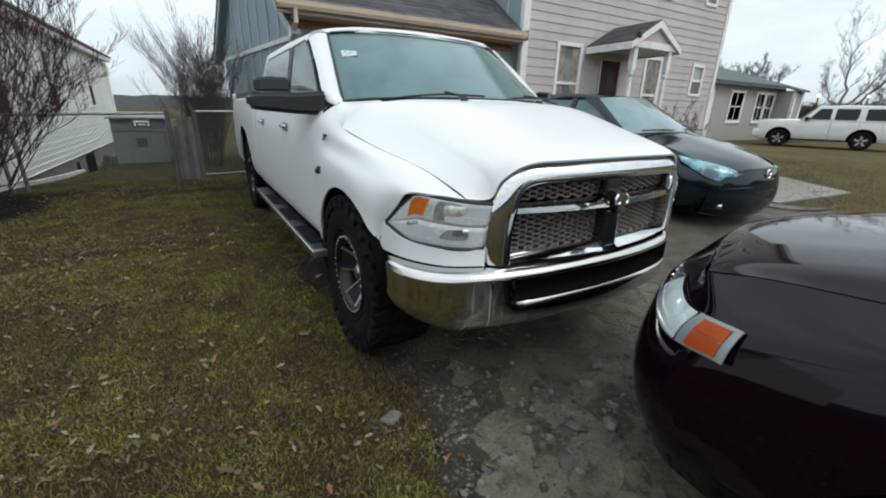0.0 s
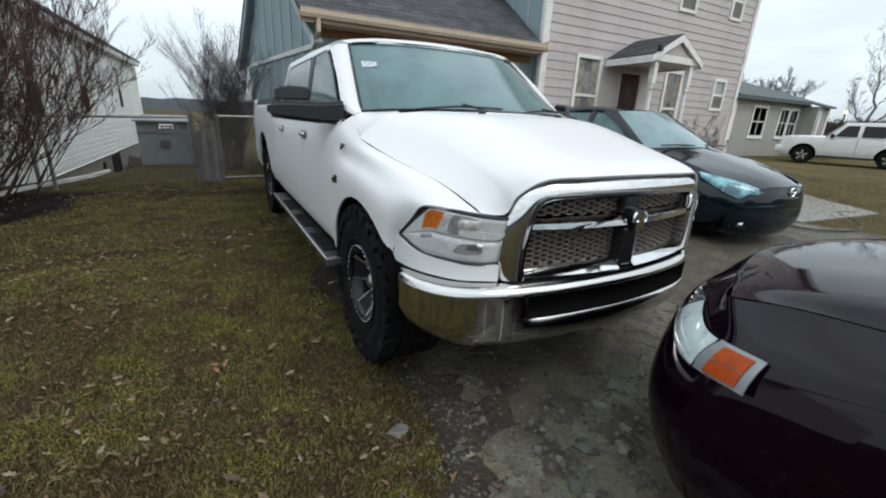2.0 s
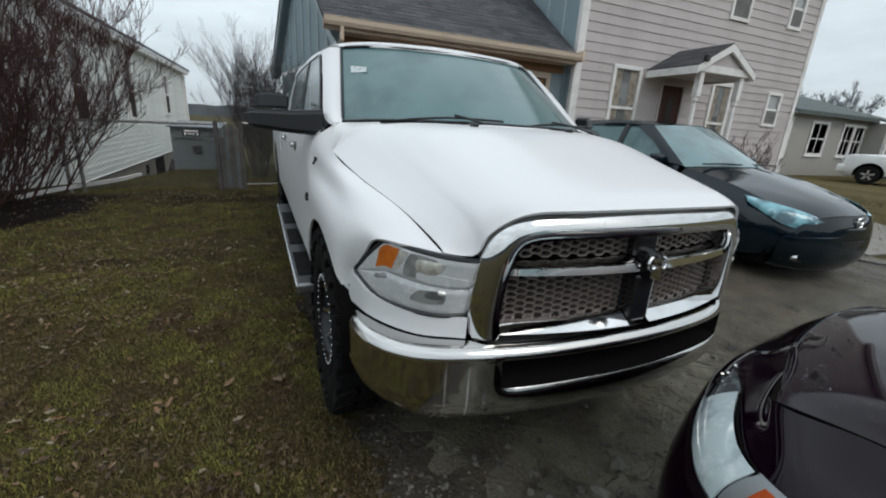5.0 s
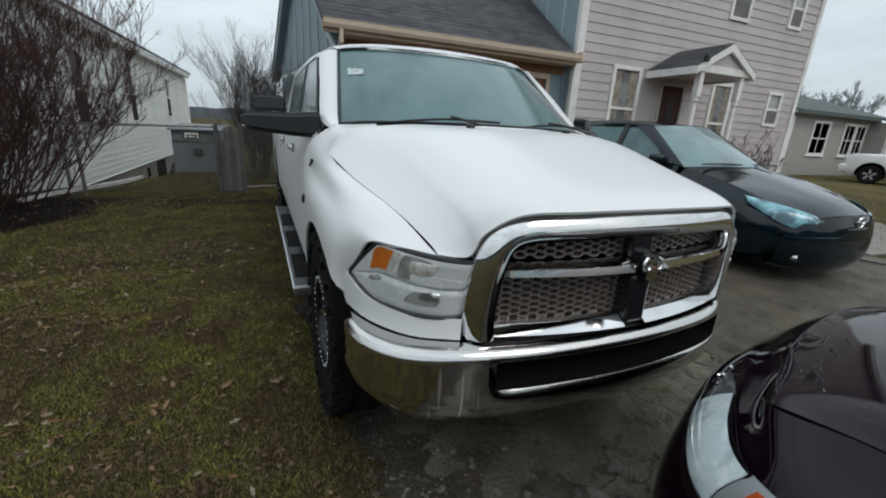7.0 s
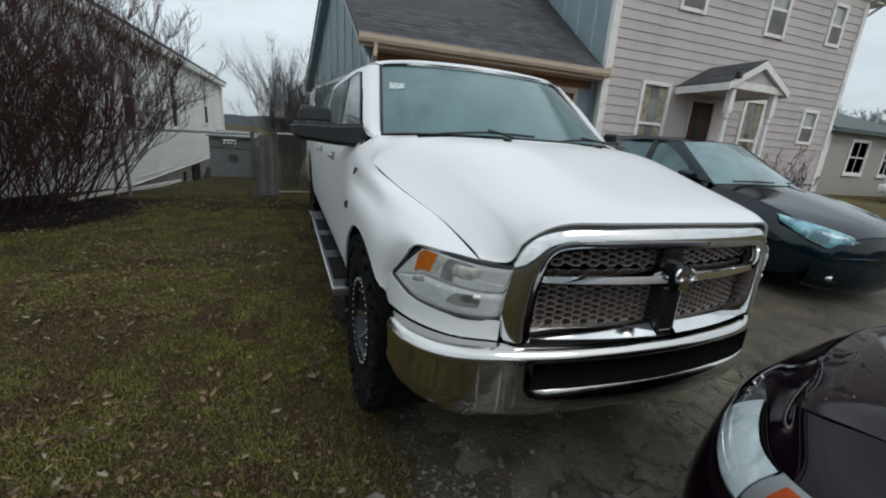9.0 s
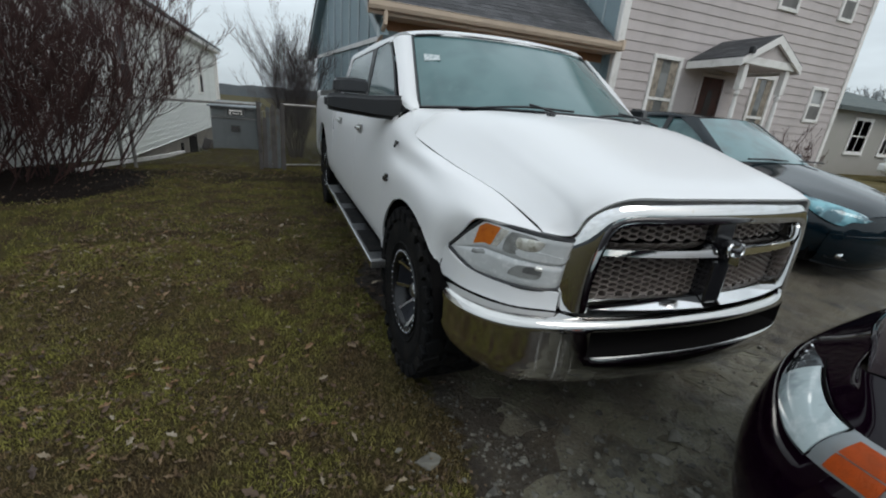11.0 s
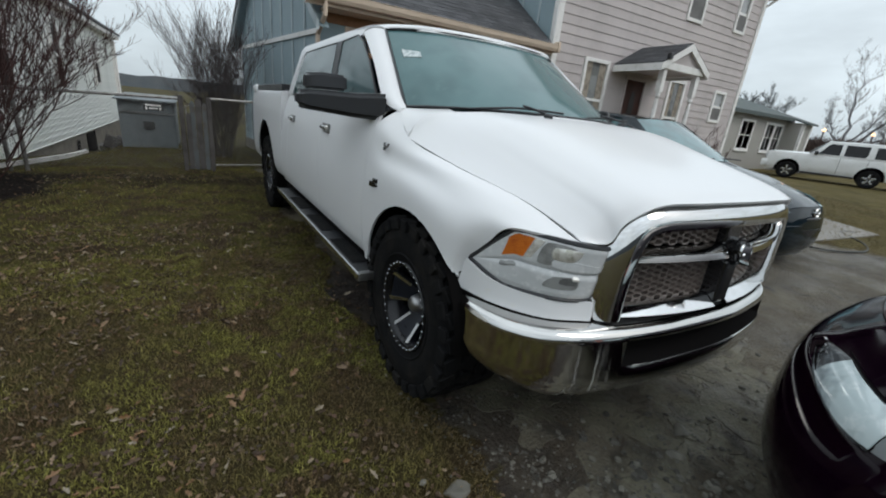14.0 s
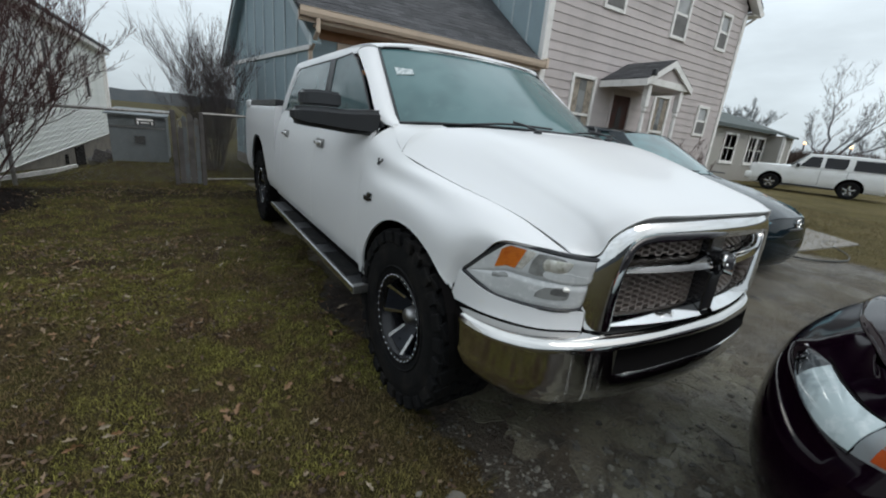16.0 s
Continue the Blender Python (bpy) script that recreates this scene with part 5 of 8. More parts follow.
def grille(t):
    g = new("grille")
    g.parent = t
    # surround: an inverted U of rounded section, and the lower bar
    path = [(-0.60, 0.70), (-0.602, 0.80), (-0.588, 0.92), (-0.556, 1.022), (-0.48, 1.070), (-0.3, 1.083), (0, 1.088)]
    path = path + [(-x, z) for x, z in reversed(path[:-1])]
    dense = catmull([(x, 0, z) for x, z in path], 61)
    rows = []
    for i, p in enumerate(dense):
        d = Vector(dense[min(i + 1, 60)] - dense[max(i - 1, 0)]).normalized()
        o = Vector((-d.z, 0, d.x))
        row = []
        for u, v in ((-0.052, 0.07), (-0.051, 0.0), (-0.044, -0.026), (-0.024, -0.036), (0.008, -0.030), (0.034, -0.010), (0.046, 0.016), (0.048, 0.06)):
            q = Vector(p) + o * u
            row.append((q.x, gy(q.x, q.z) + v, q.z))
        rows.append(row)
    part("surround", grid_bm(rows), "chrome", g, smooth=True)
    for z, hw, hh, x0, x1, nm in ((0.928, 0.024, 0.027, 0.05, 0.555, "crossbar"), (0.722, 0.03, 0.022, 0.05, 0.57, "lower_bar")):
        for s in (-1, 1):
            rows = []
            for x in np.linspace(x0, x1, 18):
                k = 1.0 - 0.25 * (x - x0) / (x1 - x0)
                sect = ((-hh, 0.03), (-hh, -0.02), (-hh * 0.5, -0.045), (hh * 0.5, -0.04), (hh, -0.015), (hh, 0.03)) if nm == "crossbar" else ((-hh, 0.0), (-hh, -0.042), (-hh * 0.6, -0.048), (hh * 0.7, -0.010), (hh, 0.0), (hh, 0.03))
                rows.append([(s * x, gy(x) + 0.03 + v, z + u * k) for u, v in sect])
            part(nm, grid_bm(rows, flip=s > 0), "chrome", g, smooth=True)
    part("backing", grid_bm([[(x, gy(x) + 0.13, z) for x in np.linspace(-0.60, 0.60, 24)] for z in (0.69, 1.09)]), "gap_dark", g)
    # honeycomb mesh
    bm = bmesh.new()
    hw, hh, w, dep = 0.046, 0.0225, 0.0034, 0.022

    def bar(a, b):
        (xa, za), (xb, zb) = a, b
        for x, z in (a, b):
            lim = 0.555 - max(0, z - 0.97) * 1.4
            if abs(x) > lim + 0.045 or abs(x) < 0.03 or z < 0.70 or z > 1.066 - 0.10 * max(0, abs(x) - 0.25) or abs(z - 0.928) < 0.022:
                return
        d = Vector((xb - xa, 0, zb - za)).normalized()
        n = Vector((-d.z, 0, d.x)) * w
        vs = []
        for x, z in (a, b):
            y = gy(x) + 0.055
            for sx in (-1, 1):
                vs += [bm.verts.new((x + sx * n.x, y, z + sx * n.z)), bm.verts.new((x + sx * n.x, y + dep, z + sx * n.z))]
        for f in ((0, 2, 6, 4), (1, 0, 4, 5), (2, 3, 7, 6)):
            bm.faces.new([vs[i] for i in f])

    for k in range(-21, 22):
        for r in range(17):
            x, z = k * hw * 0.75, 0.713 + r * hh + (hh / 2 if k % 2 else 0)
            c = [(x - hw / 2, z), (x - hw / 4, z + hh / 2), (x + hw / 4, z + hh / 2), (x + hw / 2, z)]
            for i in (0, 1, 2):
                bar(c[i], c[i + 1])
    ob = part("honeycomb", bm, "mesh_grey", g, "grey honeycomb mesh insert")
    ob["kind"] = "stuff"
    # centre post and emblem
    part("centre_post", boxbm(((-0.045, 0.075, 0.715), (0.045, 0.16, 0.90)), ((-0.052, 0.10, 0.955), (0.052, 0.15, 1.07)), bevel=0.012), "black_gloss", g)
    e = new("emblem")
    e.parent = t
    shield = [(0, 0.872), (0.024, 0.888), (0.038, 0.92), (0.046, 0.96), (0.034, 0.985), (0, 0.978), (-0.034, 0.985), (-0.046, 0.96), (-0.038, 0.92), (-0.024, 0.888)]
    bm = polybm([(x, 0.06, z) for x, z in shield], (0, 0.05, 0))
    bmesh.ops.bevel(bm, geom=bm.edges[:], offset=0.008, segments=2, affect="EDGES")
    part("shield", bm, "black_gloss", e, smooth=True)
    for s in (-1, 1):
        bm = bmesh.new()
        tube(bm, [(s * (0.024 + (0.021 - 0.0022 * a) * math.sin(a)), 0.054 - 0.010 * math.sin(a / 2), 0.944 + (0.023 - 0.0022 * a) * math.cos(a)) for a in np.linspace(0.0, 5.6, 20)], 0.0085, 8, 0.0035)
        part("scroll", bm, "chrome", e, smooth=True)
    bm = grid_bm([[(x * k, 0.044 + 0.012 * abs(x) / 0.02, z) for x in (-0.02, -0.01, 0.0, 0.01, 0.02)] for z, k in ((0.966, 0.6), (0.952, 0.8), (0.930, 0.6), (0.912, 0.42), (0.902, 0.5), (0.897, 0.3))])
    part("centre_ridge", thick(bm, 0.012), "chrome", e, smooth=True)


def lamp_xy(u, v):
    """A point of the right-hand headlamp's face: u from the grille to the outer tip, v from bottom to top."""
    x = -0.632 - 0.303 * max(u, 0.0)**0.9 - 0.315 * min(u, 0.0)
    y = 0.205 + 0.02 * (1 - v) * (1 - u) + 0.350 * max(u, 0.0)**2.4
    bot = 0.765 + 0.012 * u + 0.055 * max(0, u - 0.82) / 0.18
    top = 0.955 + 0.045 * u - 0.16 * (max(0, u - 0.78) / 0.22) ** 1.2
    return np.array((x + 0.03 * v * (1 - u), y, bot + (top - bot) * v))


def headlamps(t):
    for s in (1, -1):
        h = new("headlamp")
        h.parent = t
        n = 24
        q = lambda u, v, o=0.0: tuple(lamp_xy(u, v) * (s, 1, 1) + np.array((-0.3 * s * o * u, -o, 0)))

        def depth(u, v):
            """The hazed lens bulges over two bays, one above the other."""
            e = min(1.0, 12 * u, 10 * (1 - u), 12 * v, 12 * (1 - v))
            return 0.004 + 0.010 * e - 0.012 * math.exp(-(((v - 0.47) / 0.035) ** 2)) * min(1, 6 * (1 - u))

        part("lens", grid_bm([[q(u, v, depth(u, v)) for u in np.linspace(0, 1, n)] for v in np.linspace(0, 1, 22)], flip=s > 0), "lens_clear", h, "hazy clear lens", smooth=True)
        rim = [q(u, 0, 0.006) for u in np.linspace(0, 1, 16)] + [q(u, 1, 0.006) for u in np.linspace(1, 0, 16)]
        part("black_edge", tubebm([Vector(p) for p in rim + rim[:1]], 0.0085, 6), "black_plastic", h)
        gap = [[q(-0.075, v, -0.012), q(0.0, v, 0.004)] for v in np.linspace(0, 1, 6)]
        part("grille_gap", grid_bm(gap, flip=s > 0), "black_plastic", h)

        def patch(nm, quad, o, m, lab=""):
            """A four-sided inset: corners (u, v) from bottom inner round to top inner."""
            a, b, c, d = [np.array(p) for p in quad]
            g = []
            for k in np.linspace(0, 1, 5):
                row = []
                for i in np.linspace(0, 1, 7):
                    p = (a * (1 - i) + b * i) * (1 - k) + (d * (1 - i) + c * i) * k
                    row.append(q(p[0], p[1], depth(p[0], p[1]) + o))
                g.append(row)
            part(nm, thick(grid_bm(g, flip=s > 0), 0.003), m, h, lab)

        def blob(nm, quad, o, m, lab="", bulge=0.0, n=9):
            """A rounded inset filling a four-sided patch, pressed out or in at its middle."""
            a, b, c, d = [np.array(p) for p in quad]
            g = []
            for k in np.linspace(-1, 1, n):
                row = []
                for i in np.linspace(-1, 1, n):
                    x, y = i * math.sqrt(1 - k * k / 2), k * math.sqrt(1 - i * i / 2)
                    x, y = (i + x) / 2 * 0.5 + 0.5, (k + y) / 2 * 0.5 + 0.5
                    p = (a * (1 - x) + b * x) * (1 - y) + (d * (1 - x) + c * x) * y
                    row.append(q(p[0], p[1], depth(p[0], p[1]) + o + bulge * (1 - i * i) * (1 - k * k)))
                g.append(row)
            part(nm, thick(grid_bm(g, flip=s > 0), 0.003), m, h, lab, smooth=True)

        patch("turn_lens", ((0.735, 0.58), (0.85, 0.60), (0.825, 0.93), (0.685, 0.93)), 0.003, "amber_truck", "amber turn lens")
        patch("bulb_cover", ((0.69, 0.60), (0.725, 0.60), (0.675, 0.93), (0.62, 0.93)), 0.0025, "reflector")
        # Lamp bowls as insets on the lens: shade and highlight are in their colours.
        blob("bowl_shade", ((0.52, 0.56), (0.66, 0.54), (0.62, 0.95), (0.36, 0.93)), 0.002, "lens_dark")
        blob("main_reflector", ((0.38, 0.68), (0.56, 0.66), (0.57, 0.88), (0.31, 0.90)), 0.0035, "reflector", "reflector bowl, its chrome highlight put into the colour", 0.004)
        blob("bowl_floor", ((0.05, 0.55), (0.56, 0.53), (0.54, 0.72), (0.07, 0.66)), 0.0028, "lens_clear")
        blob("low_shade", ((0.27, 0.20), (0.60, 0.17), (0.52, 0.40), (0.28, 0.44)), 0.002, "lens_dark")
        blob("low_bowl", ((0.29, 0.28), (0.47, 0.28), (0.45, 0.40), (0.30, 0.42)), 0.003, "bowl_black", "dark lower lamp bowl")
        blob("low_reflector", ((0.28, 0.37), (0.36, 0.37), (0.35, 0.45), (0.29, 0.45)), 0.004, "reflector", "", 0.003)
        blob("side_bulb", ((0.76, 0.38), (0.86, 0.37), (0.85, 0.46), (0.76, 0.46)), 0.002, "lens_dark")


def bumper(t):
    b = new("bumper")
    b.parent = t
    plan = [(-0.93, 0.56), (-0.945, 0.45), (-0.918, 0.328), (-0.83, 0.220), (-0.68, 0.150), (-0.45, 0.100), (-0.2, 0.076), (0, 0.070)]
    plan = plan + [(0.2, 0.082), (0.45, 0.118), (0.60, 0.175), (0.72, 0.265), (0.80, 0.37), (0.86, 0.48), (0.88, 0.58)]
    us = catmull([(x, y, 0) for x, y in plan], 121)
    sec = [(-0.10, 0.685), (-0.03, 0.692), (0.0, 0.690), (0.02, 0.681), (0.03, 0.667), (0.034, 0.652), (0.034, 0.645), (0.034, 0.562), (0.034, 0.548), (0.036, 0.505), (0.03, 0.460), (0.01, 0.43), (-0.03, 0.415), (-0.10, 0.415)]
    bm = bmesh.new()
    rows, flags = [], []
    for i, p in enumerate(us):
        d = Vector(us[min(i + 1, 120)] - us[max(i - 1, 0)]).normalized()
        o = Vector((d.y, -d.x, 0))
        ax = abs(p[0])
        slot = ax < 0.55
        end = min(1, max(0, (ax - 0.80) / 0.15))
        rows.append([])
        flags.append(slot)
        for k, (u, z) in enumerate(sec):
            if k >= 9:
                z += 0.04 * end
            if slot and 6 <= k <= 7:
                u -= 0.075
            if ax < 0.60 and k <= 1:
                z -= 0.012
            q = Vector(p) + o * u
            rows[-1].append(bm.verts.new((q.x, q.y, z)))
    for i in range(120):
        for k in range(len(sec) - 1):
            f = bm.faces.new((rows[i][k], rows[i + 1][k], rows[i + 1][k + 1], rows[i][k + 1]))
            # Slot faces turn near-black: the recess shade is in their colour.
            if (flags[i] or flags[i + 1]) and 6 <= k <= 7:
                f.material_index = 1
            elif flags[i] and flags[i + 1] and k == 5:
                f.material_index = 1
            elif k == 0 and abs(rows[i][0].co.x) < 0.62:
                f.material_index = 2
            f.smooth = True
    bmesh.ops.recalc_face_normals(bm, faces=bm.faces[:])
    part("bumper_bar", bm, "chrome_dirty", b, "stained chrome bumper bar", mats=("gap_dark", "shelf_grey"))
    for s in (-1, 1):
        part("bumper_gap", tubebm([Vector((s * p[0], p[1], p[2])) for p in catmull([(0.950, 0.60, 0.698), (0.900, 0.422, 0.690), (0.79, 0.270, 0.689), (0.645, 0.19, 0.691)], 14)], 0.0095, 6), "gap_dark", b)


def wheel(t):
    w = new("wheel")
    bm = bmesh.new()
    lathe(bm, [(0.198, -0.118), (0.225, -0.150), (0.30, -0.166), (0.375, -0.162), (0.412, -0.142), (0.420, -0.10), (0.423, 0.0), (0.420, 0.10), (0.412, 0.142), (0.375, 0.162), (0.24, 0.15), (0.198, 0.12)], 72, "x")
    ty = part("tyre", bm, "rubber", w, smooth=True)
    for r in (0.255, 0.33):
        bm = bmesh.new()
        lathe(bm, [(r - 0.006, -0.154 - (r - 0.225) * 0.12), (r, -0.163 - (r - 0.255) * 0.06), (r + 0.006, -0.154 - (r - 0.225) * 0.12)], 60, "x")
        part("sidewall_ring", bm, "rubber", ty, smooth=True)
    bm = bmesh.new()
    for k in range(26):
        a = 2 * math.pi * k / 26
        for lo, hi, da, rr, turn in ((-0.166, -0.088, 0.0, 0.437, 16), (-0.078, -0.006, 0.12, 0.440, -20), (0.006, 0.078, 0.0, 0.440, 20), (0.088, 0.166, 0.12, 0.437, -16)):
            box(bm, (lo, -0.036, 0.405), (hi, 0.036, rr), 0.006, pose(0, 0, 0, math.degrees(a + da), 0, 0) @ pose(0, 0, 0, 0, 0, turn))
        deep = 0.028 if k % 2 else 0.036
        box(bm, (-0.176, -deep, 0.372), (-0.15, deep, 0.426), 0.006, pose(0, 0, 0, math.degrees(a), 0, 0))
    part("tread", bm, "rubber", ty)
    bm = bmesh.new()
    lathe(bm, [(0.205, -0.125), (0.222, -0.152), (0.218, -0.158), (0.204, -0.154), (0.190, -0.140), (0.180, -0.07), (0.175, 0.12)], 60, "x")
    rim = part("rim", bm, "rim_black", w, smooth=True)
    bm = bmesh.new()
    lathe(bm, [(0.0, -0.020), (0.075, -0.022), (0.10, -0.005), (0.18, 0.02)], 40, "x")
    part("wheel_disc", bm, "rim_black", rim, smooth=True)
    # four broad spoke pairs dished towards the hub, with milled edges
    for k in range(4):
        turn = pose(0, 0, 0, 90 * k, 0, 0)
        bm = bmesh.new()
        grid_bm([[(-0.012 - 0.092 * v - 0.004 * (1 - u * u), (0.030 + 0.052 * v) * u, 0.062 + 0.126 * v) for u in np.linspace(-1, 1, 7)] for v in (0, 0.25, 0.5, 0.75, 1.0)], bm)
        thick(bm, 0.03)
        bmesh.ops.transform(bm, matrix=turn, verts=bm.verts[:])
        part("spoke", bm, "spoke_grey", rim, smooth=True)
        bm = lathe(bmesh.new(), [(0.0, 0.0), (0.012, -0.002)], 14, "x", (-0.112, 0.0, 0.148))
        bmesh.ops.transform(bm, matrix=turn, verts=bm.verts[:])
        part("spoke_hole", bm, "gap_dark", rim)
        for q in (-1, 1):
            bm = bmesh.new()
            a, b = Vector((-0.070, q * 0.046, 0.092)), Vector((-0.143, q * 0.080, 0.186))
            n = Vector((0, q, 0)) * 0.008
            poly(bm, [a - n, a + n, b + n * 1.3, b - n * 1.3], (-0.004, 0, 0))
            bmesh.ops.transform(bm, matrix=turn, verts=bm.verts[:])
            part("milled_edge", bm, "milled", rim)
    me = None
    for k in range(36):
        a = 2 * math.pi * (k + 0.5) / 36
        if me is None:
            bm = bmesh.new()
            bmesh.ops.create_uvsphere(bm, u_segments=8, v_segments=5, radius=0.0048)
            o = part("rivet", bm, "milled", rim, smooth=True)
            me = o.data
        else:
            o = new("rivet", me)
            o.parent = rim
        o.matrix_basis = Matrix.Translation((-0.158, 0.212 * math.cos(a), 0.212 * math.sin(a)))
    bm = bmesh.new()
    lathe(bm, [(0.0, -0.112), (0.028, -0.110), (0.040, -0.098), (0.047, -0.07), (0.052, -0.03), (0.062, -0.018)], 24, "x")
    part("centre_cap", bm, "dull_metal", w, smooth=True)
    for k in range(8):
        a = 2 * math.pi * k / 8
        part("lug_nut", tubebm([(-0.018, 0.070 * math.cos(a), 0.070 * math.sin(a)), (-0.046, 0.070 * math.cos(a), 0.070 * math.sin(a))], 0.009, 6), "rim_black", rim)
    return w


def chrome_dirty():
    """Chrome with vertical dried runs and a film of road dirt."""
    m = mat("chrome_dirty", (0.60, 0.59, 0.575), 0.10, metal=1.0, rough_var=0.06)
    nt = m.node_tree
    b = nt.nodes["Principled BSDF"]
    co = nt.nodes.new("ShaderNodeTexCoord")
    mp = nt.nodes.new("ShaderNodeMapping")
    mp.inputs["Scale"].default_value = (26, 26, 1.6)
    nt.links.new(co.outputs["Object"], mp.inputs["Vector"])
    n = nt.nodes.new("ShaderNodeTexNoise")
    n.inputs["Scale"].default_value, n.inputs["Detail"].default_value = 1.0, 5.0
    nt.links.new(mp.outputs[0], n.inputs["Vector"])
    r = nt.nodes.new("ShaderNodeMapRange")
    r.inputs["From Min"].default_value, r.inputs["From Max"].default_value = 0.68, 0.80
    r.inputs["To Max"].default_value = 0.55
    nt.links.new(n.outputs["Fac"], r.inputs["Value"])
    d = nt.nodes.new("ShaderNodeBsdfDiffuse")
    d.inputs["Color"].default_value = (0.36, 0.35, 0.33, 1)
    x = nt.nodes.new("ShaderNodeMixShader")
    sep = nt.nodes.new("ShaderNodeSeparateXYZ")
    nt.links.new(co.outputs["Object"], sep.inputs[0])
    fine = nt.nodes.new("ShaderNodeTexNoise")
    fine.inputs["Scale"].default_value, fine.inputs["Detail"].default_value = 2.5, 6.0
    nt.links.new(mp.outputs[0], fine.inputs["Vector"])
    fac = r.outputs["Result"]
    for x0, wide, strong in ((-0.768, 0.010, 1.2), (-0.742, 0.007, 1.0), (-0.672, 0.009, 1.2), (-0.645, 0.016, 0.8), (-0.615, 0.009, 1.0)):
        d0 = nt.nodes.new("ShaderNodeMath")
        d0.operation = "SUBTRACT"
        d0.inputs[1].default_value = x0
        nt.links.new(sep.outputs["X"], d0.inputs[0])
        d1 = nt.nodes.new("ShaderNodeMath")
        d1.operation = "ABSOLUTE"
        nt.links.new(d0.outputs[0], d1.inputs[0])
        d2 = nt.nodes.new("ShaderNodeMapRange")
        d2.inputs["From Min"].default_value, d2.inputs["From Max"].default_value = 0.0, wide
        d2.inputs["To Min"].default_value, d2.inputs["To Max"].default_value = strong, 0.0
        nt.links.new(d1.outputs[0], d2.inputs["Value"])
        d3 = nt.nodes.new("ShaderNodeMath")
        d3.operation = "MULTIPLY"
        nt.links.new(d2.outputs["Result"], d3.inputs[0])
        nz = nt.nodes.new("ShaderNodeMapRange")
        nz.inputs["From Min"].default_value, nz.inputs["From Max"].default_value = 0.42, 0.68
        nt.links.new(fine.outputs["Fac"], nz.inputs["Value"])
        nt.links.new(nz.outputs["Result"], d3.inputs[1])
        d4 = nt.nodes.new("ShaderNodeMath")
        d4.operation, d4.use_clamp = "MAXIMUM", True
        nt.links.new(fac, d4.inputs[0])
        nt.links.new(d3.outputs[0], d4.inputs[1])
        fac = d4.outputs[0]
    low = nt.nodes.new("ShaderNodeMapRange")
    low.inputs["From Min"].default_value, low.inputs["From Max"].default_value = 0.66, 0.58
    low.inputs["To Max"].default_value = 0.75
    nt.links.new(sep.outputs["Z"], low.inputs["Value"])
    run = nt.nodes.new("ShaderNodeMath")
    run.operation = "MULTIPLY"
    nt.links.new(fac, run.inputs[0])
    nt.links.new(low.outputs["Result"], run.inputs[1])
    nt.links.new(run.outputs[0], x.inputs["Fac"])
    nt.links.new(b.outputs[0], x.inputs[1])
    nt.links.new(d.outputs[0], x.inputs[2])
    nt.links.new(x.outputs[0], nt.nodes["Material Output"].inputs["Surface"])
    return m


M["chrome_dirty"] = chrome_dirty()
pickup()


# ---- other vehicles ----
def car_wheel(parent, x, y, z, r, width=0.2, rim="dull_metal"):
    w = new("wheel")
    w.parent = parent
    s = -1 if x < 0 else 1
    bm = lathe(bmesh.new(), [(r * 0.62, -width / 2), (r * 0.8, -width * 0.52), (r * 0.95, -width / 2), (r, -width * 0.3), (r, width * 0.3), (r * 0.95, width / 2), (r * 0.62, width / 2)], 36, "x")
    part("tyre", bm, "rubber", w, smooth=True)
    bm = lathe(bmesh.new(), [(r * 0.63, -width / 2), (r * 0.6, -width * 0.42), (r * 0.25, -width * 0.3), (0.0, -width * 0.34)], 30, "x")
    rm = part("rim", bm, "rim_black", w, smooth=True)
    for k in range(5):
        bm = boxbm(((-width * 0.47, -r * 0.09, r * 0.12), (-width * 0.36, r * 0.09, r * 0.61)), bevel=0.006, m=pose(0, 0, 0, 72 * k, 0, 0))
        part("spoke", bm, rim, rm)
    w.matrix_basis = pose(x, y, z, 0, 0, 0 if s < 0 else 180)
    return w


def arch_liner(parent, x, y, z, r):
    bm = lathe(bmesh.new(), [(r, 0.0), (r, 0.24)], 30, "x", (x if x < 0 else x - 0.24, y, z))
    bmesh.ops.delete(bm, geom=[f for f in bm.faces if f.calc_center_median().z < z - 0.05], context="FACES")
    part("wheel_well", bm, "gap_dark", parent)


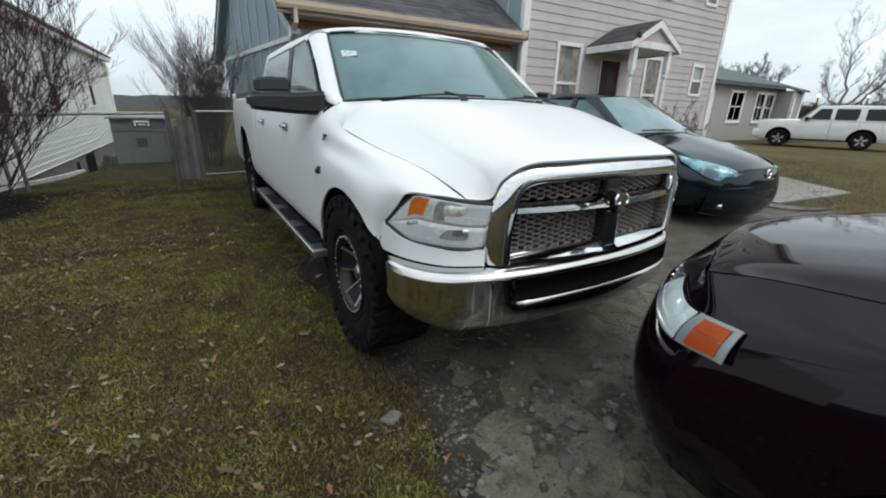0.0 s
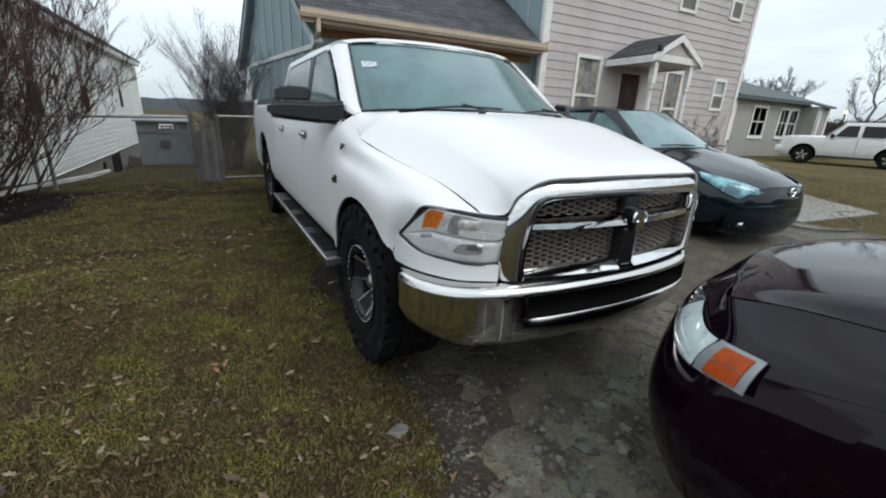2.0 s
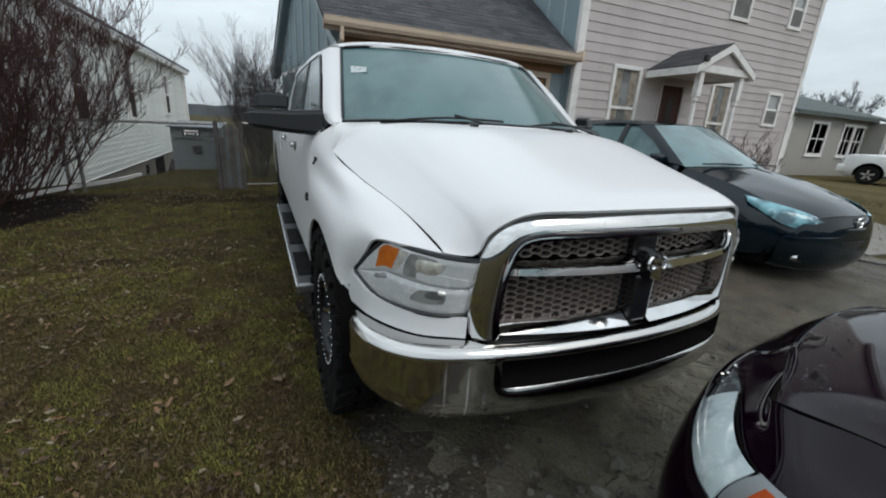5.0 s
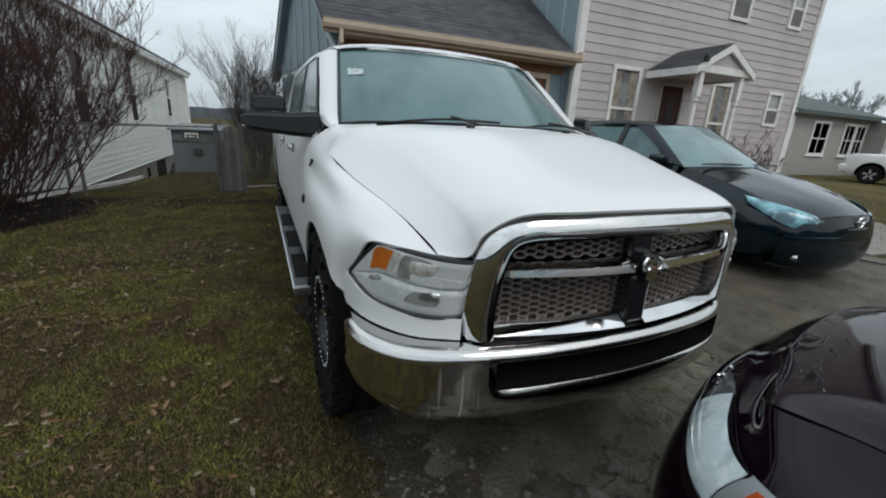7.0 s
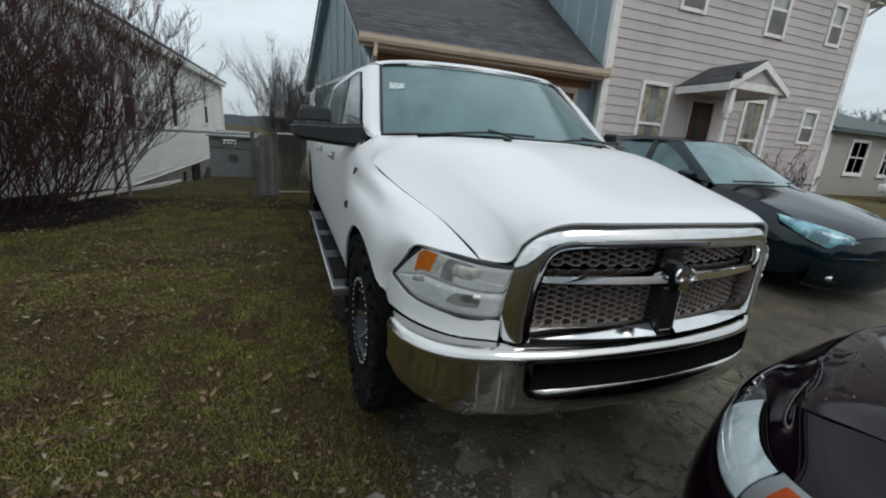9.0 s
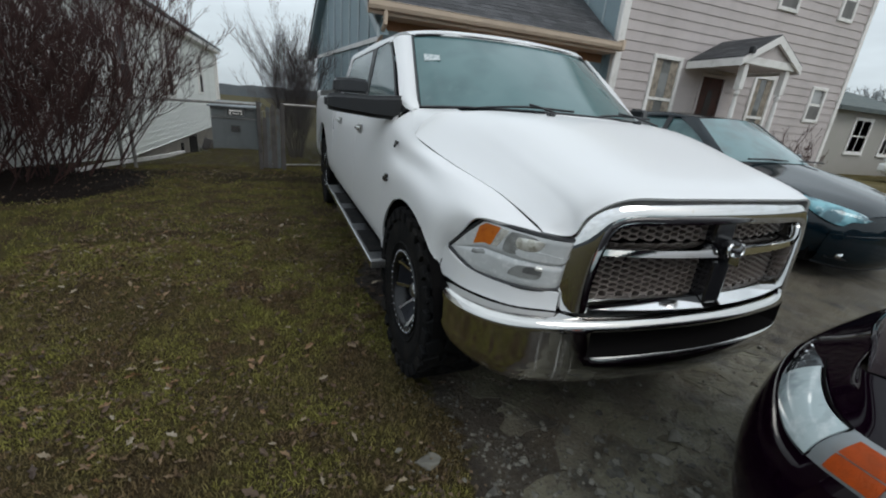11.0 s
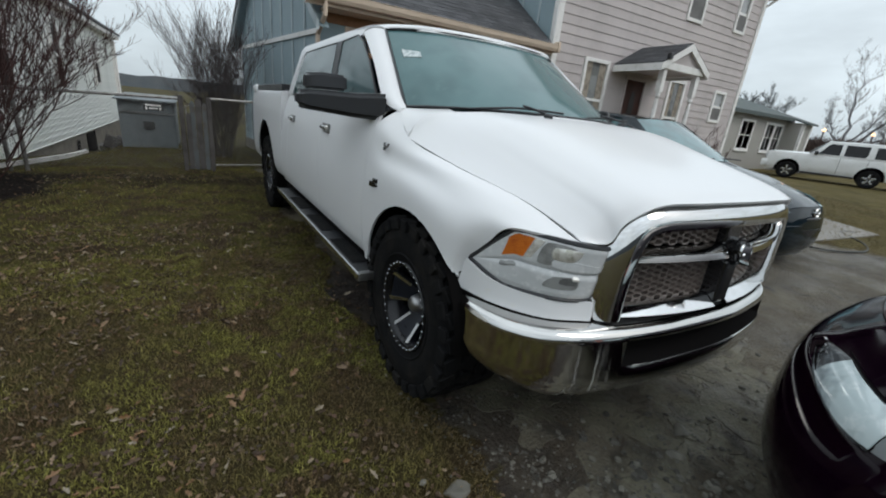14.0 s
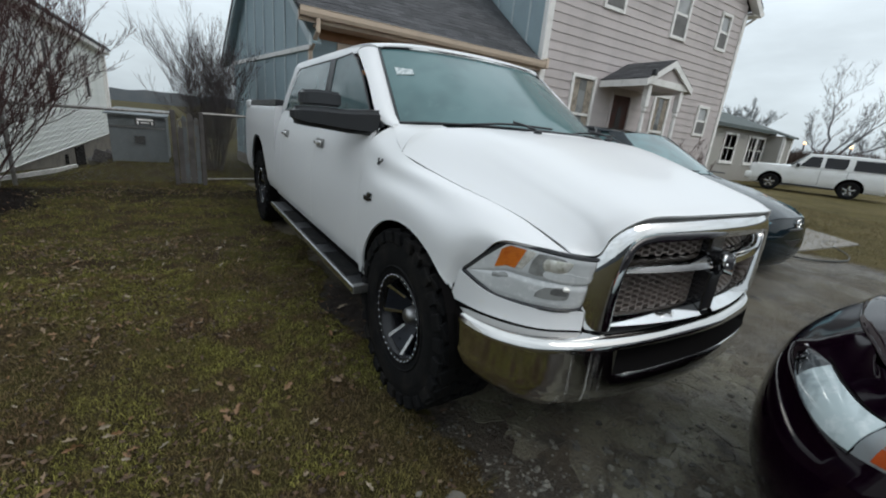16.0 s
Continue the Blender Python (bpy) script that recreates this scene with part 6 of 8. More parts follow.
def hatchback():
    """A dark compact car, nose towards -y."""
    c = thing("compact_car", "dark blue-black compact hatchback, wet and glossy", "car", pose(4.06, 1.20, rise(4.0, 1.9) - 0.05, 2.6, 0, 0))
    P = "navy"
    st = [
        [(-0.66, 0.24, 0.30), (-0.72, 0.22, 0.42), (-0.70, 0.20, 0.56), (-0.60, 0.135, 0.655), (-0.32, 0.05, 0.715), (0, 0.02, 0.725)],
        [(-0.83, 0.48, 0.24), (-0.868, 0.48, 0.43), (-0.86, 0.47, 0.62), (-0.71, 0.40, 0.775), (-0.36, 0.32, 0.812), (0, 0.30, 0.83)],
        [(-0.86, 0.93, 0.20), (-0.885, 0.93, 0.46), (-0.880, 0.93, 0.73), (-0.755, 0.88, 0.905), (-0.40, 0.84, 0.925), (0, 0.83, 0.945)],
        [(-0.86, 1.42, 0.20), (-0.88, 1.42, 0.46), (-0.87, 1.42, 0.76), (-0.77, 1.36, 0.965), (-0.42, 1.22, 1.005), (0, 1.15, 1.01)],
    ]
    for s in (False, True):
        part("fender", thick(cut_arch(loft([q[:4] for q in st], 34, 26, s), 0.93, 0.32, 0.37), 0.01), P, c, smooth=True)
        pr = [(-0.86, 0.20), (-0.88, 0.46), (-0.87, 0.76), (-0.79, 0.98)]
        for y0, y1, nm in ((1.432, 2.42, "front_door"), (2.432, 3.25, "rear_door")):
            d = part(nm, thick(loft([[(x, y, z + 0.03 * (y - 1.4)) if i > 1 else (x, y, z) for i, (x, z) in enumerate(pr)] for y in np.linspace(y0, y1, 3)], 6, 20, s), 0.01), P, c, smooth=True)
            m = 1 if s else -1
            part("handle", boxbm(((min(m * 0.86, m * 0.89), y1 - 0.25, 0.80), (max(m * 0.86, m * 0.89), y1 - 0.08, 0.825)), bevel=0.006), P, d)
        q = [[(x, y, z + 0.03 * (min(y, 3.4) - 1.4)) if i > 1 else (x, y, z) for i, (x, z) in enumerate(pr)] for y in (3.262, 3.7)] + [[(-0.80, 4.25, 0.3), (-0.82, 4.25, 0.5), (-0.80, 4.22, 0.8), (-0.70, 4.15, 1.02)]]
        part("quarter_panel", thick(cut_arch(loft(q, 24, 24, s), 3.57, 0.32, 0.37), 0.01), P, c, smooth=True)
        for y in (0.93, 3.57):
            arch_liner(c, (0.86 if s else -0.86), y, 0.32, 0.368)
            car_wheel(c, (0.78 if s else -0.78), y, 0.32, 0.32)
        m = -1 if s else 1
        f = lambda *p: [(x * m, y, z) for x, y, z in p]
        part("side_glass", polybm(f((-0.795, 1.62, 1.0), (-0.80, 3.55, 1.06), (-0.66, 3.25, 1.36), (-0.60, 2.3, 1.405), (-0.66, 1.98, 1.31)), (0.01 * m, 0, 0)), "glass_tint_sheen", c)
        strip3 = lambda rows: thick(loft([f(*r) for r in rows], 16, 8), 0.012)
        part("a_pillar", strip3([[(-0.762, 1.385, 0.972), (-0.79, 1.50, 0.992), (-0.802, 1.64, 0.998)], [(-0.675, 1.75, 1.195), (-0.712, 1.81, 1.205), (-0.728, 1.87, 1.180)], [(-0.583, 2.11, 1.412), (-0.606, 2.20, 1.415), (-0.622, 2.33, 1.392)]]), P, c, smooth=True)
        part("roof_rail", strip3([[(-0.580, 2.10, 1.414), (-0.612, 2.20, 1.412), (-0.622, 2.33, 1.390)], [(-0.585, 2.7, 1.442), (-0.635, 2.7, 1.418), (-0.652, 2.75, 1.368)], [(-0.595, 3.45, 1.378), (-0.650, 3.4, 1.350), (-0.676, 3.28, 1.335)]]), P, c, smooth=True)
        part("c_pillar", strip3([[(-0.665, 3.22, 1.36), (-0.64, 3.34, 1.372), (-0.60, 3.46, 1.372)], [(-0.745, 3.36, 1.20), (-0.73, 3.58, 1.20), (-0.675, 3.80, 1.19)], [(-0.805, 3.46, 1.045), (-0.80, 3.8, 1.04), (-0.73, 4.16, 0.99)]]), P, c, smooth=True)
        part("b_pillar", polybm(f((-0.803, 2.40, 1.03), (-0.803, 2.50, 1.032), (-0.640, 2.52, 1.40), (-0.638, 2.44, 1.40)), (-0.008 * m, 0, 0)), "black_plastic", c)
        part("mirror", boxbm(((min(m * -0.96, m * -0.80), 1.62, 0.97), (max(m * -0.96, m * -0.80), 1.75, 1.09)), bevel=0.035), P, c, smooth=True)
        # swept-back headlamp
        top = f((-0.38, 0.085, 0.655), (-0.52, 0.17, 0.715), (-0.68, 0.36, 0.765), (-0.80, 0.62, 0.800))
        bot = f((-0.39, 0.070, 0.630), (-0.55, 0.112, 0.585), (-0.73, 0.245, 0.600), (-0.825, 0.56, 0.755))
        off = np.array((-0.01 * m, -0.012, 0.008))
        hl = new("headlamp")
        hl.parent = c
        tt, bb = catmull(np.array(top) + off, 16), catmull(np.array(bot) + off, 16)
        part("lens", thick(grid_bm([bb * (1 - k) + tt * k + off * 1.6 * math.sin(math.pi * k) for k in np.linspace(0, 1, 7)], flip=s), 0.006), "lamp_aqua", hl, "clear lens, its cool blue sheen put into the colour", smooth=True)
        for k in (0.35, 0.65):
            p = catmull((np.array(top) + np.array(bot)) / 2, 21)[int(k * 20)] + off * 1.8
            bm = bmesh.new()
            bmesh.ops.create_uvsphere(bm, u_segments=12, v_segments=8, radius=0.024)
            bmesh.ops.transform(bm, matrix=Matrix.Translation(p), verts=bm.verts[:])
            part("projector", bm, "lamp_aqua", hl, smooth=True)
    hood = [q[3:] for q in st]
    part("hood", thick(loft(both(hood), 24, 40), 0.01), P, c, smooth=True)
    fr = [
        [(-0.66, 0.20, 0.62), (-0.58, 0.125, 0.66), (-0.32, 0.04, 0.712), (0, 0.008, 0.722)],
        [(-0.715, 0.20, 0.54), (-0.60, 0.10, 0.57), (-0.34, 0.005, 0.60), (0, -0.03, 0.61)],
        [(-0.73, 0.215, 0.42), (-0.62, 0.09, 0.42), (-0.36, -0.02, 0.42), (0, -0.055, 0.42)],
        [(-0.70, 0.24, 0.28), (-0.60, 0.12, 0.27), (-0.36, 0.0, 0.26), (0, -0.04, 0.26)],
        [(-0.64, 0.30, 0.17), (-0.56, 0.18, 0.16), (-0.35, 0.08, 0.15), (0, 0.04, 0.15)],
    ]
    part("front_bumper", thick(loft(both(fr), 24, 44), 0.008), P, c, smooth=True)
    part("lower_grille", thick(loft(both([[(-0.42, 0.005, 0.47), (-0.2, -0.045, 0.48), (0, -0.062, 0.48)], [(-0.36, 0.0, 0.30), (-0.2, -0.035, 0.29), (0, -0.052, 0.29)]]), 4, 20), 0.006), "black_plastic", c)
    part("upper_grille", tubebm(catmull([(-0.40, 0.035, 0.585), (0, -0.04, 0.60), (0.40, 0.035, 0.585)], 14), 0.016, 6), "black_plastic", c)
    for m in (-1, 1):
        fog = part("fog_lamp", tubebm([(m * 0.60, 0.135, 0.300), (m * 0.585, 0.085, 0.298)], 0.034, 14), "chrome", c, "small round fog lamp")
        part("fog_bezel", thick(loft([[(m * 0.68, 0.170, 0.345), (m * 0.58, 0.082, 0.350), (m * 0.47, 0.030, 0.345)], [(m * 0.67, 0.190, 0.262), (m * 0.58, 0.100, 0.255), (m * 0.47, 0.045, 0.255)]], 4, 12), 0.004), "black_plastic", fog)
        part("crease", tubebm(catmull([(m * 0.722, 0.195, 0.50), (m * 0.61, 0.088, 0.505), (m * 0.36, -0.014, 0.52), (0, -0.047, 0.525)], 20), 0.007, 6), P, c, smooth=True)
    part("chin_lip", tubebm(catmull([(-0.66, 0.285, 0.185), (-0.57, 0.165, 0.178), (-0.35, 0.062, 0.17), (0, 0.02, 0.168), (0.35, 0.062, 0.17), (0.57, 0.165, 0.178), (0.66, 0.285, 0.185)], 30), 0.014, 6), "black_plastic", c)
    bm = bmesh.new()
    tube(bm, [(0.058 * math.cos(a), -0.035, 0.665 + 0.05 * math.sin(a)) for a in np.linspace(0, 2 * math.pi, 25)], 0.008, 6)
    tube(bm, catmull([(-0.052, -0.04, 0.68), (-0.02, -0.046, 0.67), (0, -0.048, 0.655), (0.02, -0.046, 0.67), (0.052, -0.04, 0.68)], 12), 0.006, 6)
    part("nose_emblem", bm, "chrome", c, "chrome oval emblem", smooth=True)
    ws = [[(-0.76, 1.40, 0.975), (-0.42, 1.23, 1.01), (0, 1.16, 1.02)], [(-0.585, 2.12, 1.405), (-0.32, 2.04, 1.43), (0, 2.0, 1.438)]]
    part("windscreen", thick(loft(both(ws), 8, 24, straight=True), 0.006), "glass_sheen_pale", c, smooth=True)
    roof = [[(-0.59, 2.12, 1.41), (-0.32, 2.04, 1.435), (0, 2.0, 1.443)], [(-0.60, 2.7, 1.43), (-0.33, 2.7, 1.46), (0, 2.7, 1.465)], [(-0.60, 3.45, 1.37), (-0.33, 3.5, 1.40), (0, 3.52, 1.41)]]
    part("roof", thick(loft(both(roof), 14, 24), 0.02), P, c, smooth=True)
    part("hatch", thick(loft(both([[(-0.62, 3.45, 1.37), (-0.33, 3.5, 1.40), (0, 3.52, 1.41)], [(-0.74, 4.15, 0.98), (-0.4, 4.25, 1.0), (0, 4.28, 1.0)], [(-0.8, 4.25, 0.35), (-0.4, 4.38, 0.35), (0, 4.4, 0.35)]]), 10, 20), 0.01), P, c, smooth=True)
    for x in (-0.32, 0.36):
        part("wiper", tubebm(catmull([(x - 0.3, 1.27, 1.03), (x, 1.22, 1.045), (x + 0.28, 1.20, 1.04)], 8), 0.010, 6), "black_plastic", c)
    part("underbody", boxbm(((-0.74, 0.3, 0.18), (0.74, 4.1, 0.6)), ((-0.7, 1.4, 0.6), (0.7, 3.6, 0.95))), "gap_dark", c)


def maroon_car():
    """A dark maroon car nose to nose with the pickup; local nose towards -y."""
    c = thing("maroon_car", "dark maroon car beaded with rain, headlamp hazed", "car", pose(0.48, -0.11, 0, 0, 0, 180))
    P = "maroon"
    rows = [
        [(-0.790, 1.0, 0.948), (-0.785, 0.78, 0.918), (-0.750, 0.55, 0.882), (-0.722, 0.372, 0.839), (-0.60, 0.318, 0.846), (-0.34, 0.215, 0.856), (0, 0.165, 0.866)],
        [(-0.908, 1.0, 0.866), (-0.898, 0.78, 0.824), (-0.864, 0.58, 0.782), (-0.820, 0.440, 0.765), (-0.69, 0.320, 0.768), (-0.37, 0.160, 0.775), (0, 0.088, 0.785)],
        [(-0.955, 1.0, 0.69), (-0.955, 0.78, 0.68), (-0.924, 0.58, 0.670), (-0.885, 0.43, 0.655), (-0.740, 0.272, 0.66), (-0.41, 0.078, 0.67), (0, 0.02, 0.67)],
        [(-0.960, 1.0, 0.50), (-0.958, 0.78, 0.50), (-0.944, 0.56, 0.50), (-0.915, 0.40, 0.50), (-0.755, 0.21, 0.50), (-0.43, 0.05, 0.50), (0, 0.0, 0.50)],
        [(-0.950, 1.0, 0.35), (-0.945, 0.78, 0.35), (-0.933, 0.56, 0.35), (-0.905, 0.39, 0.35), (-0.745, 0.21, 0.35), (-0.43, 0.06, 0.35), (0, 0.01, 0.35)],
        [(-0.905, 1.0, 0.20), (-0.90, 0.78, 0.20), (-0.885, 0.57, 0.20), (-0.855, 0.42, 0.20), (-0.70, 0.25, 0.20), (-0.42, 0.12, 0.20), (0, 0.08, 0.20)],
    ]
    part("front_bumper", cut_arch(loft(both(rows), 40, 120), 1.17, 0.33, 0.36), P, c, smooth=True)
    hood = [
        [(-0.7205, 0.374, 0.8405), (-0.599, 0.320, 0.848), (-0.339, 0.217, 0.858), (0, 0.167, 0.868)],
        [(-0.7240, 0.400, 0.8480), (-0.604, 0.345, 0.863), (-0.342, 0.245, 0.876), (0, 0.195, 0.886)],
        [(-0.7475, 0.55, 0.8830), (-0.630, 0.46, 0.903), (-0.36, 0.365, 0.921), (0, 0.325, 0.930)],
        [(-0.7825, 0.78, 0.9190), (-0.68, 0.72, 0.962), (-0.40, 0.68, 0.990), (0, 0.66, 0.996)],
        [(-0.7875, 1.0, 0.9490), (-0.69, 0.97, 0.995), (-0.40, 0.93, 1.022), (0, 0.91, 1.028)],
        [(-0.795, 1.40, 0.998), (-0.70, 1.38, 1.04), (-0.40, 1.30, 1.07), (0, 1.27, 1.075)],
    ]
    part("hood", loft(both(hood), 36, 60), P, c, smooth=True)
    st = [
        [(-0.905, 1.0, 0.20), (-0.950, 1.0, 0.35), (-0.960, 1.0, 0.50), (-0.955, 1.0, 0.69), (-0.908, 1.0, 0.866), (-0.790, 1.0, 0.948)],
        [(-0.93, 1.40, 0.20), (-0.955, 1.40, 0.50), (-0.948, 1.40, 0.74), (-0.912, 1.40, 0.915), (-0.80, 1.40, 0.998)],
        [(-0.93, 2.60, 0.20), (-0.955, 2.60, 0.50), (-0.945, 2.60, 0.76), (-0.91, 2.60, 0.93), (-0.84, 2.60, 1.03)],
        [(-0.93, 3.60, 0.20), (-0.955, 3.60, 0.50), (-0.945, 3.60, 0.76), (-0.91, 3.60, 0.94), (-0.84, 3.60, 1.04)],
        [(-0.86, 4.70, 0.30), (-0.88, 4.70, 0.55), (-0.87, 4.70, 0.78), (-0.84, 4.70, 0.95), (-0.76, 4.68, 1.04)],
    ]
    for s in (False, True):
        bm = loft(st, 60, 36, s)
        cut_arch(bm, 1.17, 0.33, 0.36)
        part("side_body", cut_arch(bm, 3.80, 0.33, 0.39), P, c, smooth=True)
        m = -1 if s else 1
        f = lambda *p: [(x * m, y, z) for x, y, z in p]
        for y in (1.17, 3.80):
            arch_liner(c, 0.93 if s else -0.93, y, 0.33, 0.358 if y < 2 else 0.388)
            car_wheel(c, 0.84 if s else -0.84, y, 0.33, 0.33, 0.21)
        part("hood_gap", tubebm(catmull(f((-0.7215, 0.373, 0.8395), (-0.749, 0.55, 0.8822), (-0.784, 0.78, 0.9182), (-0.789, 1.0, 0.948)), 24), 0.0022, 6), "gap_dark", c)
        h = new("headlamp")
        h.parent = c
        top = f((-0.30, 0.128, 0.738), (-0.52, 0.222, 0.752), (-0.715, 0.322, 0.750), (-0.82, 0.42, 0.745), (-0.885, 0.575, 0.765))
        bot = f((-0.31, 0.108, 0.722), (-0.56, 0.165, 0.690), (-0.74, 0.256, 0.660), (-0.855, 0.375, 0.638), (-0.945, 0.565, 0.676))
        T, B = catmull(top, 33), catmull(bot, 33)
        out = np.array((-0.020 * m, -0.018, 0.006))

        def strip(nm, i0, i1, v0, v1, o, mt, lab=""):
            g = [[B[i] * (1 - v) + T[i] * v + out * (1 - 0.06 * max(0, i - 21.5)) * (o + 1.0 * math.sin(math.pi * v) * 0.5) for i in range(i0, i1 + 1)] for v in np.linspace(v0, v1, 7)]
            part(nm, thick(grid_bm(g, flip=not s), 0.004), mt, h, lab, smooth=True)

        strip("lens", 11, 25, 0.03, 0.97, 0.5, "lens_haze", "hazed clear lens")
        strip("inner_lens", 0, 11, 0.03, 0.97, 0.15, "lens_smoke", "dark clear inner lens")
        strip("bezel", 25, 32, 0.0, 1.0, 0.25, "bezel_pale")
        strip("turn_lens", 27, 31, 0.08, 0.47, 0.75, "amber", "orange side lens")
        strip("turn_lens", 27, 31, 0.50, 0.91, 0.75, "amber", "orange side lens")
        strip("lower_edge", 0, 25, -0.03, 0.03, 0.45, "lens_smoke")
        for k in range(3):
            p0, p1 = B[3 + 2 * k], (B[4 + 2 * k] + T[4 + 2 * k]) / 2
            part("lens_rib", tubebm([p0 + out * 0.5, p1 + out * 0.9], 0.004, 5), "chrome", h)
        part("seal", tubebm([Vector(p + out * 0.3) for p in list(B[:26]) + list(T[25::-1]) + [B[0]]], 0.003, 5), "gap_dark", h)
        part("side_glass", polybm(f((-0.845, 2.0, 1.03), (-0.845, 3.75, 1.05), (-0.66, 3.4, 1.42), (-0.66, 2.5, 1.43)), (0.01 * m, 0, 0)), "glass_tint_sheen", c)
        part("a_pillar", tubebm(catmull(f((-0.83, 1.45, 1.02), (-0.74, 1.85, 1.25), (-0.66, 2.25, 1.42)), 10), 0.04, 8), P, c, smooth=True)
    part("windscreen", thick(loft(both([[(-0.82, 1.42, 1.015), (-0.4, 1.27, 1.08), (0, 1.22, 1.09)], [(-0.65, 2.25, 1.425), (-0.35, 2.17, 1.45), (0, 2.14, 1.46)]]), 8, 24, straight=True), 0.006), "glass_tint_sheen", c, smooth=True)
    part("roof", thick(loft(both([[(-0.66, 2.25, 1.43), (-0.35, 2.17, 1.455), (0, 2.14, 1.465)], [(-0.67, 2.9, 1.45), (-0.35, 2.9, 1.48), (0, 2.9, 1.49)], [(-0.66, 3.5, 1.41), (-0.35, 3.55, 1.44), (0, 3.56, 1.45)]]), 12, 20), 0.02), P, c, smooth=True)
    part("rear_body", thick(loft(both([[(-0.66, 3.5, 1.40), (-0.35, 3.55, 1.43), (0, 3.56, 1.44)], [(-0.8, 4.2, 1.04), (-0.4, 4.25, 1.06), (0, 4.27, 1.06)], [(-0.78, 4.68, 1.02), (-0.4, 4.78, 1.02), (0, 4.8, 1.02)], [(-0.85, 4.72, 0.35), (-0.4, 4.85, 0.35), (0, 4.87, 0.35)]]), 12, 20), 0.01), P, c, smooth=True)
    part("underbody", boxbm(((-0.74, 0.5, 0.2), (0.74, 4.5, 0.62)), ((-0.72, 1.4, 0.62), (0.72, 3.9, 0.98))), "gap_dark", c)
    # rain beads on the hood
    rng = random.Random(8)
    verts, faces = [], []
    cs = [catmull(q, 15) for q in both(hood)]
    sheet = np.array([catmull([q[j] for q in cs], 20) for j in range(15)])
    for _ in range(6500):
        i, j = rng.random() * 13, rng.random() ** 0.55 * 18
        a, b = int(i), int(j)
        p = sheet[a, b] + (sheet[a + 1, b] - sheet[a, b]) * (i - a) + (sheet[a, b + 1] - sheet[a, b]) * (j - b)
        r = 0.0007 + 0.0013 * rng.random() ** 3
        k = len(verts)
        verts += [(p[0] + r * math.cos(t), p[1] + r * math.sin(t), p[2] + 0.0005) for t in np.linspace(0, 2 * math.pi, 7)[:-1]] + [(p[0], p[1], p[2] + r * 0.45)]
        faces += [(k + q, k + (q + 1) % 6, k + 6) for q in range(6)]
    me = bpy.data.meshes.new("rain_beads")
    me.from_pydata(verts, [], faces)
    me.materials.append(M["bead"])
    me.shade_smooth()
    o = new("rain_bead", me)
    o.parent, o["kind"] = c, "stuff"


